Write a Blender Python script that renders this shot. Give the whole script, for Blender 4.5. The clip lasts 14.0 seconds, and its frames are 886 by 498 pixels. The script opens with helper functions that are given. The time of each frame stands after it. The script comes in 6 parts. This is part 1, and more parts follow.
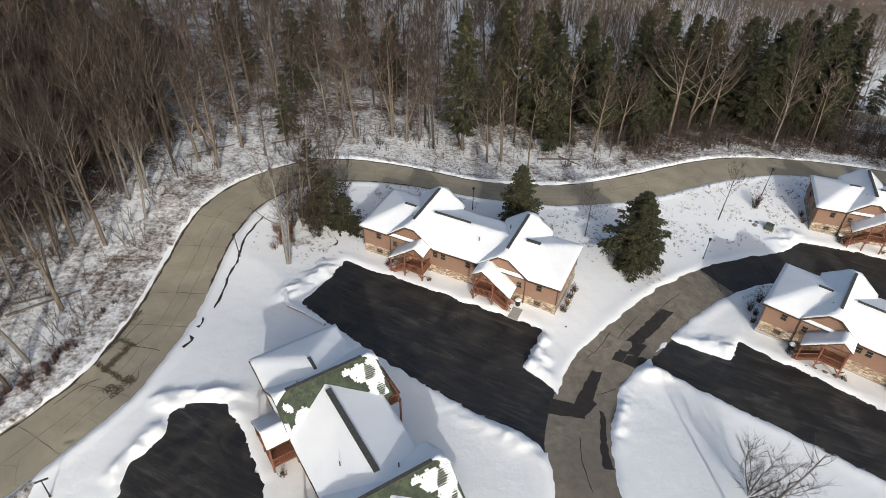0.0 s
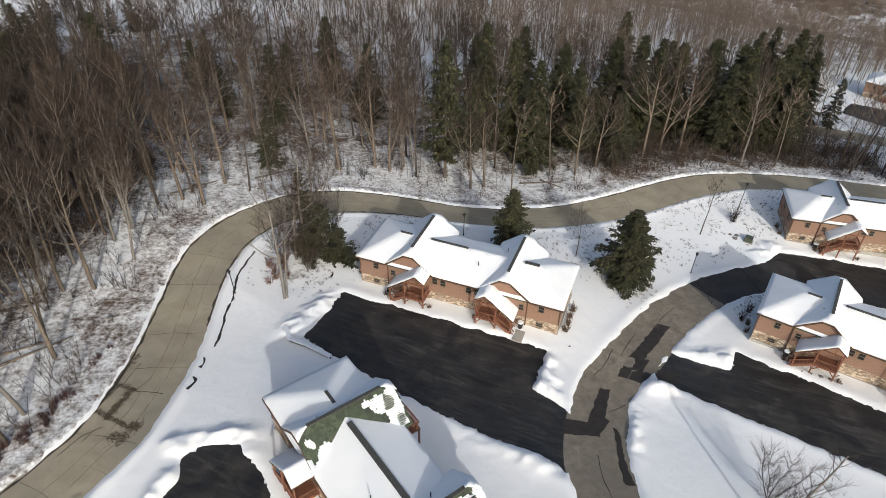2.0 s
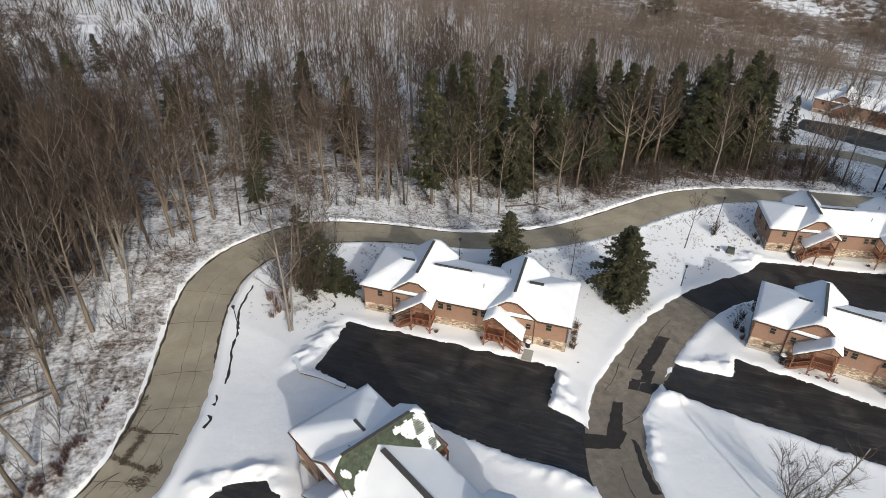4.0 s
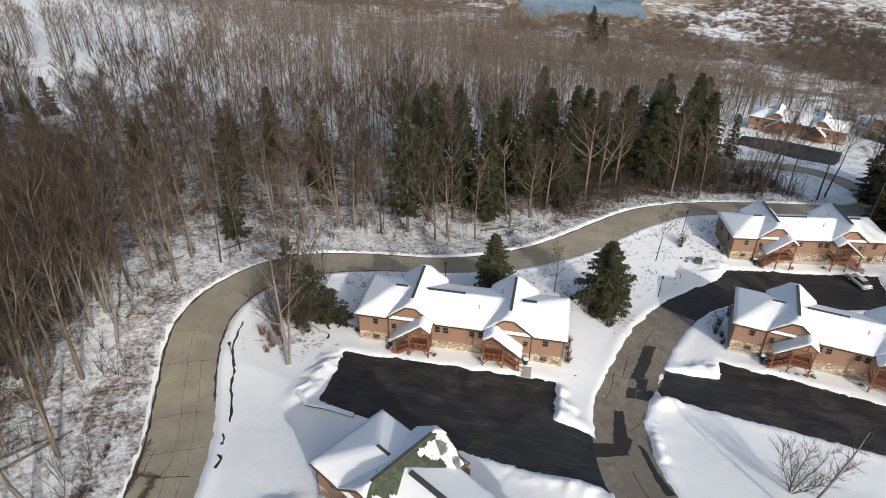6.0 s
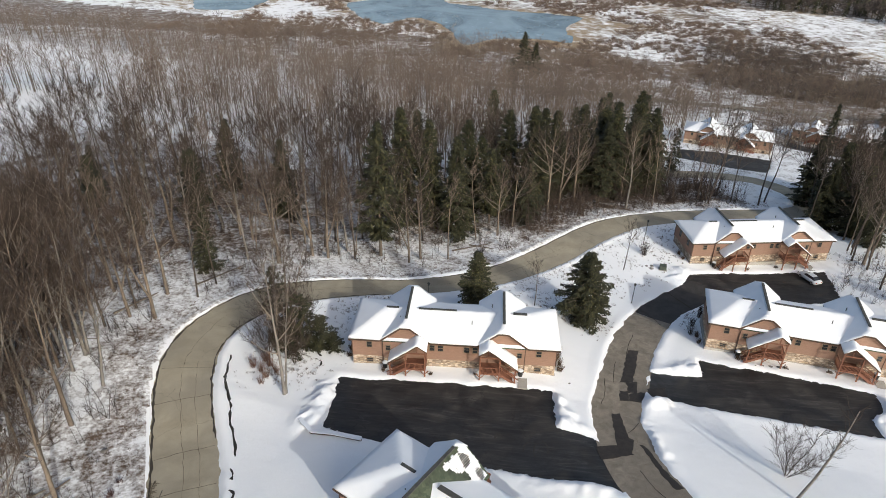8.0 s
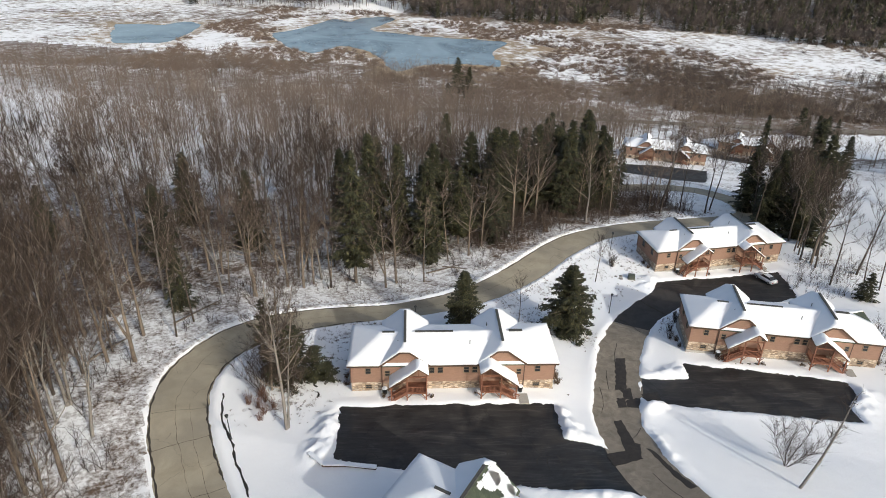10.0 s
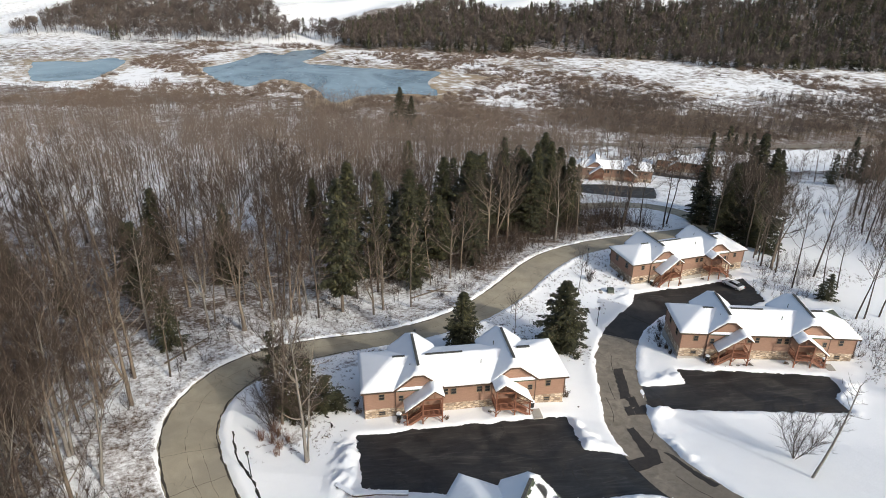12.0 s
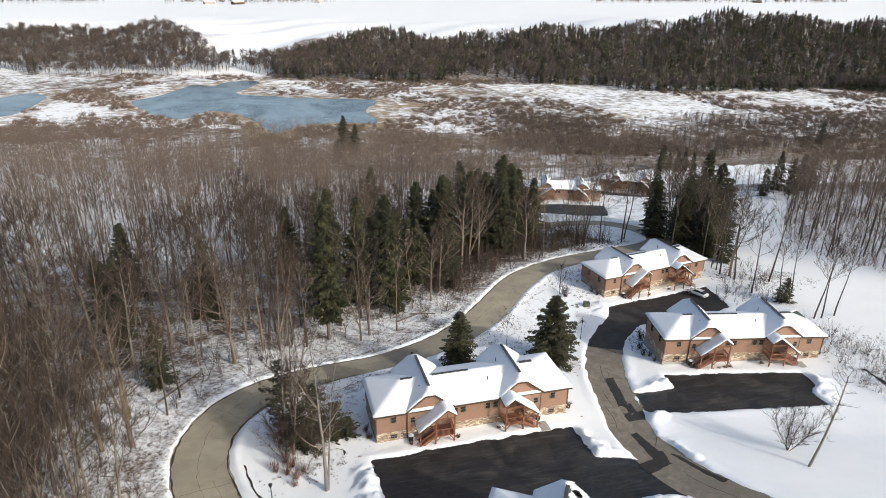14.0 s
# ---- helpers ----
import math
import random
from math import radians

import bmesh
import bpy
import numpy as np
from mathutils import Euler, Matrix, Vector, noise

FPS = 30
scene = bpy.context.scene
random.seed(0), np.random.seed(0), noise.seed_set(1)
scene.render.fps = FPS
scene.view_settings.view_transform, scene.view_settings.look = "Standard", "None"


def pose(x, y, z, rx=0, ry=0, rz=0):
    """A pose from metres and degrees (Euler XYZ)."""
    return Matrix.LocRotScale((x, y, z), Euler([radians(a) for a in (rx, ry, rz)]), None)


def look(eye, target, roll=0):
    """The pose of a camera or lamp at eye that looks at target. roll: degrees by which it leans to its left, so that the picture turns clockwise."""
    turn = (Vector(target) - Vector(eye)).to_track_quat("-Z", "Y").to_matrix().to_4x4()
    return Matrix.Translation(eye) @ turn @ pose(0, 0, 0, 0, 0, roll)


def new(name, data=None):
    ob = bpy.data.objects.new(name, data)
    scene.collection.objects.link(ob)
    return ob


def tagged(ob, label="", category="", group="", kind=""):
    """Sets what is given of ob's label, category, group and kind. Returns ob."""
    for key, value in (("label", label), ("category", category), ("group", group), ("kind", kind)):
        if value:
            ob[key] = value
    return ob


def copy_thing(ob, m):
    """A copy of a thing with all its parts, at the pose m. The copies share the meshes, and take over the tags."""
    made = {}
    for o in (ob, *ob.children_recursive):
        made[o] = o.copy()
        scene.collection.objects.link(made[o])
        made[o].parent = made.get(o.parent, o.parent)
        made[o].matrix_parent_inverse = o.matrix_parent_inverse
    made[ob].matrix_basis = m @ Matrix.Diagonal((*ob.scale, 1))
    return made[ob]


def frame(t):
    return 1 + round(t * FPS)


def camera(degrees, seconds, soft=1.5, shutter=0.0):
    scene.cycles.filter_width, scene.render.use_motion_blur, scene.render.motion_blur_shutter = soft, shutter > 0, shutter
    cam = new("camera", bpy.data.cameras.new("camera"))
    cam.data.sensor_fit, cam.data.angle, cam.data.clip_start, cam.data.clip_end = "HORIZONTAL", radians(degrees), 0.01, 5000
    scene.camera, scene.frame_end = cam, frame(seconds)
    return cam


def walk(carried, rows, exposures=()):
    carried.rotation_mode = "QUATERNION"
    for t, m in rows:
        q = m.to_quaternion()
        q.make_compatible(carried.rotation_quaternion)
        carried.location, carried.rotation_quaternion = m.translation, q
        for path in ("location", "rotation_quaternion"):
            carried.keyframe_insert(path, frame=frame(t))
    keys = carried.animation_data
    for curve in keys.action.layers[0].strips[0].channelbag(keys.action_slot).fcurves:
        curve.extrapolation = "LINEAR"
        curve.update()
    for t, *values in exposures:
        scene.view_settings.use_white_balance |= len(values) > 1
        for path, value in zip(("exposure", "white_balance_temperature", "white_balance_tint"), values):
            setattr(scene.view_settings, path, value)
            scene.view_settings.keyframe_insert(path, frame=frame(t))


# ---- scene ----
cam = camera(67.57, 14.0, soft=0.55)
# seconds, eye in metres, then yaw, pitch and lean in degrees
ROWS = [
    (0, -0.000, 0.000, 60.631, -0.000, -40.279, 0.910),
    (0.5, -1.146, -0.002, 60.593, -1.148, -39.687, 0.941),
    (1, -2.403, -0.035, 60.548, -2.273, -39.055, 0.974),
    (1.5, -3.786, -0.118, 60.501, -3.386, -38.403, 1.003),
    (2, -5.225, -0.223, 60.496, -4.516, -37.738, 1.024),
    (2.5, -6.766, -0.352, 60.483, -5.618, -37.098, 1.024),
    (3, -8.345, -0.427, 60.484, -6.699, -36.440, 1.004),
    (5.5, -16.562, -0.986, 60.455, -13.409, -33.160, 1.028),
    (6, -18.393, -1.051, 60.500, -14.991, -32.421, 1.059),
    (6.5, -20.285, -1.103, 60.473, -16.600, -31.748, 1.048),
    (7, -22.140, -1.079, 60.433, -18.254, -31.122, 1.047),
    (7.5, -24.025, -0.880, 60.337, -19.876, -30.567, 1.076),
    (8, -25.938, -0.515, 60.272, -21.516, -30.017, 1.098),
    (10.5, -36.182, 3.383, 59.796, -30.025, -27.157, 1.049),
    (11, -38.467, 4.420, 59.592, -31.647, -26.527, 1.067),
    (11.5, -40.805, 5.535, 59.400, -33.240, -25.872, 1.029),
    (12, -43.175, 6.630, 59.259, -34.827, -25.180, 0.990),
    (12.5, -45.479, 7.614, 59.158, -36.429, -24.527, 0.984),
    (13, -47.705, 8.615, 59.106, -38.011, -23.922, 0.983),
    (13.5, -49.846, 9.709, 59.114, -39.563, -23.348, 0.966),
    (14, -51.909, 10.872, 59.162, -41.113, -22.804, 0.915),
]


def aim(x, y, z, yaw, pitch, lean):
    return pose(x, y, z, 90 + pitch, 0, yaw) @ pose(0, 0, 0, 0, 0, lean)


walk(cam, [(t, aim(*row)) for t, *row in ROWS], [(0, -0.16, 6150, 7), (4, -0.12, 6150, 7), (8, -0.04, 6150, 7), (11, 0.04, 6150, 7), (14, 0.13, 6150, 7)])

# ---- light ----
SUN = Vector((0.19, -0.98, 0.0)).normalized()
ELEV = radians(26)
world = bpy.data.worlds.new("winter_sky")
world.use_nodes = True
scene.world = world
wn = world.node_tree.nodes
sky = wn.new("ShaderNodeTexSky")
sky.sky_type = "NISHITA"
sky.sun_disc = False
sky.sun_elevation = ELEV
sky.sun_rotation = math.atan2(SUN.x, SUN.y)
sky.air_density = 1.0
sky.dust_density = 4.0
sky.ozone_density = 0.0
wn["Background"].inputs["Strength"].default_value = 0.15
world.node_tree.links.new(sky.outputs["Color"], wn["Background"].inputs["Color"])
sun_data = bpy.data.lights.new("sun", "SUN")
sun_data.energy = 2.6
sun_data.angle = radians(0.6)
sun_data.color = (1.0, 0.945, 0.86)
sun = new("sun", sun_data)
sun_dir = Vector((SUN.x * math.cos(ELEV), SUN.y * math.cos(ELEV), math.sin(ELEV)))
sun.matrix_world = look(sun_dir * 300, (0, 0, 0))

# ---- materials ----
def mat(name, rough=0.8, metal=0.0):
    m = bpy.data.materials.new(name)
    m.use_nodes = True
    t = m.node_tree
    b = t.nodes["Principled BSDF"]
    b.inputs["Roughness"].default_value = rough
    b.inputs["Metallic"].default_value = metal
    return m, t, b


def nd(t, kind, **inputs):
    n = t.nodes.new("ShaderNode" + kind)
    for k, v in inputs.items():
        n.inputs[k.replace("_", " ")].default_value = v
    return n


def ramp(t, src, stops):
    r = t.nodes.new("ShaderNodeValToRGB")
    e = r.color_ramp.elements
    while len(e) < len(stops):
        e.new(0.5)
    for s, (p, c) in zip(e, stops):
        s.position, s.color = p, (*c, 1) if len(c) == 3 else c
    t.links.new(src, r.inputs["Fac"])
    return r.outputs["Color"]


def mixed(t, fac, a, b):
    m = t.nodes.new("ShaderNodeMix")
    m.data_type = "RGBA"
    for sock, v in ((m.inputs[0], fac), (m.inputs[6], a), (m.inputs[7], b)):
        if isinstance(v, (float, int)):
            sock.default_value = v
        elif isinstance(v, tuple):
            sock.default_value = (*v, 1)
        else:
            t.links.new(v, sock)
    return m.outputs[2]


def calc(t, op, a, b=0.0, c=0.0, clamp=False):
    m = t.nodes.new("ShaderNodeMath")
    m.operation, m.use_clamp = op, clamp
    for sock, v in zip(m.inputs, (a, b, c)):
        if isinstance(v, (float, int)):
            sock.default_value = v
        else:
            t.links.new(v, sock)
    return m.outputs[0]


def noise_of(t, scale, detail=4.0, rough=0.6, coord="Object", stretch=None, warp=0.0):
    c = t.nodes.new("ShaderNodeTexCoord").outputs[coord]
    if stretch:
        mp = t.nodes.new("ShaderNodeMapping")
        mp.inputs["Scale"].default_value = stretch
        t.links.new(c, mp.inputs["Vector"])
        c = mp.outputs["Vector"]
    n = nd(t, "TexNoise", Scale=scale, Detail=detail, Roughness=rough, Distortion=warp)
    t.links.new(c, n.inputs["Vector"])
    return n.outputs["Fac"]


def bump(t, b, height, strength=0.4, dist=0.05):
    n = nd(t, "Bump", Strength=strength, Distance=dist)
    t.links.new(height, n.inputs["Height"])
    t.links.new(n.outputs["Normal"], b.inputs["Normal"])


def paint(t, b, col):
    t.links.new(col, b.inputs["Base Color"])


def simple(name, c1, c2, scale, rough=0.8, metal=0.0, bumps=0.3, dist=0.02, stretch=None, coord="Object"):
    m, t, b = mat(name, rough, metal)
    n = noise_of(t, scale, 5, 0.65, coord, stretch)
    paint(t, b, ramp(t, n, [(0.3, c1), (0.7, c2)]))
    bump(t, b, n, bumps, dist)
    return m


def m_ground():
    """Snow, with leaf litter coming through in the woods and sedge in the marsh."""
    m, t, b = mat("snow_ground", 0.75)
    a = t.nodes.new("ShaderNodeAttribute")
    a.attribute_name = "litter"
    g = t.nodes.new("ShaderNodeAttribute")
    g.attribute_name = "sedge"
    fine = noise_of(t, 1.5, 9, 0.78)
    mid = noise_of(t, 0.22, 6, 0.65)
    wide = noise_of(t, 0.03, 5, 0.6)
    tiny = noise_of(t, 5.0, 5, 0.7)
    snow = ramp(t, mid, [(0.3, (0.90, 0.905, 0.915)), (0.7, (0.935, 0.94, 0.945))])
    leaf = ramp(t, tiny, [(0.3, (0.05, 0.032, 0.02)), (0.55, (0.13, 0.085, 0.055)), (0.8, (0.24, 0.17, 0.11))])
    mixf = calc(t, "ADD", calc(t, "MULTIPLY", fine, 0.65), calc(t, "MULTIPLY", mid, 0.45))
    lit = calc(t, "ADD", mixf, calc(t, "SUBTRACT", a.outputs["Fac"], 1.05))
    lit = calc(t, "MULTIPLY", lit, 6.0, clamp=True)
    col = mixed(t, lit, snow, leaf)
    reed = ramp(t, fine, [(0.3, (0.075, 0.052, 0.036)), (0.55, (0.17, 0.12, 0.08)), (0.8, (0.33, 0.25, 0.14))])
    gold = calc(t, "MULTIPLY", calc(t, "SUBTRACT", noise_of(t, 0.017, 3, 0.5), 0.53), 7.0, clamp=True)
    reed = mixed(t, gold, reed, ramp(t, fine, [(0.3, (0.17, 0.115, 0.06)), (0.75, (0.36, 0.26, 0.14))]))
    r = t.nodes.new("ShaderNodeAttribute")
    r.attribute_name = "reed"
    reed = mixed(t, calc(t, "MULTIPLY", r.outputs["Fac"], 0.8), reed, ramp(t, fine, [(0.3, (0.24, 0.165, 0.095)), (0.75, (0.48, 0.37, 0.22))]))
    patchy = noise_of(t, 0.13, 8, 0.76)
    marsh = calc(t, "ADD", calc(t, "MULTIPLY", wide, 0.25), calc(t, "MULTIPLY", patchy, 0.85))
    marsh = calc(t, "ADD", calc(t, "ADD", marsh, calc(t, "MULTIPLY", r.outputs["Fac"], 0.07)), calc(t, "SUBTRACT", g.outputs["Fac"], 1.05))
    marsh = calc(t, "MULTIPLY", marsh, 7.0, clamp=True)
    col = mixed(t, marsh, col, reed)
    paint(t, b, col)
    h = calc(t, "ADD", calc(t, "MULTIPLY", fine, 0.8), calc(t, "MULTIPLY", mid, 1.5))
    bump(t, b, h, 0.5, 0.13)
    b.inputs["Subsurface Weight"].default_value = 0.0
    return m


def m_road(name, dark, light, stain_shade, scale=0.35, crack=0.25, wet=0.75, joints=0.0):
    m, t, b = mat(name, wet)
    n1 = noise_of(t, scale, 6, 0.62, warp=0.6)
    n2 = noise_of(t, 14.0, 4, 0.7)
    n3 = noise_of(t, 0.09, 3, 0.5)
    col = ramp(t, n1, [(0.28, dark), (0.72, light)])
    # broad darker areas: stains, and on the tan road tree-shadow mottling as colour
    col = mixed(t, calc(t, "MULTIPLY", calc(t, "SUBTRACT", n3, 0.45), 3.0, clamp=True), col, stain_shade)
    grit = ramp(t, n2, [(0.3, (0.75, 0.75, 0.75)), (0.7, (1.15, 1.13, 1.1))])
    mul = t.nodes.new("ShaderNodeMix")
    mul.data_type, mul.blend_type = "RGBA", "MULTIPLY"
    mul.inputs[0].default_value = 0.7
    t.links.new(col, mul.inputs[6])
    t.links.new(grit, mul.inputs[7])
    col = mul.outputs[2]
    co = t.nodes.new("ShaderNodeTexCoord")
    wob = nd(t, "TexNoise", Scale=0.5, Detail=5.0)
    t.links.new(co.outputs["Object"], wob.inputs["Vector"])
    add = t.nodes.new("ShaderNodeVectorMath")
    add.operation = "MULTIPLY_ADD"
    t.links.new(wob.outputs["Color"], add.inputs[0])
    add.inputs[1].default_value = (2.2, 2.2, 0)
    t.links.new(co.outputs["Object"], add.inputs[2])
    v = nd(t, "TexVoronoi", Scale=crack)
    v.feature = "DISTANCE_TO_EDGE"
    t.links.new(add.outputs[0], v.inputs["Vector"])
    line = calc(t, "LESS_THAN", v.outputs["Distance"], 0.004)
    gate = calc(t, "GREATER_THAN", noise_of(t, 0.13, 2, 0.5), 0.47)
    line = calc(t, "MULTIPLY", line, gate)
    col = mixed(t, calc(t, "MULTIPLY", line, 0.28), col, (0.03, 0.026, 0.022))
    paint(t, b, col)
    bump(t, b, calc(t, "SUBTRACT", n2, line), 0.35, 0.01)
    return m


def m_lot():
    """Black asphalt with pale scrape marks along the plough's way."""
    m, t, b = mat("black_asphalt", 0.62)
    co = t.nodes.new("ShaderNodeTexCoord")
    mp = t.nodes.new("ShaderNodeMapping")
    turn = t.nodes.new("ShaderNodeMapping")
    turn.inputs["Rotation"].default_value = (0, 0, radians(27))
    t.links.new(co.outputs["Object"], turn.inputs["Vector"])
    mp.inputs["Scale"].default_value = (0.14, 0.95, 1)
    t.links.new(turn.outputs["Vector"], mp.inputs["Vector"])
    streak = nd(t, "TexNoise", Scale=1.0, Detail=8.0, Roughness=0.7, Distortion=1.6)
    t.links.new(mp.outputs["Vector"], streak.inputs["Vector"])
    wide = noise_of(t, 0.2, 6, 0.62, warp=1.0)
    grit = noise_of(t, 16.0, 3, 0.7)
    col = ramp(t, streak.outputs["Fac"], [(0.36, (0.008, 0.0075, 0.0073)), (0.56, (0.023, 0.0212, 0.02)), (0.74, (0.085, 0.077, 0.069))])
    col = mixed(t, calc(t, "MULTIPLY", calc(t, "SUBTRACT", wide, 0.5), 3.2, clamp=True), col, mixed(t, streak.outputs["Fac"], (0.026, 0.0235, 0.021), (0.115, 0.101, 0.086)))
    col = mixed(t, calc(t, "MULTIPLY", calc(t, "SUBTRACT", grit, 0.6), 1.2, clamp=True), col, (0.06, 0.058, 0.055))
    v = nd(t, "TexVoronoi", Scale=0.14)
    v.feature = "DISTANCE_TO_EDGE"
    wob = nd(t, "TexNoise", Scale=0.35, Detail=4.0)
    t.links.new(co.outputs["Object"], wob.inputs["Vector"])
    add = t.nodes.new("ShaderNodeVectorMath")
    add.operation = "MULTIPLY_ADD"
    t.links.new(wob.outputs["Color"], add.inputs[0])
    add.inputs[1].default_value = (5, 5, 0)
    t.links.new(co.outputs["Object"], add.inputs[2])
    t.links.new(add.outputs[0], v.inputs["Vector"])
    line = calc(t, "LESS_THAN", v.outputs["Distance"], 0.006)
    col = mixed(t, calc(t, "MULTIPLY", line, 0.4), col, (0.004, 0.004, 0.004))
    paint(t, b, col)
    t.links.new(ramp(t, wide, [(0.35, (0.45, 0.45, 0.45)), (0.65, (0.8, 0.8, 0.8))]), b.inputs["Roughness"])
    bump(t, b, calc(t, "SUBTRACT", grit, line), 0.35, 0.01)
    return m


def m_stone():
    m, t, b = mat("ledge_stone", 0.85)
    co = t.nodes.new("ShaderNodeTexCoord")
    mp = t.nodes.new("ShaderNodeMapping")
    mp.inputs["Scale"].default_value = (2.0, 2.0, 4.6)
    t.links.new(co.outputs["Object"], mp.inputs["Vector"])
    v = nd(t, "TexVoronoi", Scale=1.0, Randomness=0.85)
    v.distance = "CHEBYCHEV"
    t.links.new(mp.outputs["Vector"], v.inputs["Vector"])
    tone = t.nodes.new("ShaderNodeSeparateColor")
    t.links.new(v.outputs["Color"], tone.inputs["Color"])
    col = ramp(t, tone.outputs["Red"], [(0.0, (0.22, 0.15, 0.10)), (0.35, (0.46, 0.35, 0.24)), (0.7, (0.58, 0.48, 0.36)), (1.0, (0.66, 0.57, 0.45))])
    joint = calc(t, "GREATER_THAN", v.outputs["Distance"], 0.42)
    col = mixed(t, calc(t, "MULTIPLY", joint, 0.6), col, (0.17, 0.13, 0.10))
    grain = noise_of(t, 20, 4, 0.6)
    col = mixed(t, calc(t, "MULTIPLY", calc(t, "SUBTRACT", grain, 0.4), 0.5, clamp=True), col, (0.24, 0.19, 0.15))
    paint(t, b, col)
    bump(t, b, calc(t, "SUBTRACT", calc(t, "MULTIPLY", tone.outputs["Green"], 0.6), joint), 0.8, 0.05)
    return m


def m_siding():
    """Stained wooden lap boards: a saw-tooth of courses in relief, tone changing board by board."""
    m, t, b = mat("lap_siding", 0.7)
    co = t.nodes.new("ShaderNodeTexCoord")
    sep = t.nodes.new("ShaderNodeSeparateXYZ")
    t.links.new(co.outputs["Object"], sep.inputs[0])
    saw = calc(t, "FRACT", calc(t, "MULTIPLY", sep.outputs["Z"], 6.0))
    n = noise_of(t, 1.2, 5, 0.6, stretch=(1, 1, 6))
    n2 = noise_of(t, 0.25, 3, 0.5)
    col = ramp(t, n, [(0.25, (0.23, 0.134, 0.091)), (0.55, (0.29, 0.174, 0.12)), (0.8, (0.335, 0.205, 0.145))])
    col = mixed(t, calc(t, "MULTIPLY", n2, 0.35), col, (0.25, 0.155, 0.115))
    edge = calc(t, "LESS_THAN", saw, 0.12)
    col = mixed(t, calc(t, "MULTIPLY", edge, 0.35), col, (0.14, 0.065, 0.035))
    paint(t, b, col)
    bump(t, b, calc(t, "SUBTRACT", 1.0, saw), 0.6, 0.02)
    return m


def m_shingle():
    m, t, b = mat("green_shingle", 0.9)
    co = t.nodes.new("ShaderNodeTexCoord")
    v = nd(t, "TexVoronoi", Scale=3.5)
    t.links.new(co.outputs["Object"], v.inputs["Vector"])
    n = noise_of(t, 0.7, 5, 0.65)
    sep = t.nodes.new("ShaderNodeSeparateColor")
    t.links.new(v.outputs["Color"], sep.inputs["Color"])
    col = ramp(t, sep.outputs["Red"], [(0.0, (0.035, 0.05, 0.032)), (1.0, (0.085, 0.105, 0.065))])
    col = mixed(t, calc(t, "MULTIPLY", calc(t, "SUBTRACT", n, 0.4), 2.5, clamp=True), col, (0.03, 0.035, 0.028))
    paint(t, b, col)
    bump(t, b, sep.outputs["Green"], 0.5, 0.02)
    return m


def m_glass():
    m, t, b = mat("window_glass", 0.06)
    b.inputs["Base Color"].default_value = (0.03, 0.032, 0.035, 1)
    b.inputs["Specular IOR Level"].default_value = 0.6
    return m


def m_bark(name, c1, c2, c3, stand=0.0):
    m, t, b = mat(name, 0.9)
    n = noise_of(t, 3.0, 5, 0.65, stretch=(1, 1, 0.25))
    o = t.nodes.new("ShaderNodeObjectInfo")
    g = t.nodes.new("ShaderNodeNewGeometry")
    r = calc(t, "FRACT", calc(t, "ADD", o.outputs["Random"], calc(t, "MULTIPLY", g.outputs["Random Per Island"], 0.35)))
    col = ramp(t, n, [(0.3, c1), (0.7, c2)])
    col = mixed(t, calc(t, "MULTIPLY", r, 0.7), col, c3)
    if stand:
        w = noise_of(t, stand, 3, 0.6)
        tone = t.nodes.new("ShaderNodeMix")
        tone.data_type, tone.blend_type = "RGBA", "MULTIPLY"
        tone.inputs[0].default_value = 1.0
        t.links.new(col, tone.inputs[6])
        t.links.new(ramp(t, w, [(0.3, (0.6, 0.58, 0.58)), (0.7, (1.4, 1.36, 1.3))]), tone.inputs[7])
        col = tone.outputs[2]
    paint(t, b, col)
    bump(t, b, n, 0.5, 0.03)
    return m


def m_needles(name, c1, c2, c3):
    m, t, b = mat(name, 0.65)
    g = t.nodes.new("ShaderNodeNewGeometry")
    o = t.nodes.new("ShaderNodeObjectInfo")
    col = ramp(t, g.outputs["Random Per Island"], [(0.0, c1), (0.6, c2), (1.0, c3)])
    col = mixed(t, calc(t, "MULTIPLY", o.outputs["Random"], 0.45), col, c1)
    paint(t, b, col)
    return m


def m_snow(name="settled_snow"):
    m, t, b = mat(name, 0.7)
    n = noise_of(t, 2.2, 6, 0.65)
    w = noise_of(t, 0.35, 3, 0.5)
    paint(t, b, ramp(t, w, [(0.3, (0.82, 0.84, 0.87)), (0.7, (0.88, 0.89, 0.91))]))
    bump(t, b, n, 0.25, 0.05)
    return m


def m_ice():
    m, t, b = mat("pond_ice", 0.22)
    n = noise_of(t, 0.02, 6, 0.6, warp=1.0)
    f = noise_of(t, 0.25, 5, 0.65)
    col = ramp(t, n, [(0.3, (0.055, 0.07, 0.085)), (0.48, (0.18, 0.24, 0.285)), (0.75, (0.29, 0.36, 0.40))])
    col = mixed(t, calc(t, "MULTIPLY", calc(t, "SUBTRACT", f, 0.62), 6.0, clamp=True), col, (0.6, 0.68, 0.74))
    paint(t, b, col)
    bump(t, b, f, 0.08, 0.05)
    return m


GROUND = m_ground()
# the third, greyer colour paints mottled tree shadow onto the road
ROAD = m_road("tan_road", (0.31, 0.272, 0.198), (0.44, 0.39, 0.292), (0.25, 0.228, 0.185), 0.35, 0.13)
LANE = m_road("grey_lane", (0.14, 0.119, 0.093), (0.31, 0.27, 0.213), (0.18, 0.154, 0.121), 0.8, 0.3)
LOT = m_lot()
PATCH = m_road("tar_patch", (0.014, 0.0115, 0.0095), (0.052, 0.041, 0.033), (0.022, 0.018, 0.015), 1.3, 0.5, 0.7)
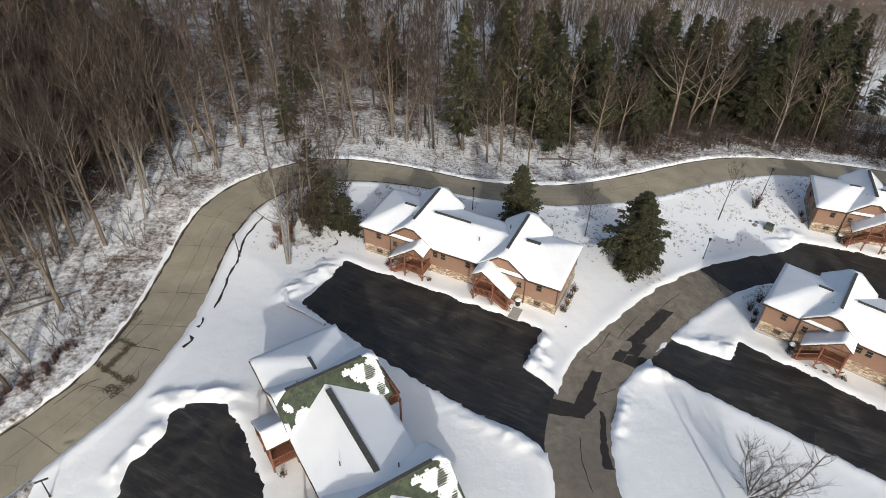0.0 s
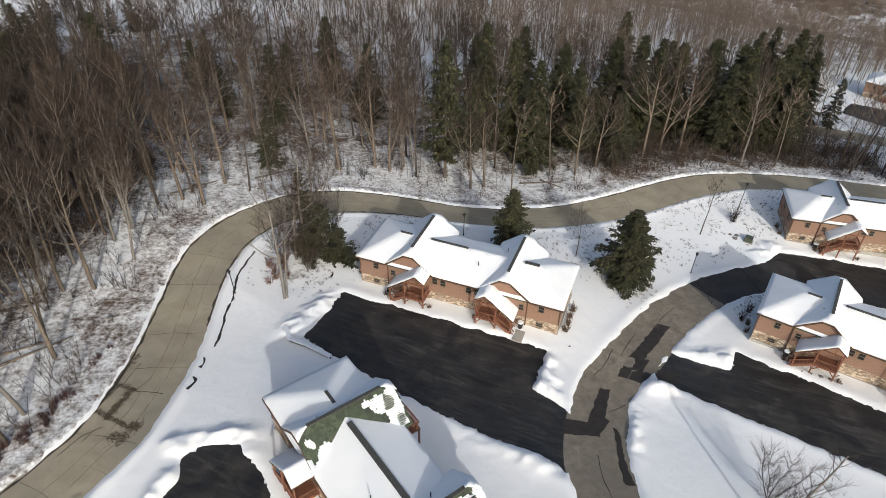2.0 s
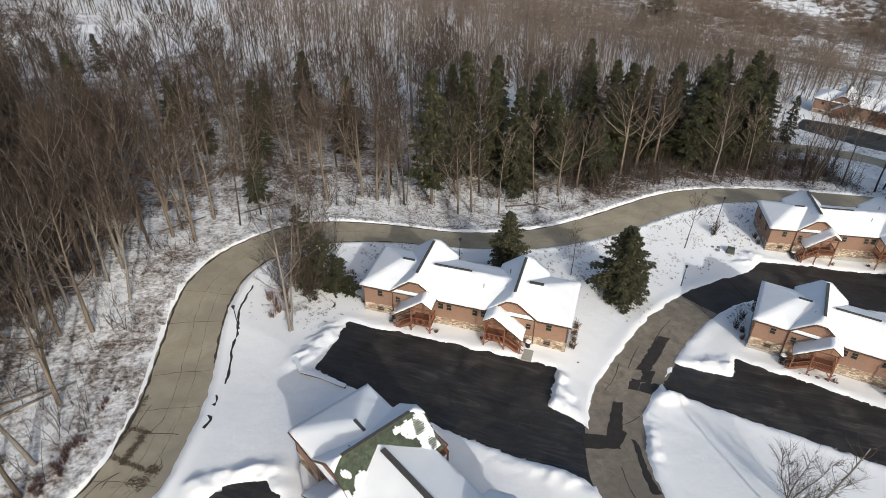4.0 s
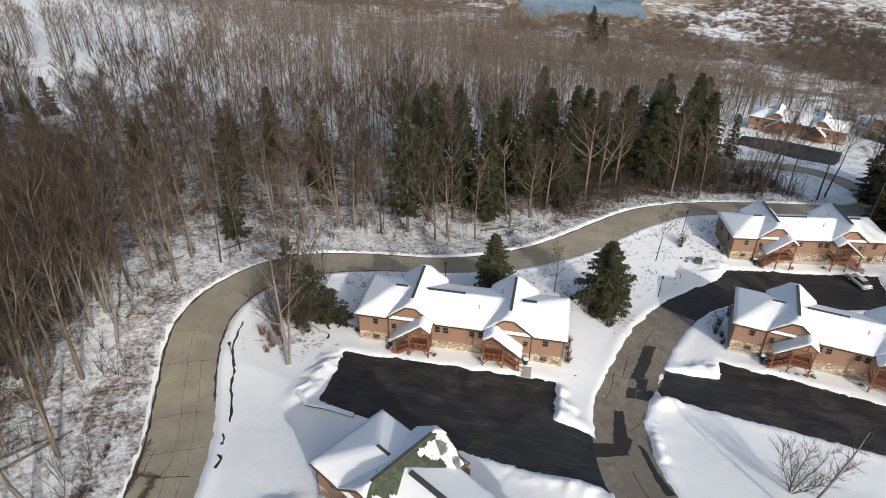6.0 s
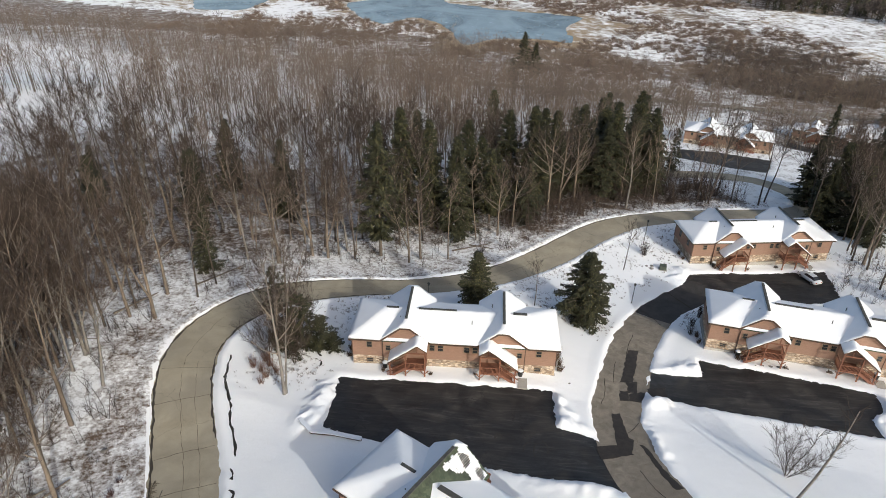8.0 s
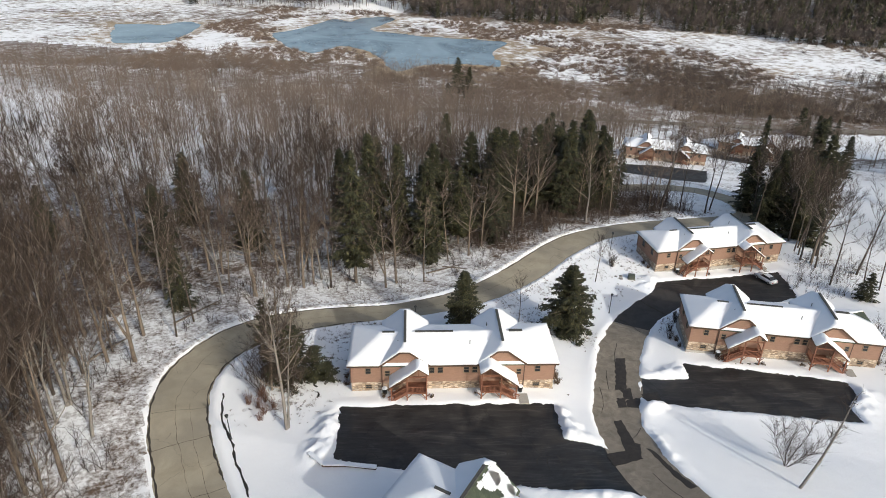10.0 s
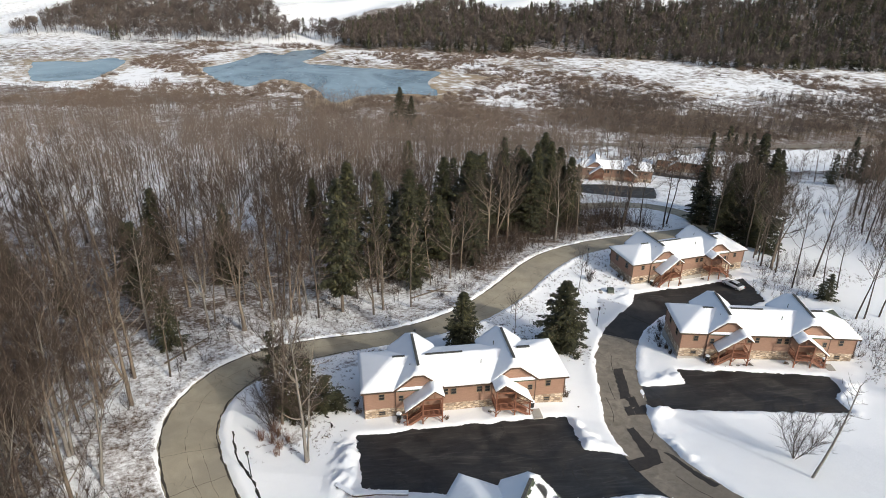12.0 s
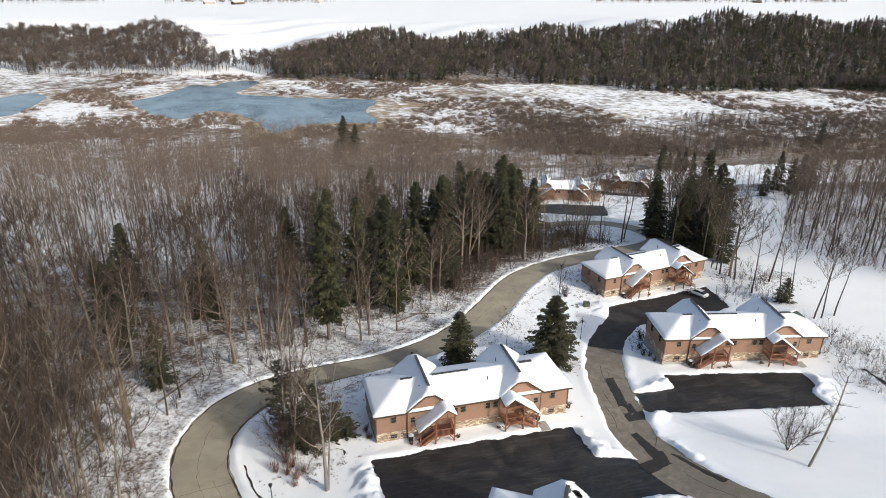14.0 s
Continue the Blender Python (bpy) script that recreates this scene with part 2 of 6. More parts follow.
DARK_LANE = m_road("dark_lane", (0.022, 0.0195, 0.0175), (0.06, 0.053, 0.047), (0.04, 0.035, 0.031), 0.5, 0.2)
STONE, SIDING, SHINGLE, GLASS, SNOW, ICE = m_stone(), m_siding(), m_shingle(), m_glass(), m_snow(), m_ice()
TIMBER = simple("brown_timber", (0.15, 0.06, 0.035), (0.25, 0.11, 0.065), 5, 0.7, stretch=(1, 1, 0.3))
TRIM = simple("dark_trim", (0.055, 0.03, 0.02), (0.10, 0.055, 0.035), 3, 0.6)
FRAME = simple("tan_frame", (0.17, 0.12, 0.075), (0.24, 0.18, 0.115), 4, 0.6)
CAP = simple("ridge_cap", (0.035, 0.036, 0.034), (0.075, 0.075, 0.07), 4, 0.85)
CONCRETE = simple("concrete", (0.30, 0.28, 0.25), (0.42, 0.40, 0.36), 6, 0.85)
BARK = m_bark("grey_bark", (0.09, 0.071, 0.055), (0.25, 0.205, 0.16), (0.125, 0.096, 0.074))
# near twigs: the dark of shaded gaps between branches is put into the colour
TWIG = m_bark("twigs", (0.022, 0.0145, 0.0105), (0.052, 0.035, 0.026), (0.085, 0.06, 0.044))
# paler copy of the twigs: stronger light on the farther woods, as colour
TWIG_FAR_LIT = m_bark("far_twigs_lit", (0.09, 0.069, 0.058), (0.18, 0.14, 0.116), (0.225, 0.18, 0.147), 0.07)
HILL = m_bark("hill_twigs", (0.045, 0.037, 0.034), (0.095, 0.078, 0.071), (0.128, 0.105, 0.093), 0.06)
PALE = m_bark("pale_bark", (0.13, 0.118, 0.104), (0.255, 0.235, 0.212), (0.18, 0.163, 0.145))
NEEDLE = m_needles("dark_needles", (0.015, 0.0165, 0.0075), (0.040, 0.041, 0.0165), (0.115, 0.107, 0.043))
LIMB = m_bark("limb_bark", (0.12, 0.101, 0.085), (0.285, 0.247, 0.208), (0.18, 0.151, 0.125))
DARK_BARK = m_bark("dark_bark", (0.035, 0.027, 0.022), (0.10, 0.079, 0.062), (0.065, 0.05, 0.04))
SHRUB = m_bark("shrub_twigs", (0.075, 0.048, 0.03), (0.17, 0.115, 0.072), (0.12, 0.08, 0.05))
CRACK = simple("crack_dirt", (0.025, 0.02, 0.015), (0.06, 0.05, 0.04), 5, 0.95)
CRUMB = simple("crumbled_asphalt", (0.05, 0.038, 0.024), (0.12, 0.092, 0.06), 5, 0.95)
SOIL = simple("wet_soil", (0.012, 0.01, 0.008), (0.04, 0.032, 0.024), 3, 0.6)
ROCK = simple("rock", (0.12, 0.11, 0.10), (0.26, 0.24, 0.22), 4, 0.85)
GREEN = simple("green_cabinet", (0.055, 0.065, 0.045), (0.085, 0.095, 0.07), 4, 0.6)
CARPAINT = simple("white_car_paint", (0.62, 0.64, 0.66), (0.70, 0.72, 0.74), 2, 0.25, 0.0, 0.0)
TYRE = simple("tyre_rubber", (0.015, 0.015, 0.015), (0.03, 0.03, 0.03), 12, 0.85)
LAMPRED = simple("red_lens", (0.25, 0.02, 0.015), (0.3, 0.03, 0.02), 6, 0.3)
METAL = simple("dark_metal", (0.02, 0.02, 0.02), (0.04, 0.04, 0.04), 8, 0.5, 0.4)
MAROON = m_bark("maroon_twigs", (0.06, 0.028, 0.024), (0.13, 0.062, 0.052), (0.10, 0.06, 0.05))
ALDER = m_bark("alder_twigs", (0.075, 0.054, 0.043), (0.155, 0.112, 0.088), (0.2, 0.147, 0.112))
RUST = m_bark("rust_leaves", (0.13, 0.064, 0.04), (0.22, 0.115, 0.075), (0.17, 0.10, 0.066))

# ---- the lie of the land ----
# the slope runs down from the houses to a marsh, then up a wooded hill to open fields
AXIS = Vector((0.656, 0.755))
START = Vector((-52.0, 11.0))
RUN = [-3000, 0, 60, 76, 139, 190, 251, 330, 420, 470, 700, 900, 1100, 6000]
RISE = [6, 5, 3, 0, -6, -14, -22.5, -37, -46, -47, -47.6, -29, -25, -25]
KNOWN = np.array([
    (-10.9, 70.9, 0), (14.3, 59.2, -.1), (-2, 80, -.3), (20, 68, -1.2), (-13.3, 68.3, .15), (11.5, 55.5, .2), (17.3, 49.8, 0),
    (4.6, 49, .3), (26.5, 38.5, .3), (36.5, 54.7, -2.9), (27.5, 60.3, -2.3), (30, 63.2, -2.9), (49.6, 74.9, -5.8), (55.2, 79.3, -6),
    (77.5, 74.4, -6.9), (52, 84.5, -5.6), (-35.7, 58.8, 2.3), (-28.1, 49.6, 3.2), (-21, 67, .5), (-5.9, 96.4, -2.3), (4, 106, -5.5)])
KNOWN = np.vstack([KNOWN, [
    (41, 59.6, -2.3), (63, 43, -2.3), (48.8, 52.5, -2.6), (59.5, 85, -6.1), (86, 76.5, -6.1), (39.1, 75.4, -4.5), (-18.7, 43.7, 3.7),
    (-4, 20, 4.2), (-12, 42, 3.2), (28, 72, -3.2), (27.4, 30.2, 1.5), (1.5, 88.3, -2.5), (11, 87.3, -3.0), (20.5, 88, -3.6), (204.5, 191.5, -36), (212.6, 180, -36.2), (220.8, 169, -36.4), (202, 173, -35.9), (190, 165, -31.6), (211, 161, -35.6), (196, 184, -35.4)]])
REACH = 14.0


def profile(x, y):
    return np.interp((x - START.x) * AXIS.x + (y - START.y) * AXIS.y, RUN, RISE)


_k = np.exp(-((KNOWN[:, None, :2] - KNOWN[None, :, :2]) ** 2).sum(2) / (2 * REACH ** 2))
_w = np.linalg.solve(_k + 0.06 * np.eye(len(KNOWN)), KNOWN[:, 2] - profile(KNOWN[:, 0], KNOWN[:, 1]))


def land(x, y):
    """Height of the bare ground."""
    x, y = np.asarray(x, float), np.asarray(y, float)
    out = profile(x, y)
    for (kx, ky, _), w in zip(KNOWN, _w):
        out = out + w * np.exp(-((x - kx) ** 2 + (y - ky) ** 2) / (2 * REACH ** 2))
    side = (x - START.x) * AXIS.y - (y - START.y) * AXIS.x
    run = (x - START.x) * AXIS.x + (y - START.y) * AXIS.y
    far = np.clip((run - 720) / 160, 0, 1)
    out = out + far * np.clip((1300 - run) / 400, 0, 1) * (4.0 * np.sin(side * 0.027 + run * 0.012) + 3.0 * np.sin(side * 0.061 - run * 0.03 + 1.0))
    return out + far * 30 * np.exp(-((side - 420) / 230) ** 2) * np.clip((1500 - run) / 500, 0, 1) + far * 7 * np.exp(-((side + 330) / 150) ** 2) * np.clip((1500 - run) / 500, 0, 1)


def zland(x, y):
    return float(land(x, y))


def wave(x, y, s, seed=0):
    """Smooth pseudo-random field in -1..1."""
    out = 0
    for i, (f, a) in enumerate(((1.0, 0.5), (2.1, 0.3), (4.3, 0.2))):
        p = seed * 1.7 + i * 2.3
        out = out + a * np.sin(f * s * (x * 0.83 + y * 0.56) + p + 1.3 * np.sin(f * s * 0.7 * (y - 0.4 * x) + p)) * np.cos(f * s * (0.62 * y - 0.78 * x) + 2 * p + np.sin(f * s * 0.9 * x))
    return out


def clods(x, y, size, seed=0):
    """Irregular lumps in -1..1: random heights on a lattice, smoothly joined, at two sizes."""
    out = np.zeros(x.shape)
    for k, (s, a) in enumerate(((size, 0.65), (size * 0.47, 0.35))):
        table = np.random.default_rng(seed * 7 + k).uniform(-1, 1, (256, 256))
        u, v = (x * 0.94 + y * 0.34) / s, (y * 0.94 - x * 0.34) / s
        i, j = np.floor(u).astype(int), np.floor(v).astype(int)
        f, g = u - i, v - j
        f, g = f * f * (3 - 2 * f), g * g * (3 - 2 * g)
        i, j, i1, j1 = i % 256, j % 256, (i + 1) % 256, (j + 1) % 256
        out += a * (table[i, j] * (1 - f) * (1 - g) + table[i1, j] * f * (1 - g) + table[i, j1] * (1 - f) * g + table[i1, j1] * f * g)
    return out


def curve(points, step=1.5):
    """Smooth line through the points."""
    p = [Vector(q) for q in points]
    p = [2 * p[0] - p[1]] + p + [2 * p[-1] - p[-2]]
    out = []
    for a, b, c, d in zip(p, p[1:], p[2:], p[3:]):
        n = max(2, int((c - b).length / step))
        for i in range(n):
            u = i / n
            out.append(0.5 * ((2 * b) + (c - a) * u + (2 * a - 5 * b + 4 * c - d) * u * u + (3 * b - a - 3 * c + d) * u ** 3))
    out.append(p[-2])
    return out


def near_line(x, y, line):
    """Distance of the points to a polyline."""
    best = np.full(x.shape, 1e9)
    for a, b in zip(line, line[1:]):
        dx, dy = b[0] - a[0], b[1] - a[1]
        u = np.clip(((x - a[0]) * dx + (y - a[1]) * dy) / (dx * dx + dy * dy), 0, 1)
        best = np.minimum(best, np.hypot(x - a[0] - u * dx, y - a[1] - u * dy))
    return best


def inside(x, y, poly):
    hit = np.zeros(x.shape, bool)
    for (ax, ay), (bx, by) in zip(poly, poly[1:] + poly[:1]):
        c = (ay > y) != (by > y)
        hit ^= c & (x < (bx - ax) * (y - ay) / (by - ay + 1e-12) + ax)
    return hit


def to_poly(x, y, poly):
    d = near_line(x, y, poly + poly[:1])
    return np.where(inside(x, y, poly), -d, d)


MAIN_ROAD = curve([(-52, 16), (-45.5, 27.5), (-40.5, 35), (-37.3, 39.8), (-35, 44.8), (-33.9, 50.5), (-33.4, 56.5), (-33.3, 64.8), (-32.8, 74), (-30.6, 82), (-26.2, 88),
                   (-20.2, 91.4), (-12, 92.4), (-3, 92.3), (5.5, 91.2), (15.5, 90.4), (25, 91.6), (35.5, 95.3), (45.7, 100), (56.8, 103.8), (66, 105.4),
                   (77, 105.7), (92, 104), (106, 102.5), (116, 106.5), (121, 117), (119, 129), (108, 136), (94, 139.5)])
ACCESS = curve([(13, 16), (14, 25), (14.2, 33), (14.2, 38.5), (16, 44.8), (18.6, 50.3), (23.3, 55.6), (28, 60.8), (34.4, 66.6), (42, 71.5), (50, 74.6), (57, 76.2)])
LOT_A = [(-13.3, 68.4), (12.3, 56.3), (9.6, 50), (12.6, 46.8), (13.4, 44), (12.4, 38.3), (10.6, 37.7), (9.2, 39.6), (4.9, 42.2), (0, 45.3), (-8, 50.5), (-17.6, 58.9)]
LOT_H = [(-30, 24), (-29.2, 30.6), (-29, 34.1), (-26.8, 37.6), (-27.2, 40.1), (-25, 41.4), (-22.1, 41.4), (-20.7, 39.7), (-15.7, 31), (-12, 24)]
LOT_B = [(25.6, 53.4), (29.2, 57.1), (32.2, 55.2), (35.9, 53.6), (36.6, 54.9), (37.9, 57.3), (47.2, 49.7), (55.5, 42.3), (53.3, 39.4), (50.2, 38.6), (48.6, 35.6), (36.7, 44.4), (25.6, 52)]
LOT_C = [(51, 77.6), (55, 80.2), (56.6, 82), (66.2, 79.8), (77.1, 76.4), (82.6, 74), (80.3, 70), (76.8, 65.4), (71, 66.3), (60, 70.8), (52, 73.4)]
LOT_D = [(122, 164), (133, 158), (144, 146), (137, 139.5), (130.4, 134.5), (123.4, 140.4), (113.5, 154.5)]
LOT_E = [(199.6, 188), (215.9, 165.5), (209, 160.5), (192.8, 183)]
ROAD_W, LANE_W = 3.55, 3.05


def lot_gap(x, y):
    d = np.full(x.shape, 1e9)
    for i, poly in enumerate((LOT_A, LOT_H, LOT_B, LOT_C, LOT_D)):
        d = np.minimum(d, to_poly(x, y, poly))
    return d


# where the plough has pushed the snow up: from, to, width, height
HEAPS = [((11.6, 54.5), (11.0, 48.4), 1.5, 0.75), ((20.6, 47.5), (18.2, 40.5), 1.3, 0.6), ((-15.4, 66.6), (-19.6, 61), 1.5, 0.75), ((33, 57), (36.5, 55.6), 1.4, 0.65), ((-28.3, 41.6), (-21.5, 42.6), 1.2, 0.65),
         ((53, 81.5), (56.5, 83.2), 1.4, 0.8), ((0.5, 43.9), (8.5, 38.8), 1.3, 0.4), ((26.5, 50.5), (24.2, 50.8), 1.5, 0.6), ((50.8, 37.2), (55, 39.2), 1.6, 0.5), ((-30, 33), (-28, 38), 0.9, 0.5)]


def snow_lift(x, y):
    """Snow above the bare ground: cut away on the cleared surfaces, ploughed up along their edges."""
    near = (x > -75) & (x < 160) & (y > 5) & (y < 175)
    lift = np.full(x.shape, 0.16)
    xs, ys = x[near], y[near]
    rough = clods(xs, ys, 2.6, 3) * 0.9 + clods(xs, ys, 1.0, 5) * 0.8
    dr = near_line(xs, ys, MAIN_ROAD) - ROAD_W + 0.22 * rough
    da = near_line(xs, ys, ACCESS) - LANE_W + 0.34 * rough
    dl = lot_gap(xs, ys) + 0.36 * rough
    heap = np.clip(0.55 + 0.9 * clods(xs, ys, 6.0, 9), 0.05, 1.3)
    d = np.minimum(np.minimum(dr, da), dl)
    out = np.clip(d / 0.4, -1, 1) * 0.17
    out = out + np.where(dl > 0, 1, 0) * 0.12 * heap * np.exp(-((dl - 1.0) / 0.8) ** 2) * (1 + 0.7 * rough) * (np.minimum(dr, da) > 0.3)
    clod = np.clip(0.6 + 0.55 * clods(xs, ys, 2.6, 12) + 1.0 * clods(xs, ys, 0.95, 14), 0.0, 2.2)
    for (ax, ay), (bx, by), wide, tall in HEAPS:
        out = out + tall * clod * np.exp(-(near_line(xs, ys, [(ax, ay), (bx, by)]) / wide) ** 2) * np.clip(d / 0.5, 0, 1)
    out = out + 0.16 * np.exp(-((dr - 0.9) / 0.5) ** 2) * (dr > 0) + 0.13 * heap * np.exp(-((da - 1.1) / 0.7) ** 2) * (da > 0)
    out = out + 0.03 * rough * (d > 0.4)
    lift[near] = np.where(d < -0.6, -0.3, out)
    return lift


# thin snow with grass and brush showing: from, to, radius, amount
STUBBLE = [((20, 80), (55, 92), 9, 0.45), ((-20, 73), (-17, 79), 6, 0.5), ((-8, 84), (2, 86), 4, 0.52), ((-12.5, 73), (-9, 82), 2.2, 0.45), ((28, 70), (27, 74), 4, 0.45), ((62, 30), (74, 40), 9, 0.48),
           ((92, 72), (100, 64), 7, 0.42), ((44, 66), (49, 71), 3, 0.42), ((60, 94), (76, 98), 5, 0.38)]
WOODS_EDGE = [(-42, 20), (-44, 44), (-42, 60), (-42.5, 78), (-36, 92), (-24, 99), (-8, 101.5), (8, 101), (24, 100.5), (40, 106), (56, 111), (76, 113.5), (100, 113)]


FAR_FIELD = [(205, 205), (262, 200), (330, 168), (440, 122), (560, 60), (520, 10), (300, 120), (240, 150)]
MEADOW = [(80, 40), (96, 58), (106, 72), (120, 84), (150, 98), (184, 119), (212, 108), (181, 98), (142, 81), (131, 70), (122, 50), (112, 26), (80, 22)]


SHADY_BANK = [(32, 102.5), (46, 107), (58, 110.5), (78, 112), (100, 110.5), (102, 132), (40, 134), (30, 116)]


def to_poly_near(x, y):
    return inside(x, y, FAR_FIELD)


def litter_of(x, y):
    """How much of the ground's leaves and brush comes through the snow, with some woodland shade put in as litter."""
    run = (x - START.x) * AXIS.x + (y - START.y) * AXIS.y
    out = np.full(x.shape, 0.0)
    edge = WOODS_EDGE + [(104, 150), (160, 190), (260, 260), (150, 430), (60, 478), (-60, 525), (-300, 600), (-300, 0)]
    d = to_poly(x, y, edge)
    out = np.where(d < 3, 0.54 + 0.085 * np.clip((-d - 3) / 14, 0, 1) - np.clip((run - 130) / 40, 0, 1) * 0.19 + np.clip((run - 260) / 40, 0, 1) * 0.15, out)
    out = np.where((d < 0) & (near_line(x, y, [(-66, 228), (-78, 212), (-100, 202)]) < 22), 0.2, out)
    out = np.where(inside(x, y, [(-112, 172), (-66, 178), (-54, 240), (-108, 218)]), np.minimum(out, 0.36), out)
    # heavier litter in the left stand, its brown also standing for crown shade
    shade_litter = np.clip(1.4 - np.hypot((x + 66) / 17, (y - 92) / 24) + 0.3 * clods(x, y, 8, 23), 0, 1) * (d < 0)
    out = np.maximum(out, out * (1 - shade_litter) + 0.67 * shade_litter)
    out = np.where((d > 3) & (run > 120) & (run < 470), np.interp(run, [120, 150, 200, 260, 290], [0.3, 0.4, 0.5, 0.53, 0.64]), out)
    out = np.where((run > 690) & (run < 905), np.where((x - START.x) * AXIS.y - (y - START.y) * AXIS.x < -190, 0.5, 0.64), out)
    side = (x - START.x) * AXIS.y - (y - START.y) * AXIS.x
    out = np.where((run > 690) & (np.abs(side + 232) < 40), 0.25, out)
    out = np.where((run > 280) & (run < 470) & to_poly_near(x, y), 0.2, out)
    for (ax, ay), (bx, by), rad, much in STUBBLE:
        out = np.maximum(out, much * np.clip(1.25 - near_line(x, y, [(ax, ay), (bx, by)]) / rad, 0, 1))
    shade = np.clip(0.5 - (to_poly(x, y, SHADY_BANK) + 3 * clods(x, y, 7, 21)) / 7, 0, 1)
    out = out * (1 - shade) + 0.66 * shade
    out = np.where(inside(x, y, MEADOW), 0.1, out)
    bank = np.abs(near_line(x, y, MAIN_ROAD) - 7)
    return np.where((bank < 3.2) & (run > -20) & (x < 100), np.where(d < 6, np.maximum(out, np.where(x < -36, 0.585, 0.55)), out), out)


def sedge_of(x, y):
    run = (x - START.x) * AXIS.x + (y - START.y) * AXIS.y
    side = (x - START.x) * AXIS.y - (y - START.y) * AXIS.x
    return np.where((run > 400) & (run < 720), 0.555 + 0.1 * wave(x, y, 0.013, 4) - 0.025 * np.clip((run - 560) / 60, 0, 1) + 0.05 * np.clip((side - 60) / 150, 0, 1) * np.clip((580 - run) / 60, 0, 1), np.where((run > 330) & (run < 400) & ~inside(x, y, FAR_FIELD), 0.54, 0.0))


POND = [(118, 612), (142, 622), (174, 649), (195, 667), (207, 647), (222, 662), (249, 662), (251, 643), (224, 615), (206, 597), (221, 569), (241, 542), (271, 515), (289, 492), (256, 462), (235, 416), (216, 429), (187, 442),
        (158, 431), (163, 471), (166, 502), (154, 532), (125, 517), (113, 558)]
POND_SMALL = [(-2, 713), (22, 706), (37, 693), (54, 703), (69, 693), (65, 667), (51, 638), (29, 605), (9, 608), (-11, 625)]


def fast_mesh(name, verts, faces, material, smooth=False):
    """Mesh from arrays: faces all of one size."""
    me = bpy.data.meshes.new(name)
    nv, nf, k = len(verts), len(faces), faces.shape[1]
    me.vertices.add(nv)
    me.vertices.foreach_set("co", np.ascontiguousarray(verts, dtype=np.float32).ravel())
    me.loops.add(nf * k)
    me.loops.foreach_set("vertex_index", np.ascontiguousarray(faces, dtype=np.int32).ravel())
    me.polygons.add(nf)
    me.polygons.foreach_set("loop_start", np.arange(0, nf * k, k, dtype=np.int32))
    me.polygons.foreach_set("loop_total", np.full(nf, k, dtype=np.int32))
    me.update(calc_edges=True)
    me.materials.append(material)
    if smooth:
        me.shade_smooth()
    return me


def spread(lo, hi, fine, out_lo, out_hi, grow=1.12):
    mid = list(np.arange(lo, hi + fine / 2, fine))
    up, s = [], fine
    while (up[-1] if up else hi) < out_hi:
        e = up[-1] if up else hi
        s = min(s * grow, 1.0 if e < hi + 62 else 9 if e < hi + 1100 else 160)
        up.append(e + s)
    down, s = [], fine
    while (down[-1] if down else lo) > out_lo:
        e = down[-1] if down else lo
        s = min(s * grow, 14 if e > lo - 260 else 160)
        down.append(e - s)
    return np.array(down[::-1] + mid + up)


def grid_faces(nx, ny):
    i = np.arange(nx - 1)[:, None] * ny + np.arange(ny - 1)[None, :]
    i = i.ravel()
    return np.stack([i, i + ny, i + ny + 1, i + 1], 1)


gx = spread(-46, 88, 0.36, -3500, 4600)
gy = spread(28, 108, 0.36, -1500, 4800)
mx, my = np.meshgrid(gx, gy, indexing="ij")
mz = land(mx, my) + snow_lift(mx, my)
ground_mesh = fast_mesh("ground", np.stack([mx.ravel(), my.ravel(), mz.ravel()], 1), grid_faces(len(gx), len(gy)), GROUND, True)


def reed_of(x, y):
    """Tan reeds: a belt round the ponds and a few beds in the marsh."""
    out = np.zeros(x.shape)
    near = (np.abs(x - 150) < 260) & (np.abs(y - 540) < 200)
    d = np.minimum(to_poly(x[near], y[near], POND), to_poly(x[near], y[near], POND_SMALL))
    out[near] = np.clip(1.15 - d / 26 + 0.5 * clods(x[near], y[near], 30, 17), 0, 1)
    for bx, by, rx in ((300, 452, 22), (318, 440, 14)):
        out = np.maximum(out, np.clip(1.6 - np.hypot(x - bx, y - by) / rx, 0, 1))
    return out


for key, field in (("litter", litter_of), ("sedge", sedge_of), ("reed", reed_of)):
    ground_mesh.attributes.new(key, "FLOAT", "POINT").data.foreach_set("value", field(mx, my).ravel().astype(np.float32))
ground = tagged(new("ground", ground_mesh), "snow-covered ground sloping down to woods and a marsh", "ground", kind="structure")


def ribbon(name, line, half, material, lift=0.03, cols=6):
    pts = np.array([(p[0], p[1]) for p in line])
    tan = np.gradient(pts, axis=0)
    nrm = np.stack([-tan[:, 1], tan[:, 0]], 1) / np.linalg.norm(tan, axis=1)[:, None]
    u = np.linspace(-half, half, cols + 1)
    x = pts[:, 0][:, None] + nrm[:, 0][:, None] * u
    y = pts[:, 1][:, None] + nrm[:, 1][:, None] * u
    return fast_mesh(name, np.stack([x.ravel(), y.ravel(), (land(x, y) + lift).ravel()], 1), grid_faces(len(line), cols + 1), material, True)


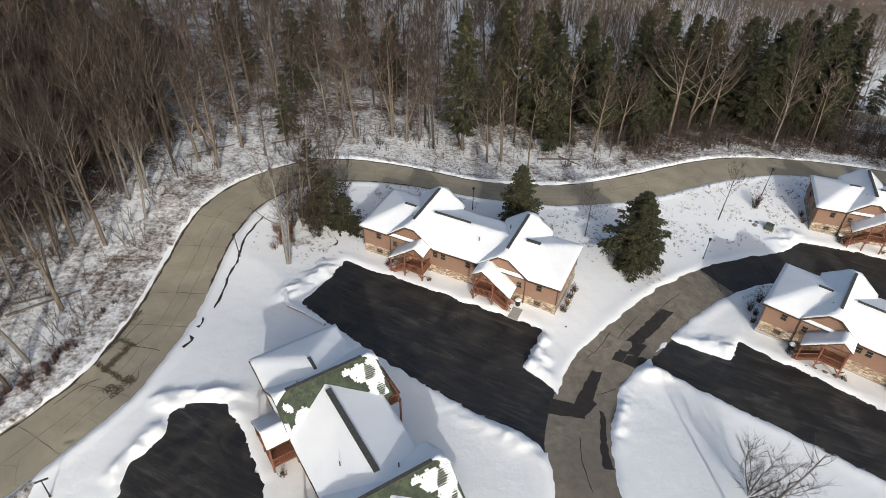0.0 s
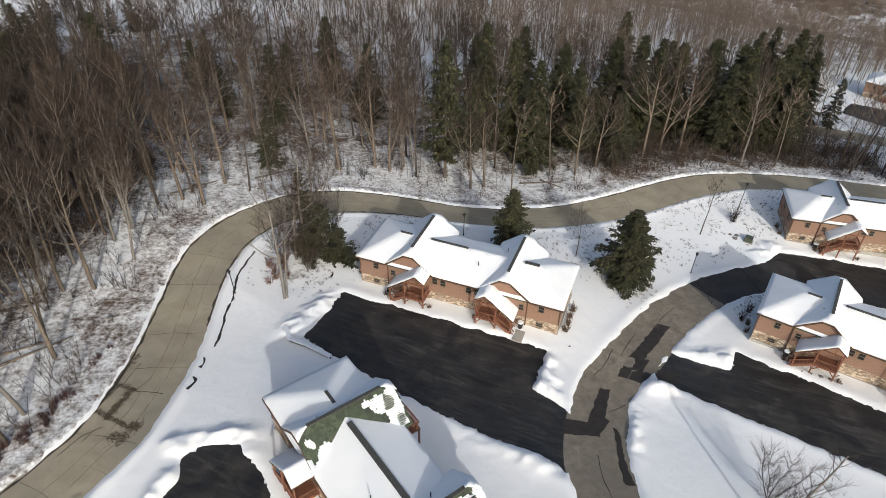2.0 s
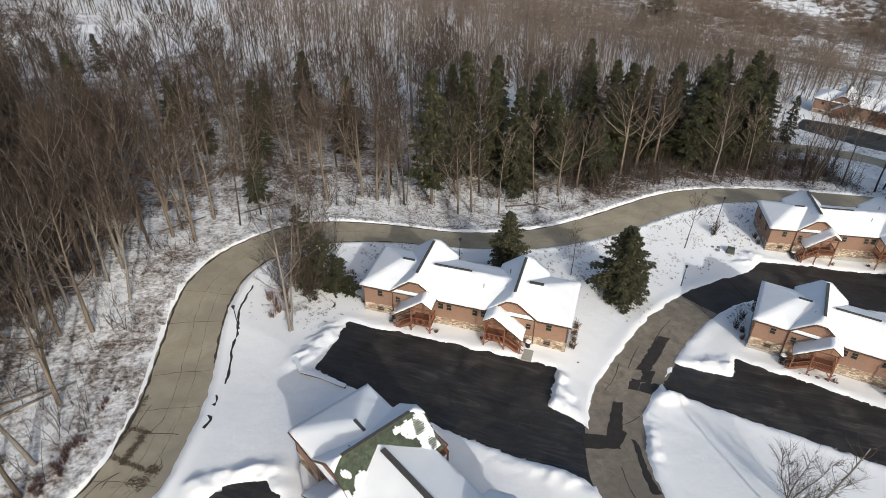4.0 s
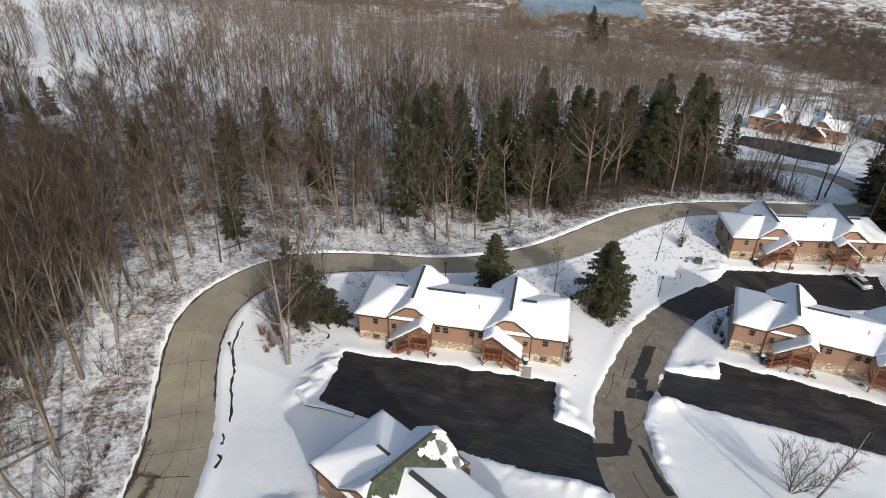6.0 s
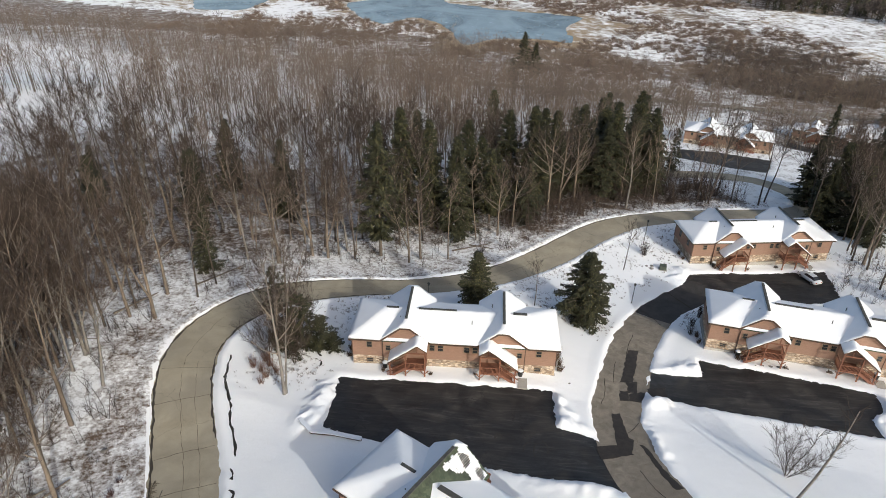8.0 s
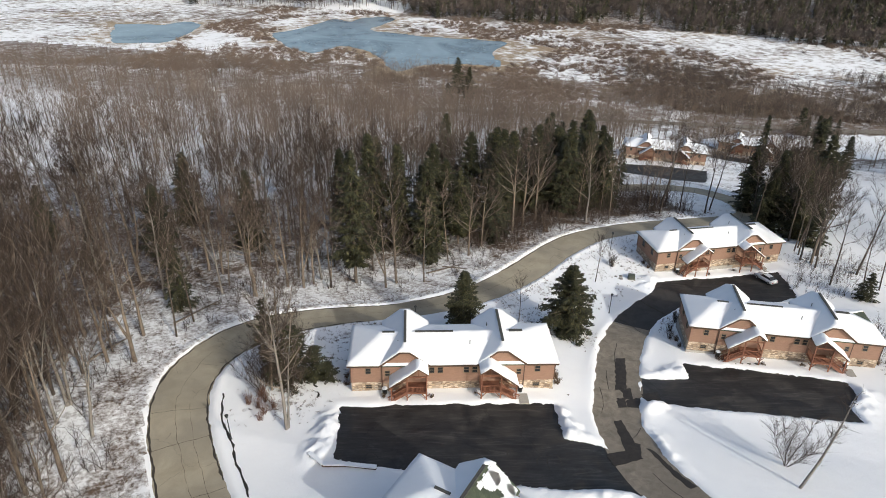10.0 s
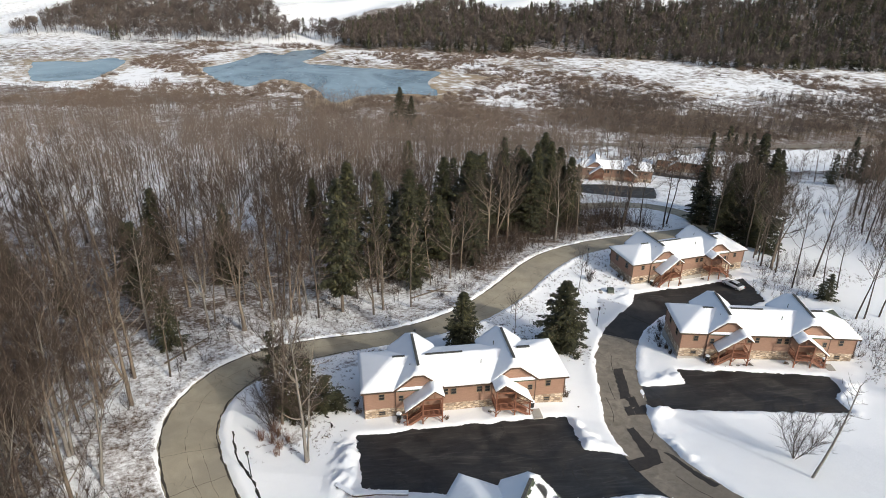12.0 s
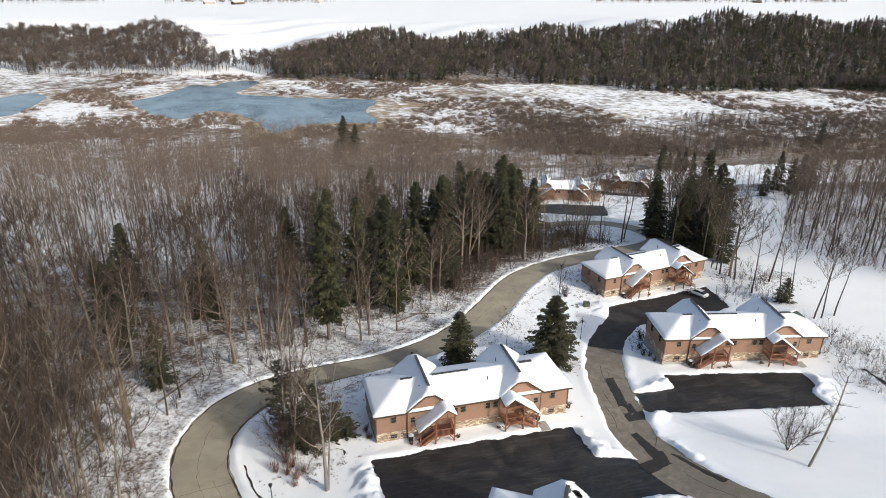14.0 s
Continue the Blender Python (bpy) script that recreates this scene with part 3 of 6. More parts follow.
def draped(name, poly, material, grow, lift, cell=0.8):
    """Level-laid paving over a polygon of the plan, following the ground."""
    xs = np.arange(min(p[0] for p in poly) - grow, max(p[0] for p in poly) + grow + cell, cell)
    ys = np.arange(min(p[1] for p in poly) - grow, max(p[1] for p in poly) + grow + cell, cell)
    x, y = np.meshgrid(xs, ys, indexing="ij")
    keep = (to_poly(x, y, poly) < grow).ravel()
    f = grid_faces(len(xs), len(ys))
    f = f[keep[f].all(1)]
    return fast_mesh(name, np.stack([x.ravel(), y.ravel(), (land(x, y) + lift).ravel()], 1), f, material, True)


tagged(new("road", ribbon("road", MAIN_ROAD, ROAD_W + 0.5, ROAD)), "worn tan asphalt road with cracks, cleared of snow", "road", kind="structure")
tagged(new("access_road", ribbon("access_road", [p for p in ACCESS if p.x < 40.5], LANE_W + 0.5, LANE, 0.07)), "patched grey asphalt lane between snow banks", "road", kind="structure")
tagged(new("access_road", ribbon("access_road", [p for p in ACCESS if p.x > 38.6], LANE_W + 0.5, DARK_LANE, 0.066)), "newer dark asphalt stretch of the lane", "road", kind="structure")
for poly in (LOT_A, LOT_H, LOT_B, LOT_C, LOT_D, LOT_E):
    tagged(new("parking_lot", draped("parking_lot", poly, LOT, 0.9, 0.4 if poly is LOT_E else 0.05)), "black wet asphalt parking lot edged with ploughed snow", "parking lot", "parking lots", "structure")

# both roads run on behind
tagged(new("road", ribbon("road", curve([(-51.7, 16.5), (-58, 6), (-68, -10), (-86, -32), (-112, -58)]), ROAD_W, ROAD, 0.22)), "worn tan asphalt road running on downhill", "road", kind="structure")
tagged(new("access_road", ribbon("access_road", curve([(13.05, 16.6), (12.4, 6), (9, -10), (2, -30)]), LANE_W, LANE, 0.22)), "grey asphalt lane running on between snowfields", "road", kind="structure")

FAR_ROAD = curve([(60, 345), (100, 318), (144, 293), (177, 268), (240, 228), (311, 188), (369, 171), (435, 150), (520, 122), (700, 60)], 6)
tagged(new("valley_road", ribbon("valley_road", FAR_ROAD, 4.2, LANE, 0.55, 4)), "grey road along the foot of the slope", "road", kind="structure")



def shore(points, seed):
    line = curve([(*p,) for p in points + points[:1]], 4)
    out = []
    for i, p in enumerate(line[:-1]):
        w = 3.0 * float(wave(np.array(p[0]), np.array(p[1]), 0.16, seed)) + 1.5 * float(wave(np.array(p[0]), np.array(p[1]), 0.5, seed + 2))
        out.append((p[0] + w, p[1] + w * 0.6))
    return out


for k, (pts, cat) in enumerate(((POND, "frozen pond with blue-grey ice in a marsh"), (POND_SMALL, "smaller frozen pond beyond a snowy spit"))):
    edge = shore(pts, k)
    bm = bmesh.new()
    top = [bm.verts.new((x, y, zland(x, y) + 0.3)) for x, y in edge]
    f = bm.faces.new(top)
    f.normal_update()
    if f.normal.z < 0:
        f.normal_flip()
    bmesh.ops.triangulate(bm, faces=[f])
    me = bpy.data.meshes.new("pond_ice")
    bm.to_mesh(me)
    bm.free()
    me.materials.append(ICE)
    tagged(new("pond", me), cat, "pond", "ponds", "structure")


def strip(name, pts, width, material, parent, lift, ragged=0.4, label="", kind="", height=None):
    """A thin uneven band laid along a line on the ground."""
    line = curve(pts, 0.7)
    p = np.array([(q[0], q[1]) for q in line])
    tan = np.gradient(p, axis=0)
    nrm = np.stack([-tan[:, 1], tan[:, 0]], 1) / (np.linalg.norm(tan, axis=1)[:, None] + 1e-9)
    w = width / 2 * (1 + ragged * 1.6 * wave(p[:, 0], p[:, 1], 2.7, 6))
    w = np.maximum(w, width * 0.12)[:, None]
    sway = (0.25 * ragged * wave(p[:, 0], p[:, 1], 1.3, 2))[:, None] * nrm
    e = np.concatenate([p + sway + nrm * w, p + sway - nrm * w])
    z = land(e[:, 0], e[:, 1]) + (snow_lift(e[:, 0], e[:, 1]) if height is None else 0) + lift
    n = len(p)
    i = np.arange(n - 1)
    ob = new(name, fast_mesh(name, np.concatenate([e, z[:, None]], 1), np.stack([i, i + n, i + n + 1, i + 1], 1), material))
    ob.parent = parent
    return tagged(ob, label, kind=kind)


road_ob = bpy.data.objects["road"]
lane_ob = bpy.data.objects["access_road"]


def across(y, tilt=0.0):
    """A joint across the main road near that y on its western leg."""
    i = min(range(40), key=lambda k: abs(MAIN_ROAD[k][1] - y))
    c, d = MAIN_ROAD[i], (MAIN_ROAD[i + 1] - MAIN_ROAD[i]).normalized()
    n = Vector((-d.y, d.x))
    return [c - n * 3.4 + d * tilt, c + d * 0.15, c + n * 3.4 - d * tilt]


for y in (36.5, 43.8, 53.3, 58.9, 68.8, 77.5, 84):
    strip("crack", across(y, 0.3), 0.05, CRUMB, road_ob, 0.045, 0.7, height=0)
for off in (0.25, -1.5):
    pts = []
    for a, b in zip(MAIN_ROAD[4:90:4], MAIN_ROAD[5:91:4]):
        d = (b - a).normalized()
        pts.append(a + Vector((-d.y, d.x)) * (off + 0.25 * math.sin(a.x + a.y)))
    strip("crack", pts if off > 0 else pts[3:10], 0.035, CRUMB, road_ob, 0.045, 0.8, height=0)
for pts, w in (([(-34.7, 49.6), (-33.2, 49.5), (-31.7, 49.1)], 0.09), ([(-37.8, 42.6), (-37.3, 43.9), (-36.5, 44.6)], 0.09), ([(-36.4, 50.8), (-36.1, 52.6), (-35.7, 54.3)], 0.06), ([(-37.5, 51), (-36.9, 53.6), (-36.4, 55.9)], 0.12),
               ([(-36.5, 44.6), (-38.2, 43.4), (-39.6, 41)], 0.08), ([(-34.7, 49.8), (-34.0, 51.4), (-33.8, 52.2)], 0.06), ([(-33.2, 46.6), (-32.6, 45.2), (-33.4, 43.8)], 0.06)):
    strip("crack", pts, w, CRACK, road_ob, 0.047, 0.8, height=0)


def crumble(a, b, width, n, seed):
    """Broken paving: a band of many small dark chinks."""
    g = np.random.default_rng(seed)
    a, b = np.array(a), np.array(b)
    t = (b - a) / np.linalg.norm(b - a)
    nrm = np.array([-t[1], t[0]])
    c = a + (b - a) * g.random(n)[:, None] + nrm * (g.normal(size=n) * width / 2.4)[:, None]
    ang = np.where(g.random(n) < 0.6, math.atan2(t[1], t[0]), math.atan2(nrm[1], nrm[0])) + g.normal(size=n) * 0.5
    u = np.stack([np.cos(ang), np.sin(ang)], 1) * (0.08 + 0.3 * g.random(n))[:, None]
    w = np.stack([-np.sin(ang), np.cos(ang)], 1) * (0.02 + 0.05 * g.random(n))[:, None]
    p = np.concatenate([c - u, c + w, c + u, c - w * 0.6])
    z = land(p[:, 0], p[:, 1]) + 0.049
    i = np.arange(n)
    ob = new("crack", fast_mesh("crack", np.concatenate([p, z[:, None]], 1), np.stack([i, i + n, i + 2 * n, i + 3 * n], 1)[:, ::-1], CRUMB))
    ob.parent = road_ob
    tagged(ob, "broken crumbling asphalt", kind="stuff")


for k, (a, b, w, n) in enumerate((((-37.3, 51.1), (-34.7, 49.8), 0.35, 150), ((-36.5, 45.6), (-35.2, 50.1), 0.55, 420), ((-38.3, 47.2), (-36.9, 50.7), 0.3, 160), ((-38.3, 47.1), (-33.0, 44.0), 0.35, 260), ((-35.3, 43.6), (-33.6, 42.5), 1.1, 160),
                                  ((-37.5, 51.0), (-36.4, 55.9), 0.5, 170), ((-33.8, 44.8), (-32.6, 44.2), 0.7, 110))):
    crumble(a, b, w, n, k)
edge_line = lambda off, a, b: [p + Vector((-(q - p).y, (q - p).x)).normalized() * off for p, q in zip(MAIN_ROAD[a:b:3], MAIN_ROAD[a + 1:b + 1:3])]
for off, a, b in ((3.38, 4, 70), (-3.4, 30, 64), (3.4, 70, 120), (3.4, 20, 45)):
    strip("edge_grit", edge_line(off, a, b), 0.2, CRACK, road_ob, 0.05, 0.8, height=0)


def patch(poly, seed):
    """A tar patch: a thin plate with a ragged rim laid on the lane."""
    g = np.random.default_rng(seed)
    rim = []
    for (ax, ay), (bx, by) in zip(poly, poly[1:] + poly[:1]):
        n = max(2, int(math.hypot(bx - ax, by - ay) / 0.45))
        rim += [(ax + (bx - ax) * i / n + g.normal() * 0.07, ay + (by - ay) * i / n + g.normal() * 0.07) for i in range(n)]
    bm = bmesh.new()
    top = [bm.verts.new((x, y, zland(x, y) + 0.088 + 0.002 * (seed % 3))) for x, y in rim]
    low = [bm.verts.new((x, y, zland(x, y) + 0.05)) for x, y in rim]
    bm.faces.new(top)
    for i in range(len(rim)):
        j = (i + 1) % len(rim)
        bm.faces.new([top[i], low[i], low[j], top[j]])
    bmesh.ops.triangulate(bm, faces=bm.faces)
    bmesh.ops.recalc_face_normals(bm, faces=bm.faces)
    me = bpy.data.meshes.new("tar_patch")
    bm.to_mesh(me)
    bm.free()
    me.materials.append(PATCH)
    tagged(new("tar_patch", me), "dark square-cut tar patch").parent = lane_ob


for i, poly in enumerate(([(29.5, 62.9), (30.9, 62.3), (27.6, 58.4), (24.8, 55.4), (23, 55.8), (26.4, 59.6)], [(23.9, 55.7), (25.6, 55.4), (23.9, 53.1), (22.6, 53.5)], [(21.7, 54.2), (22.9, 53.8), (21.6, 51.9), (20.4, 52.3)], [(22.7, 53.4), (25, 52.9), (23.5, 51), (21.7, 51.8)],
                          [(26, 53.7), (28.8, 53.2), (27.7, 51.5), (25.1, 52.1)], [(24.8, 52.4), (25.9, 52), (25.3, 50.3), (22.9, 50.4)],
                          [(17.7, 50.1), (18.8, 49.9), (17, 45.5), (17.2, 44.8), (15.2, 42.5), (14.6, 44.6)], [(15.0, 44.7), (15.6, 42.55), (11.6, 43.1), (12.1, 45.3)], [(17.4, 44), (17.9, 43.6), (17.3, 39.4), (17.2, 36), (16.2, 36.1), (16.5, 39.4)])):
    patch(poly, i)
for pts, w in (([(48.2, 77.4), (48.3, 74), (48.4, 70.9)], 0.3), ([(39.3, 72.6), (39.5, 70.2), (39.2, 67.6)], 0.12), ([(14.5, 40), (14.2, 37), (14.6, 33)], 0.08), ([(21.2, 57), (19.5, 54.4), (17.5, 52.2)], 0.1), ([(25.4, 60.5), (23.4, 58), (22, 56)], 0.09), ([(16.6, 46), (18.5, 46.6), (20, 47.6)], 0.08), ([(33, 66.5), (30.5, 64.2), (28.5, 62)], 0.09)):
    strip("crack", pts, w, CRACK, lane_ob, 0.098, 0.5, height=0)
for pts in ([(-26.6, 77.6), (-27.4, 74.6), (-27.9, 71.5), (-27.7, 68), (-27.9, 64.4), (-27.8, 60.6), (-28, 57)], [(-28.6, 55), (-28.4, 54.2), (-28.8, 53.2)], [(-29, 51.6), (-28.6, 50.8), (-29.3, 49.6)], [(-15.6, 73.6), (-15.2, 72.6), (-15.5, 71.6)], [(-15, 74.6), (-14.6, 74)]):
    d = strip("ditch", pts, 0.22, SOIL, None, 0.03, 0.95, "dark wet ditch cutting through the snow", "structure")
    d["category"] = "ditch"
for pts in ([(15.7, 51.2), (17.7, 53.5), (20.1, 56.4)], [(40.8, 41.2), (44.5, 38.5), (47.4, 36.5)]):
    d = strip("turf_edge", pts, 0.15, SOIL, None, 0.04, 0.9, "strip of dark turf bared at the snow's edge", "structure")
    d["category"] = "ground"
d = strip("creek", [(56, 24), (59.5, 29.5), (62, 32.5), (64.5, 36)], 0.7, SOIL, None, 0.03, 0.9, "narrow dark creek between snowy banks", "structure")
d["category"] = "creek"
lot_ob = bpy.data.objects["parking_lot"]
for pts in ([(3.6, 47.4), (4.2, 48.5), (5.0, 48.9), (5.4, 48.6)],
            [(4.5, 46.3), (5.0, 47.5), (5.7, 48.3)],
            [(6.2, 46.2), (6.8, 47.4), (6.7, 48.3)],
            [(1.4, 50.7), (2.1, 51.3), (2.5, 50.9), (2.2, 50.5)],
            [(5.5, 48.6), (6.4, 48.1), (6.7, 48.5)]):
    strip("tar_line", pts, 0.16, SOIL, lot_ob, 0.056, 0.7, height=0)

# ---- houses ----
def box(bm, x0, x1, y0, y1, z0, z1):
    v = [bm.verts.new(p) for p in ((x0, y0, z0), (x1, y0, z0), (x1, y1, z0), (x0, y1, z0), (x0, y0, z1), (x1, y0, z1), (x1, y1, z1), (x0, y1, z1))]
    for f in ((3, 2, 1, 0), (4, 5, 6, 7), (0, 1, 5, 4), (1, 2, 6, 5), (2, 3, 7, 6), (3, 0, 4, 7)):
        bm.faces.new([v[i] for i in f])
    return v


def beam(bm, a, b, w, d):
    """Squared timber from a to b."""
    a, b = Vector(a), Vector(b)
    t = (b - a).normalized()
    s = t.cross(Vector((0, 0, 1)))
    s = Vector((1, 0, 0)) if s.length < 0.01 else s.normalized()
    u = s.cross(t)
    v = [bm.verts.new(p + s * i * w / 2 + u * j * d / 2) for p in (a, b) for i, j in ((-1, -1), (1, -1), (1, 1), (-1, 1))]
    for f in ((3, 2, 1, 0), (4, 5, 6, 7), (0, 1, 5, 4), (1, 2, 6, 5), (2, 3, 7, 6), (3, 0, 4, 7)):
        bm.faces.new([v[i] for i in f])


def part(name, bm, material, parent=None, label="", smooth=False):
    bmesh.ops.recalc_face_normals(bm, faces=bm.faces)
    me = bpy.data.meshes.new(name)
    bm.to_mesh(me)
    bm.free()
    me.materials.append(material)
    if smooth:
        me.shade_smooth()
    ob = new(name, me)
    if parent:
        ob.parent = parent
    if label:
        tagged(ob, label)
    return ob


def slab(points, faces, thick, cuts=0, rough=0.0, seed=0):
    """A roof or a snow layer: the faces given are its top, thickened downward."""
    bm = bmesh.new()
    v = [bm.verts.new(p) for p in points]
    for f in faces:
        bm.faces.new([v[i] for i in f])
    bmesh.ops.recalc_face_normals(bm, faces=bm.faces)
    if sum(f.normal.z for f in bm.faces) < 0:
        bmesh.ops.reverse_faces(bm, faces=bm.faces)
    if cuts:
        bmesh.ops.triangulate(bm, faces=bm.faces)
        for _ in range(cuts):
            long = [e for e in bm.edges if e.calc_length() > 0.9]
            if long:
                bmesh.ops.subdivide_edges(bm, edges=long, cuts=1)
                bmesh.ops.triangulate(bm, faces=[f for f in bm.faces if len(f.verts) > 3])
    border = {w for e in bm.edges if e.is_boundary for w in e.verts}
    for w in bm.verts:
        n = noise.noise(w.co * 0.9 + Vector((seed * 7, 0, 0)))
        if w in border:
            w.co += Vector((noise.noise(w.co * 2.3 + Vector((3, seed, 0))), noise.noise(w.co * 2.1 + Vector((0, 9, seed))), -0.35)) * rough * 0.9
        else:
            w.co.z += n * rough
    top = list(bm.faces)
    edges = [e for e in bm.edges if e.is_boundary]
    low = {w: bm.verts.new(w.co - Vector((0, 0, thick))) for w in list(bm.verts)}
    for f in top:
        bm.faces.new([low[w] for w in reversed(f.verts)])
    for e in edges:
        a, b = e.verts
        bm.faces.new([a, b, low[b], low[a]])
    return bm


LONG, DEEP, EAVE, OVER = 27.75, 8.6, 4.72, 0.45
RIDGE, GABLE_X, GABLE_HALF = 6.78, 7.3, 3.42


def hip_roof(grow=0.0, up=0.0):
    x0, x1, y0, y1 = -OVER - grow, LONG + OVER + grow, -OVER - grow, DEEP + OVER + grow
    ym = DEEP / 2
    p = [(x0, y0, EAVE + up), (x1, y0, EAVE + up), (x1, y1, EAVE + up), (x0, y1, EAVE + up), (x0 + 4.6, ym, RIDGE + up), (x1 - 4.6, ym, RIDGE + up)]
    return p, [(0, 1, 5, 4), (1, 2, 5), (2, 3, 4, 5), (3, 0, 4)]


def gable_roof(cx, grow=0.0, up=0.0, sides=(True, True)):
    y0, y1, h = -OVER - grow, DEEP + 1.35 + grow, GABLE_HALF + grow
    top, clip = 7.46 + up, 6.92 + up
    c = 0.68
    low = EAVE + up - grow * 0.8
    p = [(cx - h, y0, low), (cx - c, y0, clip), (cx, y0 + 1.15, top), (cx, y1 - 1.15, top), (cx - c, y1, clip), (cx - h, y1, low),
         (cx + h, y0, low), (cx + c, y0, clip), (cx + c, y1, clip), (cx + h, y1, low)]
    f = [(1, 7, 2), (4, 3, 8)]
    if sides[0]:
        f.append((0, 1, 2, 3, 4, 5))
    if sides[1]:
        f.append((6, 9, 8, 3, 2, 7))
    return p, f


def mirror(x, flip):
    return LONG - x if flip else x


def porch_roof(flip, grow=0.0, up=0.0):
    y0, y1 = -2.65 - grow, -0.02
    q = [(5.2 - grow, 2.72), (9.15, 5.78), (10.45 + grow, 4.82)]
    p = [(mirror(x, flip), y, z + up) for y in (y0, y1) for x, z in q]
    return p, [(0, 1, 4, 3), (1, 2, 5, 4)]


def make_window(parent, x, y, z, w, h, face=-1.0, axis="y"):
    """Window in a wall: a frame, a mullion and a dark pane set back in it."""
    def place(bm, a0, a1, d0, d1, z0, z1):
        if axis == "y":
            box(bm, x + a0, x + a1, *sorted((y + face * d0, y + face * d1)), z0, z1)
        else:
            box(bm, *sorted((x + face * d0, x + face * d1)), y + a0, y + a1, z0, z1)
    bm = bmesh.new()
    t = 0.09
    place(bm, -w / 2 - t, -w / 2, -0.02, 0.07, z - h / 2 - t, z + h / 2 + t)
    place(bm, w / 2, w / 2 + t, -0.02, 0.07, z - h / 2 - t, z + h / 2 + t)
    place(bm, -w / 2, w / 2, -0.02, 0.07, z + h / 2, z + h / 2 + t)
    place(bm, -w / 2, w / 2, -0.02, 0.09, z - h / 2 - t, z - h / 2)
    place(bm, -w / 2, w / 2, -0.02, 0.05, z - 0.025, z + 0.025)
    win = part("window", bm, FRAME, parent, "small tan-framed sash window")
    bm = bmesh.new()
    place(bm, -w / 2, w / 2, -0.02, 0.025, z - h / 2, z + h / 2)
    part("pane", bm, GLASS, win)


def railing(parent, a, b, h=0.95):
    a, b = Vector(a), Vector(b)
    bm = bmesh.new()
    up = Vector((0, 0, 1))
    beam(bm, a + up * h, b + up * h, 0.11, 0.09)
    beam(bm, a + up * 0.12, b + up * 0.12, 0.07, 0.07)
    n = max(3, int((b - a).length / 0.16))
    for i in range(1, n):
        p = a.lerp(b, i / n)
        beam(bm, p + up * 0.12, p + up * h, 0.045, 0.045)
    part("railing", bm, TIMBER, parent, "brown wooden railing with balusters")


def make_porch(house, flip, seed):
    root = part("porch", slab(*porch_roof(flip), 0.16), TRIM, house, "timber entry porch with a stair")
    pts, fcs = porch_roof(flip, 0.0, 0.2)
    part("roof_snow", slab(pts, fcs, 0.2, 3, 0.05, seed), SNOW, root, "snow lying on the porch roof", True)
    m = lambda x: mirror(x, flip)
    deck = 1.75
    bm = bmesh.new()
    box(bm, *sorted((m(7.55), m(10.3))), -2.5, -0.02, deck - 0.18, deck)
    part("deck", bm, TIMBER, root, "brown plank landing")
    for x, z in ((5.5, 2.85), (7.6, 4.4), (10.2, 4.85)):
        bm = bmesh.new()
        beam(bm, (m(x), -2.42, -0.6), (m(x), -2.42, z), 0.17, 0.17)
        part("post", bm, TIMBER, root)
    bm = bmesh.new()
    beam(bm, (m(5.45), -2.42, 2.78), (m(9.15), -2.42, 5.6), 0.1, 0.22)
    beam(bm, (m(9.15), -2.42, 5.6), (m(10.3), -2.42, 4.8), 0.1, 0.22)
    beam(bm, (m(7.5), -2.42, 4.35), (m(10.3), -2.42, 4.35), 0.1, 0.18)
    beam(bm, (m(9.15), -2.42, 4.35), (m(9.15), -2.42, 5.6), 0.1, 0.12)
    part("truss", bm, TIMBER, root)
    n = 10
    for i in range(n):
        bm = bmesh.new()
        x = 7.55 - 0.255 * (i + 1)
        z = deck - deck * (i + 1) / n
        box(bm, *sorted((m(x), m(x + 0.29))), -2.4, -0.95, z - 0.02, z + 0.035)
        part("step", bm, TIMBER, root)
    for y in (-2.42, -0.92):
        bm = bmesh.new()
        beam(bm, (m(7.55), y, deck - 0.12), (m(4.95), y, -0.12), 0.07, 0.3)
        part("stringer", bm, TIMBER, root)
    railing(root, (m(7.65), -2.42, deck), (m(10.15), -2.42, deck))
    railing(root, (m(10.2), -2.42, deck), (m(10.2), -0.1, deck))
    railing(root, (m(5.0), -2.42, 0.02), (m(7.55), -2.42, deck))
    railing(root, (m(5.0), -0.92, 0.02), (m(7.55), -0.92, deck))
    for x in (7.7, 10.1):
        for s in (-1, 1):
            bm = bmesh.new()
            beam(bm, (m(x), -2.42, 0.9), (m(x) + s * 0.55, -2.42, deck - 0.2), 0.08, 0.1)
            part("brace", bm, TIMBER, root)
    bm = bmesh.new()
    box(bm, *sorted((m(8.35), m(9.3))), -0.06, 0.02, deck + 0.03, deck + 2.05)
    door = part("door", bm, TRIM, root, "dark entry door under the porch")
    bm = bmesh.new()
    box(bm, *sorted((m(9.1), m(9.2))), -0.12, -0.05, deck + 0.95, deck + 1.08)
    part("handle", bm, METAL, door)


def gable_wall(cx, y, out):
    """Wall with a clipped gable top, as a closed panel."""
    bm = bmesh.new()
    h, c = GABLE_HALF - 0.35, 0.62
    ring = [(cx - h, 1.7), (cx + h, 1.7), (cx + h, EAVE - 0.05 + 0.1), (cx + c, 6.72), (cx - c, 6.72), (cx - h, EAVE + 0.05)]
    a = [bm.verts.new((x, y, z)) for x, z in ring]
    b = [bm.verts.new((x, y + out, z)) for x, z in ring]
    bm.faces.new(a)
    bm.faces.new(b[::-1])
    for i in range(6):
        j = (i + 1) % 6
        bm.faces.new([a[i], b[i], b[j], a[j]])
    return bm


def ridge_strip(parent, a, b, w=0.34, h=0.12, name="ridge_cap"):
    bm = bmesh.new()
    beam(bm, a, b, w, h)
    part(name, bm, CAP, parent, "dark roof vent cap clear of snow")


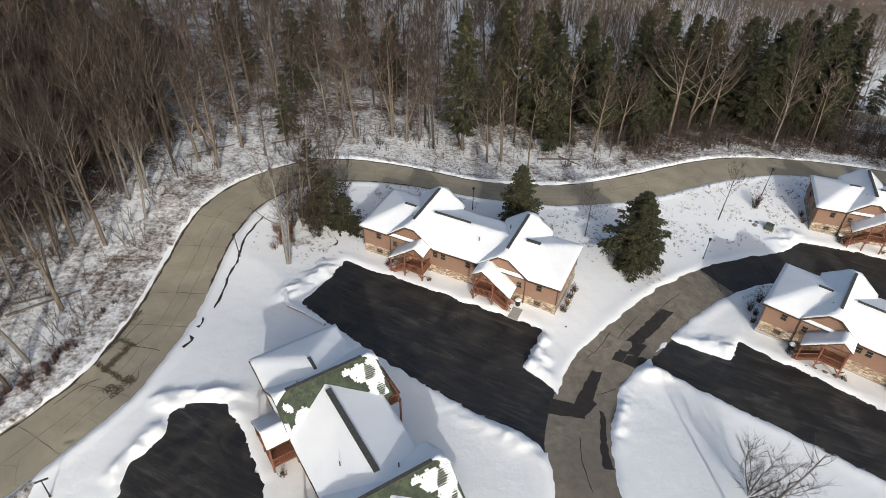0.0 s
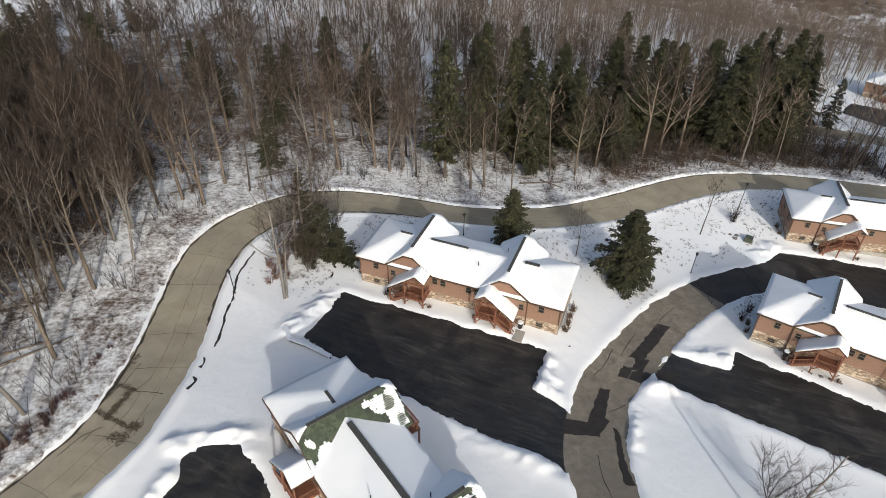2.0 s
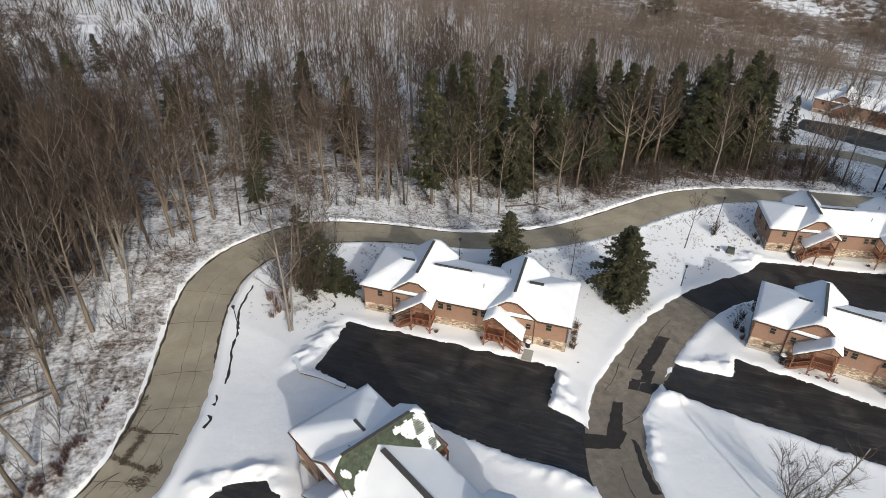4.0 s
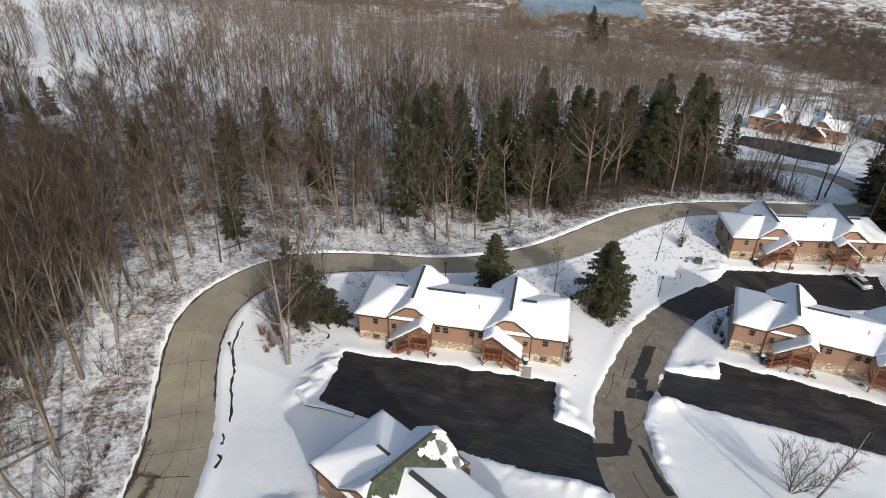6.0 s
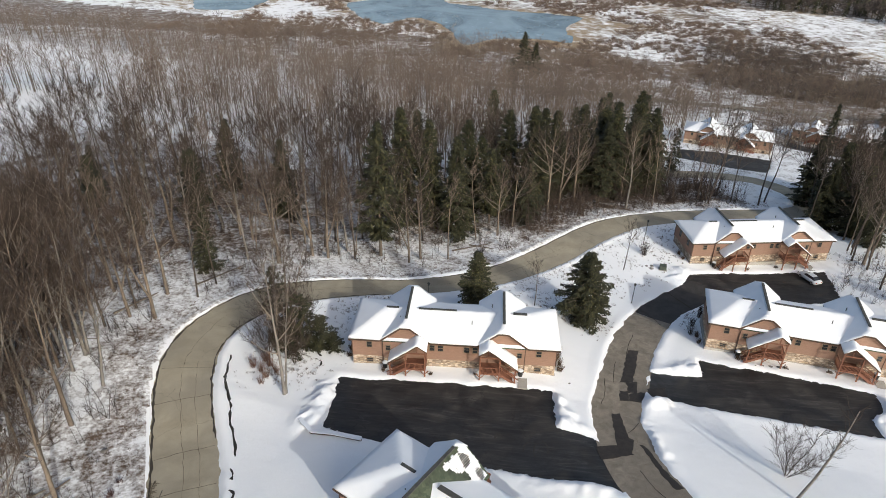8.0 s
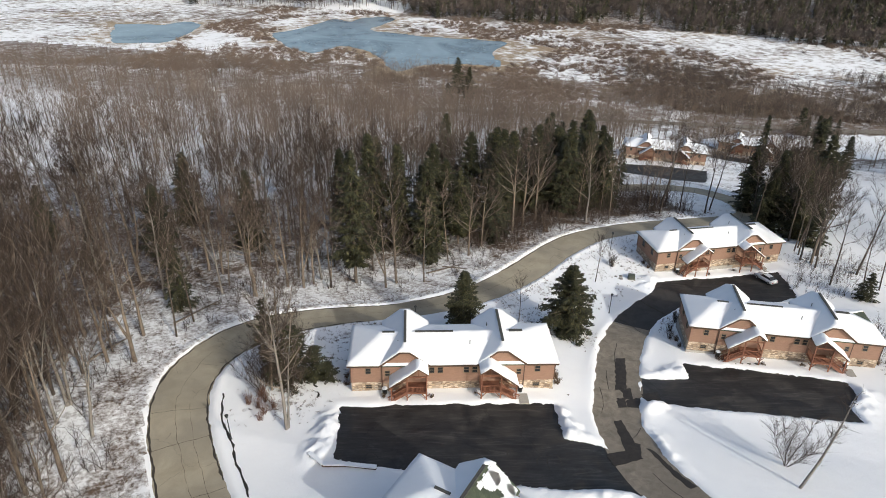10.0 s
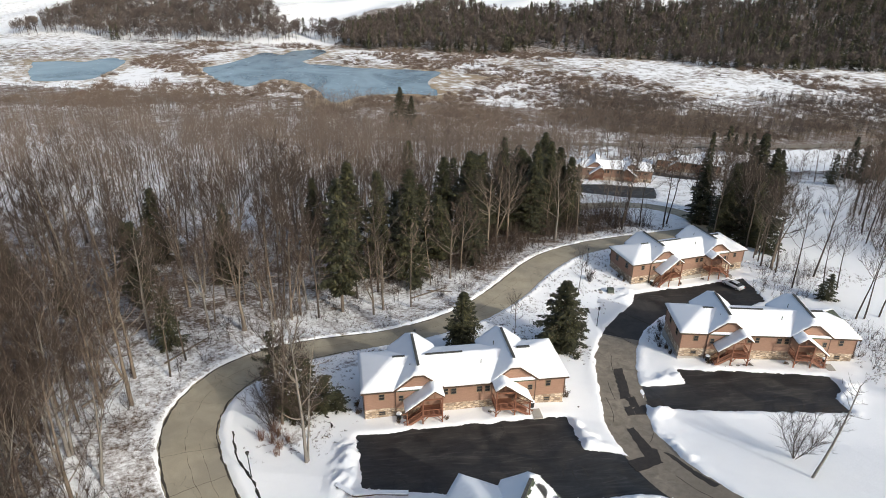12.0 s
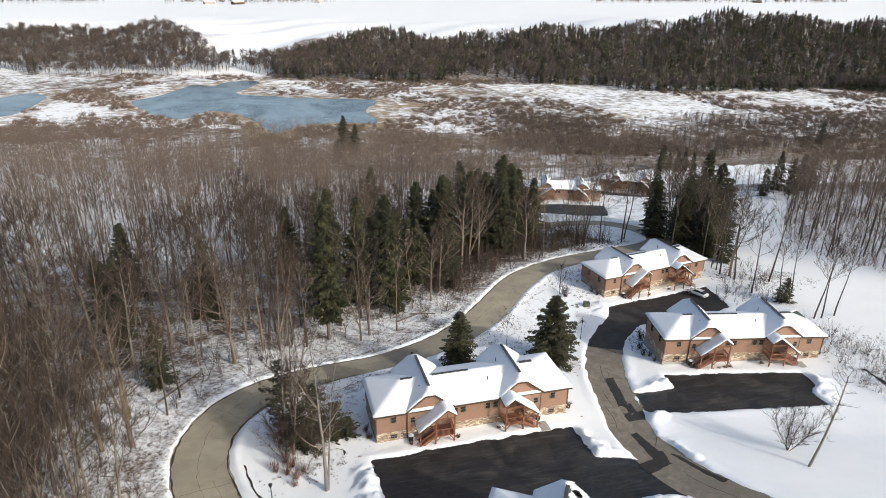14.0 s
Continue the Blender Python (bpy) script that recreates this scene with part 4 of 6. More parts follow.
def back_deck(house, cx):
    """Balcony behind a gable, on posts."""
    y0, y1, z = DEEP + 1.0, DEEP + 2.5, 2.6
    bm = bmesh.new()
    box(bm, cx - 1.2, cx + 3.0, y0, y1, z - 0.2, z)
    deck = part("back_deck", bm, TIMBER, house, "small brown balcony on posts")
    for x in (cx - 1.1, cx + 2.9):
        bm = bmesh.new()
        beam(bm, (x, y1 - 0.1, -3.2), (x, y1 - 0.1, z), 0.16, 0.16)
        part("post", bm, TIMBER, deck)
    railing(deck, (cx - 1.1, y1 - 0.1, z), (cx + 2.9, y1 - 0.1, z))
    railing(deck, (cx + 2.9, y1 - 0.1, z), (cx + 2.9, y0, z))
    railing(deck, (cx - 1.1, y1 - 0.1, z), (cx - 1.1, y0, z))


def make_house(melted=False, bare_end=False):
    house = new("house")
    house.empty_display_size = 0.5
    bm = bmesh.new()
    box(bm, 0, LONG, 0, DEEP, -1.6, 1.7)
    for cx in (GABLE_X, LONG - GABLE_X):
        box(bm, cx - 3.0, cx + 3.0, -0.12, 0.4, -1.6, 1.7)
        box(bm, cx - 3.0, cx + 3.0, DEEP - 0.4, DEEP + 1.0, -1.6, 1.7)
    part("stone_wall", bm, STONE, house, "cream ledge stone lower wall")
    bm = bmesh.new()
    box(bm, -0.05, LONG + 0.05, -0.05, DEEP + 0.05, 1.7, EAVE + 0.02)
    for cx in (GABLE_X, LONG - GABLE_X):
        box(bm, cx - 3.05, cx + 3.05, DEEP, DEEP + 1.05, 1.7, EAVE)
    part("siding_wall", bm, SIDING, house, "orange-brown stained lap siding wall")
    for x, y in ((-0.03, -0.03), (LONG + 0.03, -0.03), (LONG + 0.03, DEEP + 0.03), (-0.03, DEEP + 0.03)):
        bm = bmesh.new()
        box(bm, x - 0.07, x + 0.07, y - 0.07, y + 0.07, 1.7, EAVE - 0.02)
        part("corner_board", bm, TRIM, house)
    for x in (GABLE_X - 3.1, LONG - GABLE_X + 3.1):
        bm = bmesh.new()
        box(bm, x - 0.06, x + 0.06, -0.2, -0.06, -0.3, EAVE - 0.05)
        part("downpipe", bm, TRIM, house)
    bm = bmesh.new()
    box(bm, -0.1, LONG + 0.1, -0.1, DEEP + 0.1, -1.6, 0.12)
    part("plinth", bm, CONCRETE, house, "rough darker stone base course")
    part("main_roof", slab(*hip_roof(), 0.2), SHINGLE, house, "green shingled hip roof")
    pts, fcs = hip_roof(0.02, 0.17)
    if bare_end:
        a, b, c = (Vector(pts[i]) for i in (1, 2, 5))
        pts, fcs = pts + [tuple(a.lerp(b, 0.62)), tuple(c.lerp(b, 0.18))], [fcs[0], (1, 6, 7, 5), fcs[2], fcs[3]]
    part("roof_snow", slab(pts, fcs, 0.17, 5, 0.05, 1), SNOW, house, "thick snow covering the main roof", True)
    for k, cx in enumerate((GABLE_X, LONG - GABLE_X)):
        for y, out in ((-0.17, 0.3), (DEEP + 0.8, 0.3)):
            part("gable_wall", gable_wall(cx, y, out), SIDING, house, "orange-brown gable wall with a clipped peak")
        part("gable_roof", slab(*gable_roof(cx), 0.2), SHINGLE, house, "green shingled cross gable roof")
        sides = (True, not melted)
        part("gable_snow", slab(*gable_roof(cx, 0.02, 0.17, sides), 0.17, 5, 0.05, 2 + k), SNOW, house, "snow on the cross gable roof", True)
        ridge_strip(house, (cx + 0.06, 0.75, 7.75), (cx + 0.06, DEEP - 0.1, 7.75), 0.36)
        bm = bmesh.new()
        for s in (-1, 1):
            beam(bm, (cx + s * (GABLE_HALF - 0.02), -OVER - 0.03, EAVE - 0.1), (cx + s * 0.66, -OVER - 0.03, 6.8), 0.06, 0.24)
        beam(bm, (cx - 0.7, -OVER - 0.03, 6.8), (cx + 0.7, -OVER - 0.03, 6.8), 0.06, 0.24)
        part("rake_board", bm, TRIM, house)
        make_porch(house, bool(k), 5 + k)
    ridge_strip(house, (8.7, DEEP / 2, RIDGE + 0.2), (18.6 if melted else 14.0, DEEP / 2, RIDGE + 0.2), 0.55 if melted else 0.3)
    if melted:
        back_deck(house, GABLE_X)
    ridge_strip(house, (4.2, DEEP / 2, RIDGE + 0.2), (5.9, DEEP / 2, RIDGE + 0.2), 0.3)
    ridge_strip(house, (21.8, DEEP / 2, RIDGE + 0.2), (23.7, DEEP / 2, RIDGE + 0.2), 0.45)
    for x0, x1 in ((-OVER, GABLE_X - GABLE_HALF), (10.7, LONG - 10.7), (LONG - GABLE_X + GABLE_HALF, LONG + OVER)):
        bm = bmesh.new()
        box(bm, x0, x1, -OVER - 0.1, -OVER + 0.01, EAVE - 0.22, EAVE - 0.06)
        part("gutter", bm, TRIM, house)
    for x in (2.35, 25.4, 12.1, 10.95, 15.65, 16.8):
        make_window(house, x, -0.05, 3.65, 0.66, 0.9)
    for x in (4.95, 22.8):
        make_window(house, x, -0.17, 3.3, 0.58, 0.8)
    for x in (2.35, 25.4):
        make_window(house, x, 0.0, 0.95, 0.8, 0.55)
    for y in (2.2, 6.0):
        make_window(house, -0.05, y, 3.5, 0.9, 1.2, -1.0, "x")
        make_window(house, LONG + 0.05, y, 3.5, 0.9, 1.2, 1.0, "x")
    for x in (12.5, 15.3):
        make_window(house, x, DEEP + 0.05, 3.5, 1.2, 1.2, 1.0)
    for x, y in ((6.4, 2.2), (18.9, 6.2), (16.2, 2.0)):
        bm = bmesh.new()
        bmesh.ops.create_cone(bm, cap_ends=True, segments=10, radius1=0.06, radius2=0.06, depth=0.6, matrix=pose(x, y, 6.72))
        part("vent_pipe", bm, CAP, house)
    return house


HOUSE_LABEL = "brown-sided lodge with stone base, porches and snowy roof"
first = make_house()
first.matrix_world = pose(-10.87, 70.85, 0, 0, 0, -25.3)
tagged(first, HOUSE_LABEL, "house", "lodge houses")
second = make_house(bare_end=True)
second.matrix_world = pose(40.8, 59.35, -2.35, 0, 0, -36.9)
tagged(second, "brown-sided stone-based lodge, one roof end melted bare", "house", "lodge houses")
for x, y, z, turn, words in ((59.5, 85.0, -6.05, -16.8, "brown-sided stone-based lodge with snowy roof above a small lot"),
                             (130.2, 171.5, -21.1, -44, "brown-sided lodge with snowy roof among bare trees"), (204.5, 191.5, -36, -54, "brown-sided snowy lodge low on the wooded slope")):
    tagged(copy_thing(first, pose(x, y, z, 0, 0, turn)), words, "house", "lodge houses")


def melt_patch(parent, cx, spots, seed):
    """Snow left on a melted roof slope, course by course: spots are (along, down, half-length, half-width)."""
    for i, (y, d, ly, ld) in enumerate(spots):
        g = np.random.default_rng(seed * 31 + i)
        bm = bmesh.new()
        skew = g.normal() * 0.35
        for row in np.arange(max(d - ld, 0.12), min(d + ld, GABLE_HALF - 0.1), 0.15):
            u = (row - d) / ld
            half = ly * math.sqrt(max(0.02, 1 - u * u))
            y0 = max(y + skew * (row - d) - half * (1 + 0.06 * g.normal()), -OVER)
            y1 = min(y + skew * (row - d) + half * (1 + 0.06 * g.normal()), DEEP + 1.3)
            cuts = [y0, y1] if g.random() < 0.9 else [y0, y0 + (y1 - y0) * 0.12, y0 + (y1 - y0) * 0.17, y1]
            wide = 0.08 if abs(u) < 0.75 else 0.068
            for p, q in zip(cuts[::2], cuts[1::2]):
                if q - p > 0.1:
                    beam(bm, (cx + row, p, 7.46 - 0.8 * row + 0.07), (cx + row, q, 7.46 - 0.8 * row + 0.07), 2 * wide, 0.12)
        if len(bm.verts):
            tagged(part("snow_patch", bm, SNOW, parent), "melting snow left on the shingle courses", kind="stuff")
        else:
            bm.free()


melting = make_house(True)
melting.matrix_world = pose(-18.8, 43.5, 3.75, 0, 0, -57.6)
tagged(melting, "lodge with green shingles showing through half-melted roof snow", "house", "lodge houses")
for k, cx in enumerate((GABLE_X, LONG - GABLE_X)):
    melt_patch(melting, cx, [(8.9, 1.9, 0.9, 1.7), (8.0, 1.1, 1.2, 0.75), (9.2, 3.0, 0.5, 0.7), (6.6, 0.6, 0.45, 0.3), (1.3, 2.3, 0.8, 0.75), (0.5, 3.0, 0.7, 0.6), (1.9, 3.3, 0.5, 0.5), (0.4, 1.2, 0.35, 0.4)], k + 1)

# ---- trees ----
def tubes(segs, sides):
    """Tapered tubes for segments (p, q, r0, r1) as one array mesh."""
    a = np.array([s[0] for s in segs], float)
    b = np.array([s[1] for s in segs], float)
    r0 = np.array([s[2] for s in segs])[:, None]
    r1 = np.array([s[3] for s in segs])[:, None]
    t = b - a
    t /= np.linalg.norm(t, axis=1)[:, None] + 1e-9
    ref = np.where(np.abs(t[:, 2:3]) > 0.9, np.array([[1.0, 0, 0]]), np.array([[0, 0, 1.0]]))
    u = np.cross(t, ref)
    u /= np.linalg.norm(u, axis=1)[:, None] + 1e-9
    v = np.cross(t, u)
    vs = []
    for k in range(sides):
        w = 2 * math.pi * k / sides
        o = u * math.cos(w) + v * math.sin(w)
        vs.append((a + o * r0, b + o * r1))
    verts = np.stack([p for pair in vs for p in pair], 1).reshape(-1, 3)
    base = np.arange(len(segs))[:, None] * 2 * sides
    faces = []
    for k in range(sides):
        j = (k + 1) % sides
        faces.append(np.concatenate([base + 2 * k, base + 2 * j, base + 2 * j + 1], 1))
        faces.append(np.concatenate([base + 2 * k, base + 2 * j + 1, base + 2 * k + 1], 1))
    return verts, np.concatenate(faces)


def chain(segs, sides):
    """One unbroken tapered stem along joined segments."""
    pts = [s[0] for s in segs] + [segs[-1][1]]
    rad = [s[2] for s in segs] + [segs[-1][3]]
    verts = np.array([(p[0] + math.cos(2 * math.pi * k / sides) * r, p[1] + math.sin(2 * math.pi * k / sides) * r, p[2]) for p, r in zip(pts, rad) for k in range(sides)])
    faces = []
    for i in range(len(segs)):
        for k in range(sides):
            a, b = i * sides + k, i * sides + (k + 1) % sides
            faces += [(a, b, b + sides), (a, b + sides, a + sides)]
    return verts, np.array(faces)


def spikes(segs):
    """Fine twigs: three-sided points."""
    a = np.array([s[0] for s in segs], float)
    b = np.array([s[1] for s in segs], float)
    r = np.array([s[2] for s in segs])[:, None]
    t = b - a
    t /= np.linalg.norm(t, axis=1)[:, None] + 1e-9
    u = np.cross(t, np.array([[0.3, 0.5, 0.81]]))
    u /= np.linalg.norm(u, axis=1)[:, None] + 1e-9
    v = np.cross(t, u)
    ring = [a + (u * math.cos(w) + v * math.sin(w)) * r for w in (0, 2.094, 4.189)]
    verts = np.stack(ring + [b], 1).reshape(-1, 3)
    base = np.arange(len(segs))[:, None] * 4
    faces = np.concatenate([base + np.array([[i, (i + 1) % 3, 3]]) for i in range(3)])
    return verts, faces


def blades(segs):
    """The finest twigs: one slim point each."""
    a = np.array([s[0] for s in segs], float)
    b = np.array([s[1] for s in segs], float)
    r = np.array([s[2] for s in segs])[:, None]
    t = b - a
    u = np.cross(t, np.random.default_rng(len(segs)).normal(size=t.shape))
    u /= np.linalg.norm(u, axis=1)[:, None] + 1e-9
    verts = np.stack([a + u * r, a - u * r, b], 1).reshape(-1, 3)
    return verts, np.arange(len(segs) * 3).reshape(-1, 3)


def join(*parts):
    vs, fs, n = [], [], 0
    for v, f in parts:
        vs.append(v)
        fs.append(f + n)
        n += len(v)
    return np.concatenate(vs), np.concatenate(fs)


def unit(rng, up=0.0):
    v = rng.normal(size=3)
    v[2] = abs(v[2]) * 0.6 + up
    return v / np.linalg.norm(v)


def bent(rng, p, d, length, r0, r1, n, wander, lift):
    """A limb of n pieces that wanders and turns up towards the light."""
    out = []
    d = np.array(d, float)
    for i in range(n):
        q = p + d * length / n
        out.append((p, q, r0 + (r1 - r0) * i / n, r0 + (r1 - r0) * (i + 1) / n))
        d = d + rng.normal(size=3) * wander
        d[2] += lift
        d /= np.linalg.norm(d)
        p = q
    return out


def bare_tree(seed, height, limbs=16, subs=6, twigs=4, clear=0.4, spread_=0.9, radius=0.17, fork=0.0, fine=0.012, lp=5, bp=2, ls=4, sprigs=13, up=0.3, far=False):
    """A leafless broad-leaved tree: trunk, limbs that arch upwards, and a crown of branches and twigs."""
    rng = np.random.default_rng(seed)
    lean = np.array([rng.normal() * 0.04, rng.normal() * 0.04, 1.0])
    trunk = bent(rng, np.array([0, 0, -0.4]), lean / np.linalg.norm(lean), height * 0.94, radius, radius * 0.12, 9, 0.03, 0.03)
    stems = [(trunk, clear)]
    if fork:
        i = int(9 * fork)
        w = rng.random() * 6.283
        d = np.array([math.cos(w), math.sin(w), 2.6])
        stems.append((bent(rng, trunk[i][0], d / np.linalg.norm(d), height * 0.9 * (1 - fork), trunk[i][2] * 0.8, radius * 0.12, 7, 0.04, 0.07), max(0.2, (clear - fork) / (1 - fork))))
    limb_segs, branch, twig, sprig = [], [], [], []
    for stem, low in stems:
        w = rng.random() * 6.283
        for k in range(limbs):
            f = low + (0.98 - low) * (k + rng.random()) / limbs
            i = min(len(stem) - 1, int(f * len(stem)))
            s = stem[i]
            p = s[0] + (s[1] - s[0]) * rng.random()
            w += 2.4 + rng.normal() * 0.5
            g = (f - low) / (1 - low)
            out = spread_ * (1.15 - 0.5 * g)
            d = np.array([math.cos(w) * out, math.sin(w) * out, 0.55 + 0.5 * g])
            d /= np.linalg.norm(d)
            ln = height * (0.40 - 0.23 * g) * (0.6 + 0.65 * rng.random())
            r = max(0.028, s[2] * 0.42)
            limb = bent(rng, p, d, ln, r, 0.012, lp, 0.13, 0.12)
            limb_segs += limb
            for b_ in range(subs):
                at = 0.2 + 0.8 * (b_ + rng.random()) / subs
                j = min(lp - 1, int(at * lp))
                s1 = limb[j]
                q = s1[0] + (s1[1] - s1[0]) * rng.random()
                along = (s1[1] - s1[0]) / np.linalg.norm(s1[1] - s1[0])
                dd = along * 0.9 + unit(rng, 0.2) * 0.85
                dd /= np.linalg.norm(dd)
                br = bent(rng, q, dd, (0.5 + ln * 0.48 * (1.1 - at)) * (0.7 + 0.6 * rng.random()), 0.017, 0.007, bp, 0.12, 0.12)
                branch += br
                for w_ in range(twigs + sprigs):
                    s2 = br[rng.integers(0, bp)]
                    q2 = s2[0] + (s2[1] - s2[0]) * rng.random()
                    d2 = (s2[1] - s2[0]) / np.linalg.norm(s2[1] - s2[0]) + unit(rng, up) * 0.8
                    d2 /= np.linalg.norm(d2)
                    (twig if w_ < twigs else sprig).append((q2, q2 + d2 * (0.5 + 0.9 * rng.random()), fine))
    wood = join(*[chain([(a[0], b[1], a[2], b[3]) for a, b in zip(st[0:8:2], st[1:9:2])] if far else st, 4 if far else 6) for st, _ in stems])
    crown = [spikes([(q[0], q[1], q[2]) for q in branch]) if far else tubes(branch, 3)]
    if twig:
        crown.append(spikes(twig))
    if sprig:
        crown.append(blades(sprig))
    return wood, join(*crown), tubes(limb_segs, ls)


def conifer(seed, height, width, boughs=170, sprays=50, clear=0.1, droop=0.3, ragged=0.55, blunt=0.85, fine=1.0):
    """A needle tree: trunk, and uneven boughs at all heights, each a flat drooping fan of small sprays."""
    rng = np.random.default_rng(seed)
    trunk = bent(rng, np.array([0, 0, -0.4]), np.array([0, 0, 1.0]), height * 1.0, 0.014 * height, 0.015, 7, 0.014, 0.02)
    lumps = rng.uniform(0.72, 1.1, (9, 6))
    size = (height / 12) ** 0.4 * fine
    bough, v, f = [], [], []
    n, w = 0, 0.0
    for k in range(boughs):
        u = ((k + rng.random()) / boughs) ** 1.1
        z = height * (clear + (1 - clear) * u)
        i = min(6, int(z / height * 7))
        ctr = trunk[i][0] + (trunk[i][1] - trunk[i][0]) * (z / height * 7 - i)
        w += 2.4 + rng.normal() * 0.5
        lump = lumps[int(u * 8.99), int((w % 6.283) / 6.284 * 6)]
        ln = width * (1 - u) ** blunt * min(1.0, 0.6 + u * 2.2) * lump * (1.15 - ragged * rng.random()) + 0.25
        d = np.array([math.cos(w), math.sin(w), 0.3 - droop * (1 - u) * (0.6 + 0.8 * rng.random()) + 0.5 * u * u])
        tip = ctr + d * ln
        tip[2] -= droop * ln * 0.3
        bough.append((ctr, tip, 0.02 + 0.01 * ln, 0.008))
        side = np.array([-math.sin(w), math.cos(w), 0.0])
        for s in range(max(8, int(sprays * (0.25 + 0.75 * ln / width)))):
            g = 0.25 + 0.8 * rng.random() ** 0.8
            q = rng.normal() * 0.2 * ln * (1.25 - g) + rng.normal() * 0.05
            p = ctr + (tip - ctr) * g + side * q
            p[2] -= abs(q) * 0.3 + 0.1 * ln * g * g + abs(rng.normal()) * 0.06
            ang = w + math.copysign(0.7, q) + rng.normal() * 0.45
            a = np.array([math.cos(ang), math.sin(ang), -0.35 + rng.normal() * 0.22])
            b = np.array([-math.sin(ang), math.cos(ang), rng.normal() * 0.45])
            la, lb = (0.25 + 0.26 * rng.random()) * size, (0.085 + 0.075 * rng.random()) * size
            v += [p - a * la * 0.5, p + b * lb - np.array([0, 0, 0.04]), p + a * la, p - b * lb - np.array([0, 0, 0.04])]
            f += [(n, n + 1, n + 2), (n, n + 2, n + 3)]
            n += 4
    return chain(trunk, 6), tubes(bough, 3), (np.array(v), np.array(f))


def tree_thing(name, wood, crown, wood_mat, crown_mat, extra=None):
    """A tree as trunk and crown; the boughs that carry the crown keep the bark."""
    root = new(name)
    root.empty_display_size = 0.3
    new("trunk", fast_mesh("trunk", *wood, wood_mat)).parent = root
    v, f = join(crown, extra) if extra else crown
    me = fast_mesh("crown", v, f, crown_mat)
    if extra:
        me.materials.append(LIMB if crown_mat == TWIG else wood_mat)
        idx = np.zeros(len(f), dtype=np.int32)
        idx[len(crown[1]):] = 1
        me.polygons.foreach_set("material_index", idx)
    new("crown", me).parent = root
    return root


def stamp(model, places):
    """One joined array mesh of a model set down at places (x, y, z, scale, turn)."""
    v, f = model
    pl = np.array(places)
    c, s = np.cos(pl[:, 4]), np.sin(pl[:, 4])
    k = pl[:, 3][:, None]
    x = (v[None, :, 0] * c[:, None] - v[None, :, 1] * s[:, None]) * k + pl[:, 0][:, None]
    y = (v[None, :, 0] * s[:, None] + v[None, :, 1] * c[:, None]) * k + pl[:, 1][:, None]
    z = v[None, :, 2] * k + pl[:, 2][:, None]
    verts = np.stack([x, y, z], 2).reshape(-1, 3)
    faces = (f[None] + (np.arange(len(pl)) * len(v))[:, None, None]).reshape(-1, 3)
    return verts, faces


rng = np.random.default_rng(11)
WOODS = WOODS_EDGE + [(104, 150), (160, 190), (260, 260), (150, 430), (60, 478), (-60, 525), (-300, 600), (-300, 0)]
taken = []


def free(x, y, gap):
    return all((x - a) ** 2 + (y - b) ** 2 > gap * gap for a, b in taken)


def run_of(x, y):
    return (x - START.x) * AXIS.x + (y - START.y) * AXIS.y


# the needle trees that stand out singly: x, y, height, half-width
SINGLE = [(27.5, 72.6, 12.8, 4.7), (11.1, 78.8, 11.0, 3.3), (-19.4, 80.6, 12.5, 3.3), (-16.6, 77.4, 9.0, 3.9), (-14.4, 75.8, 6.0, 3.2), (-18.8, 76.2, 6.0, 3.2), (-12.9, 74.8, 3.4, 2.2), (3.3, 106.3, 27, 4.6), (-11.4, 127.5, 17, 3.8), (17, 115.5, 24, 4.2), (29, 112.5, 17, 3.6), (42, 118.5, 24, 4.6),
          (-28, 104, 11.5, 2.7), (-28.6, 119, 18, 3.4), (11.2, 118.5, 26, 4.6), (26.9, 121, 21, 4.2), (33, 116.5, 14, 3.4)]
SINGLE += [(48, 126, 22, 4.4), (90, 146, 23, 4.6), (101.7, 142.5, 13, 2.6), (128.5, 117, 25, 2.8), (125.6, 100, 27, 4.8), (111, 86, 21, 4.4), (-20, 145, 17, 3.8), (53.3, 163.3, 20, 4.2), (268, 197, 14, 4.2),
           (36.8, 110.6, 15, 3.4), (20.2, 109.2, 22, 4), (153, 335, 24, 4.8), (158, 331, 19, 4.4), (140, 322, 12, 4.0), (212.8, 108.9, 17, 3.6), (216, 120, 12, 3), (85.8, 58.2, 6.0, 2.3), (80, 133, 22, 5), (84, 138, 22, 5), (74, 127.5, 20, 5), (62, 131, 22, 5), (56, 133, 20, 4.6), (70, 134, 21, 5), (107.6, 95.3, 20, 4.6), (103.7, 86, 17, 4.2), (101.4, 79.4, 9, 3.2), (119, 92, 24, 4.4), (436, 179, 15, 4.5), (38, 124, 22, 4.2), (60, 118, 20, 4.0), (66, 124, 24, 4.6), (24, 144, 18, 4), (63, 155, 16, 4), (92, 142, 19, 4.6), (104, 162, 19, 4.6), (106, 183, 16, 4.4), (93, 168, 17, 4.4), (78, 160, 16, 4.2), (88, 155, 18, 4.6), (12.5, 137.5, 17, 3.8)]
# broad lone evergreens and tall forest ones, as model height and half-width
SHAPES = [(12.0, 5.2, 95, 120, 0.02, 0.24, 0.95, 0.62, 0.72), (12.0, 3.9, 115, 60, 0.04, 0.32, 0.6, 0.8), (24.0, 5.2, 190, 74, 0.1, 0.34, 0.65, 0.8), (24.0, 5.6, 150, 78, 0.18, 0.15, 0.8, 0.7), (22.0, 4.4, 180, 64, 0.07, 0.4, 0.6, 0.9), (12.0, 4.0, 230, 125, 0.03, 0.26, 0.6, 0.7, 0.66)]
models = [conifer(40 + i, *q) for i, q in enumerate(SHAPES)]
conifer_roots = {}


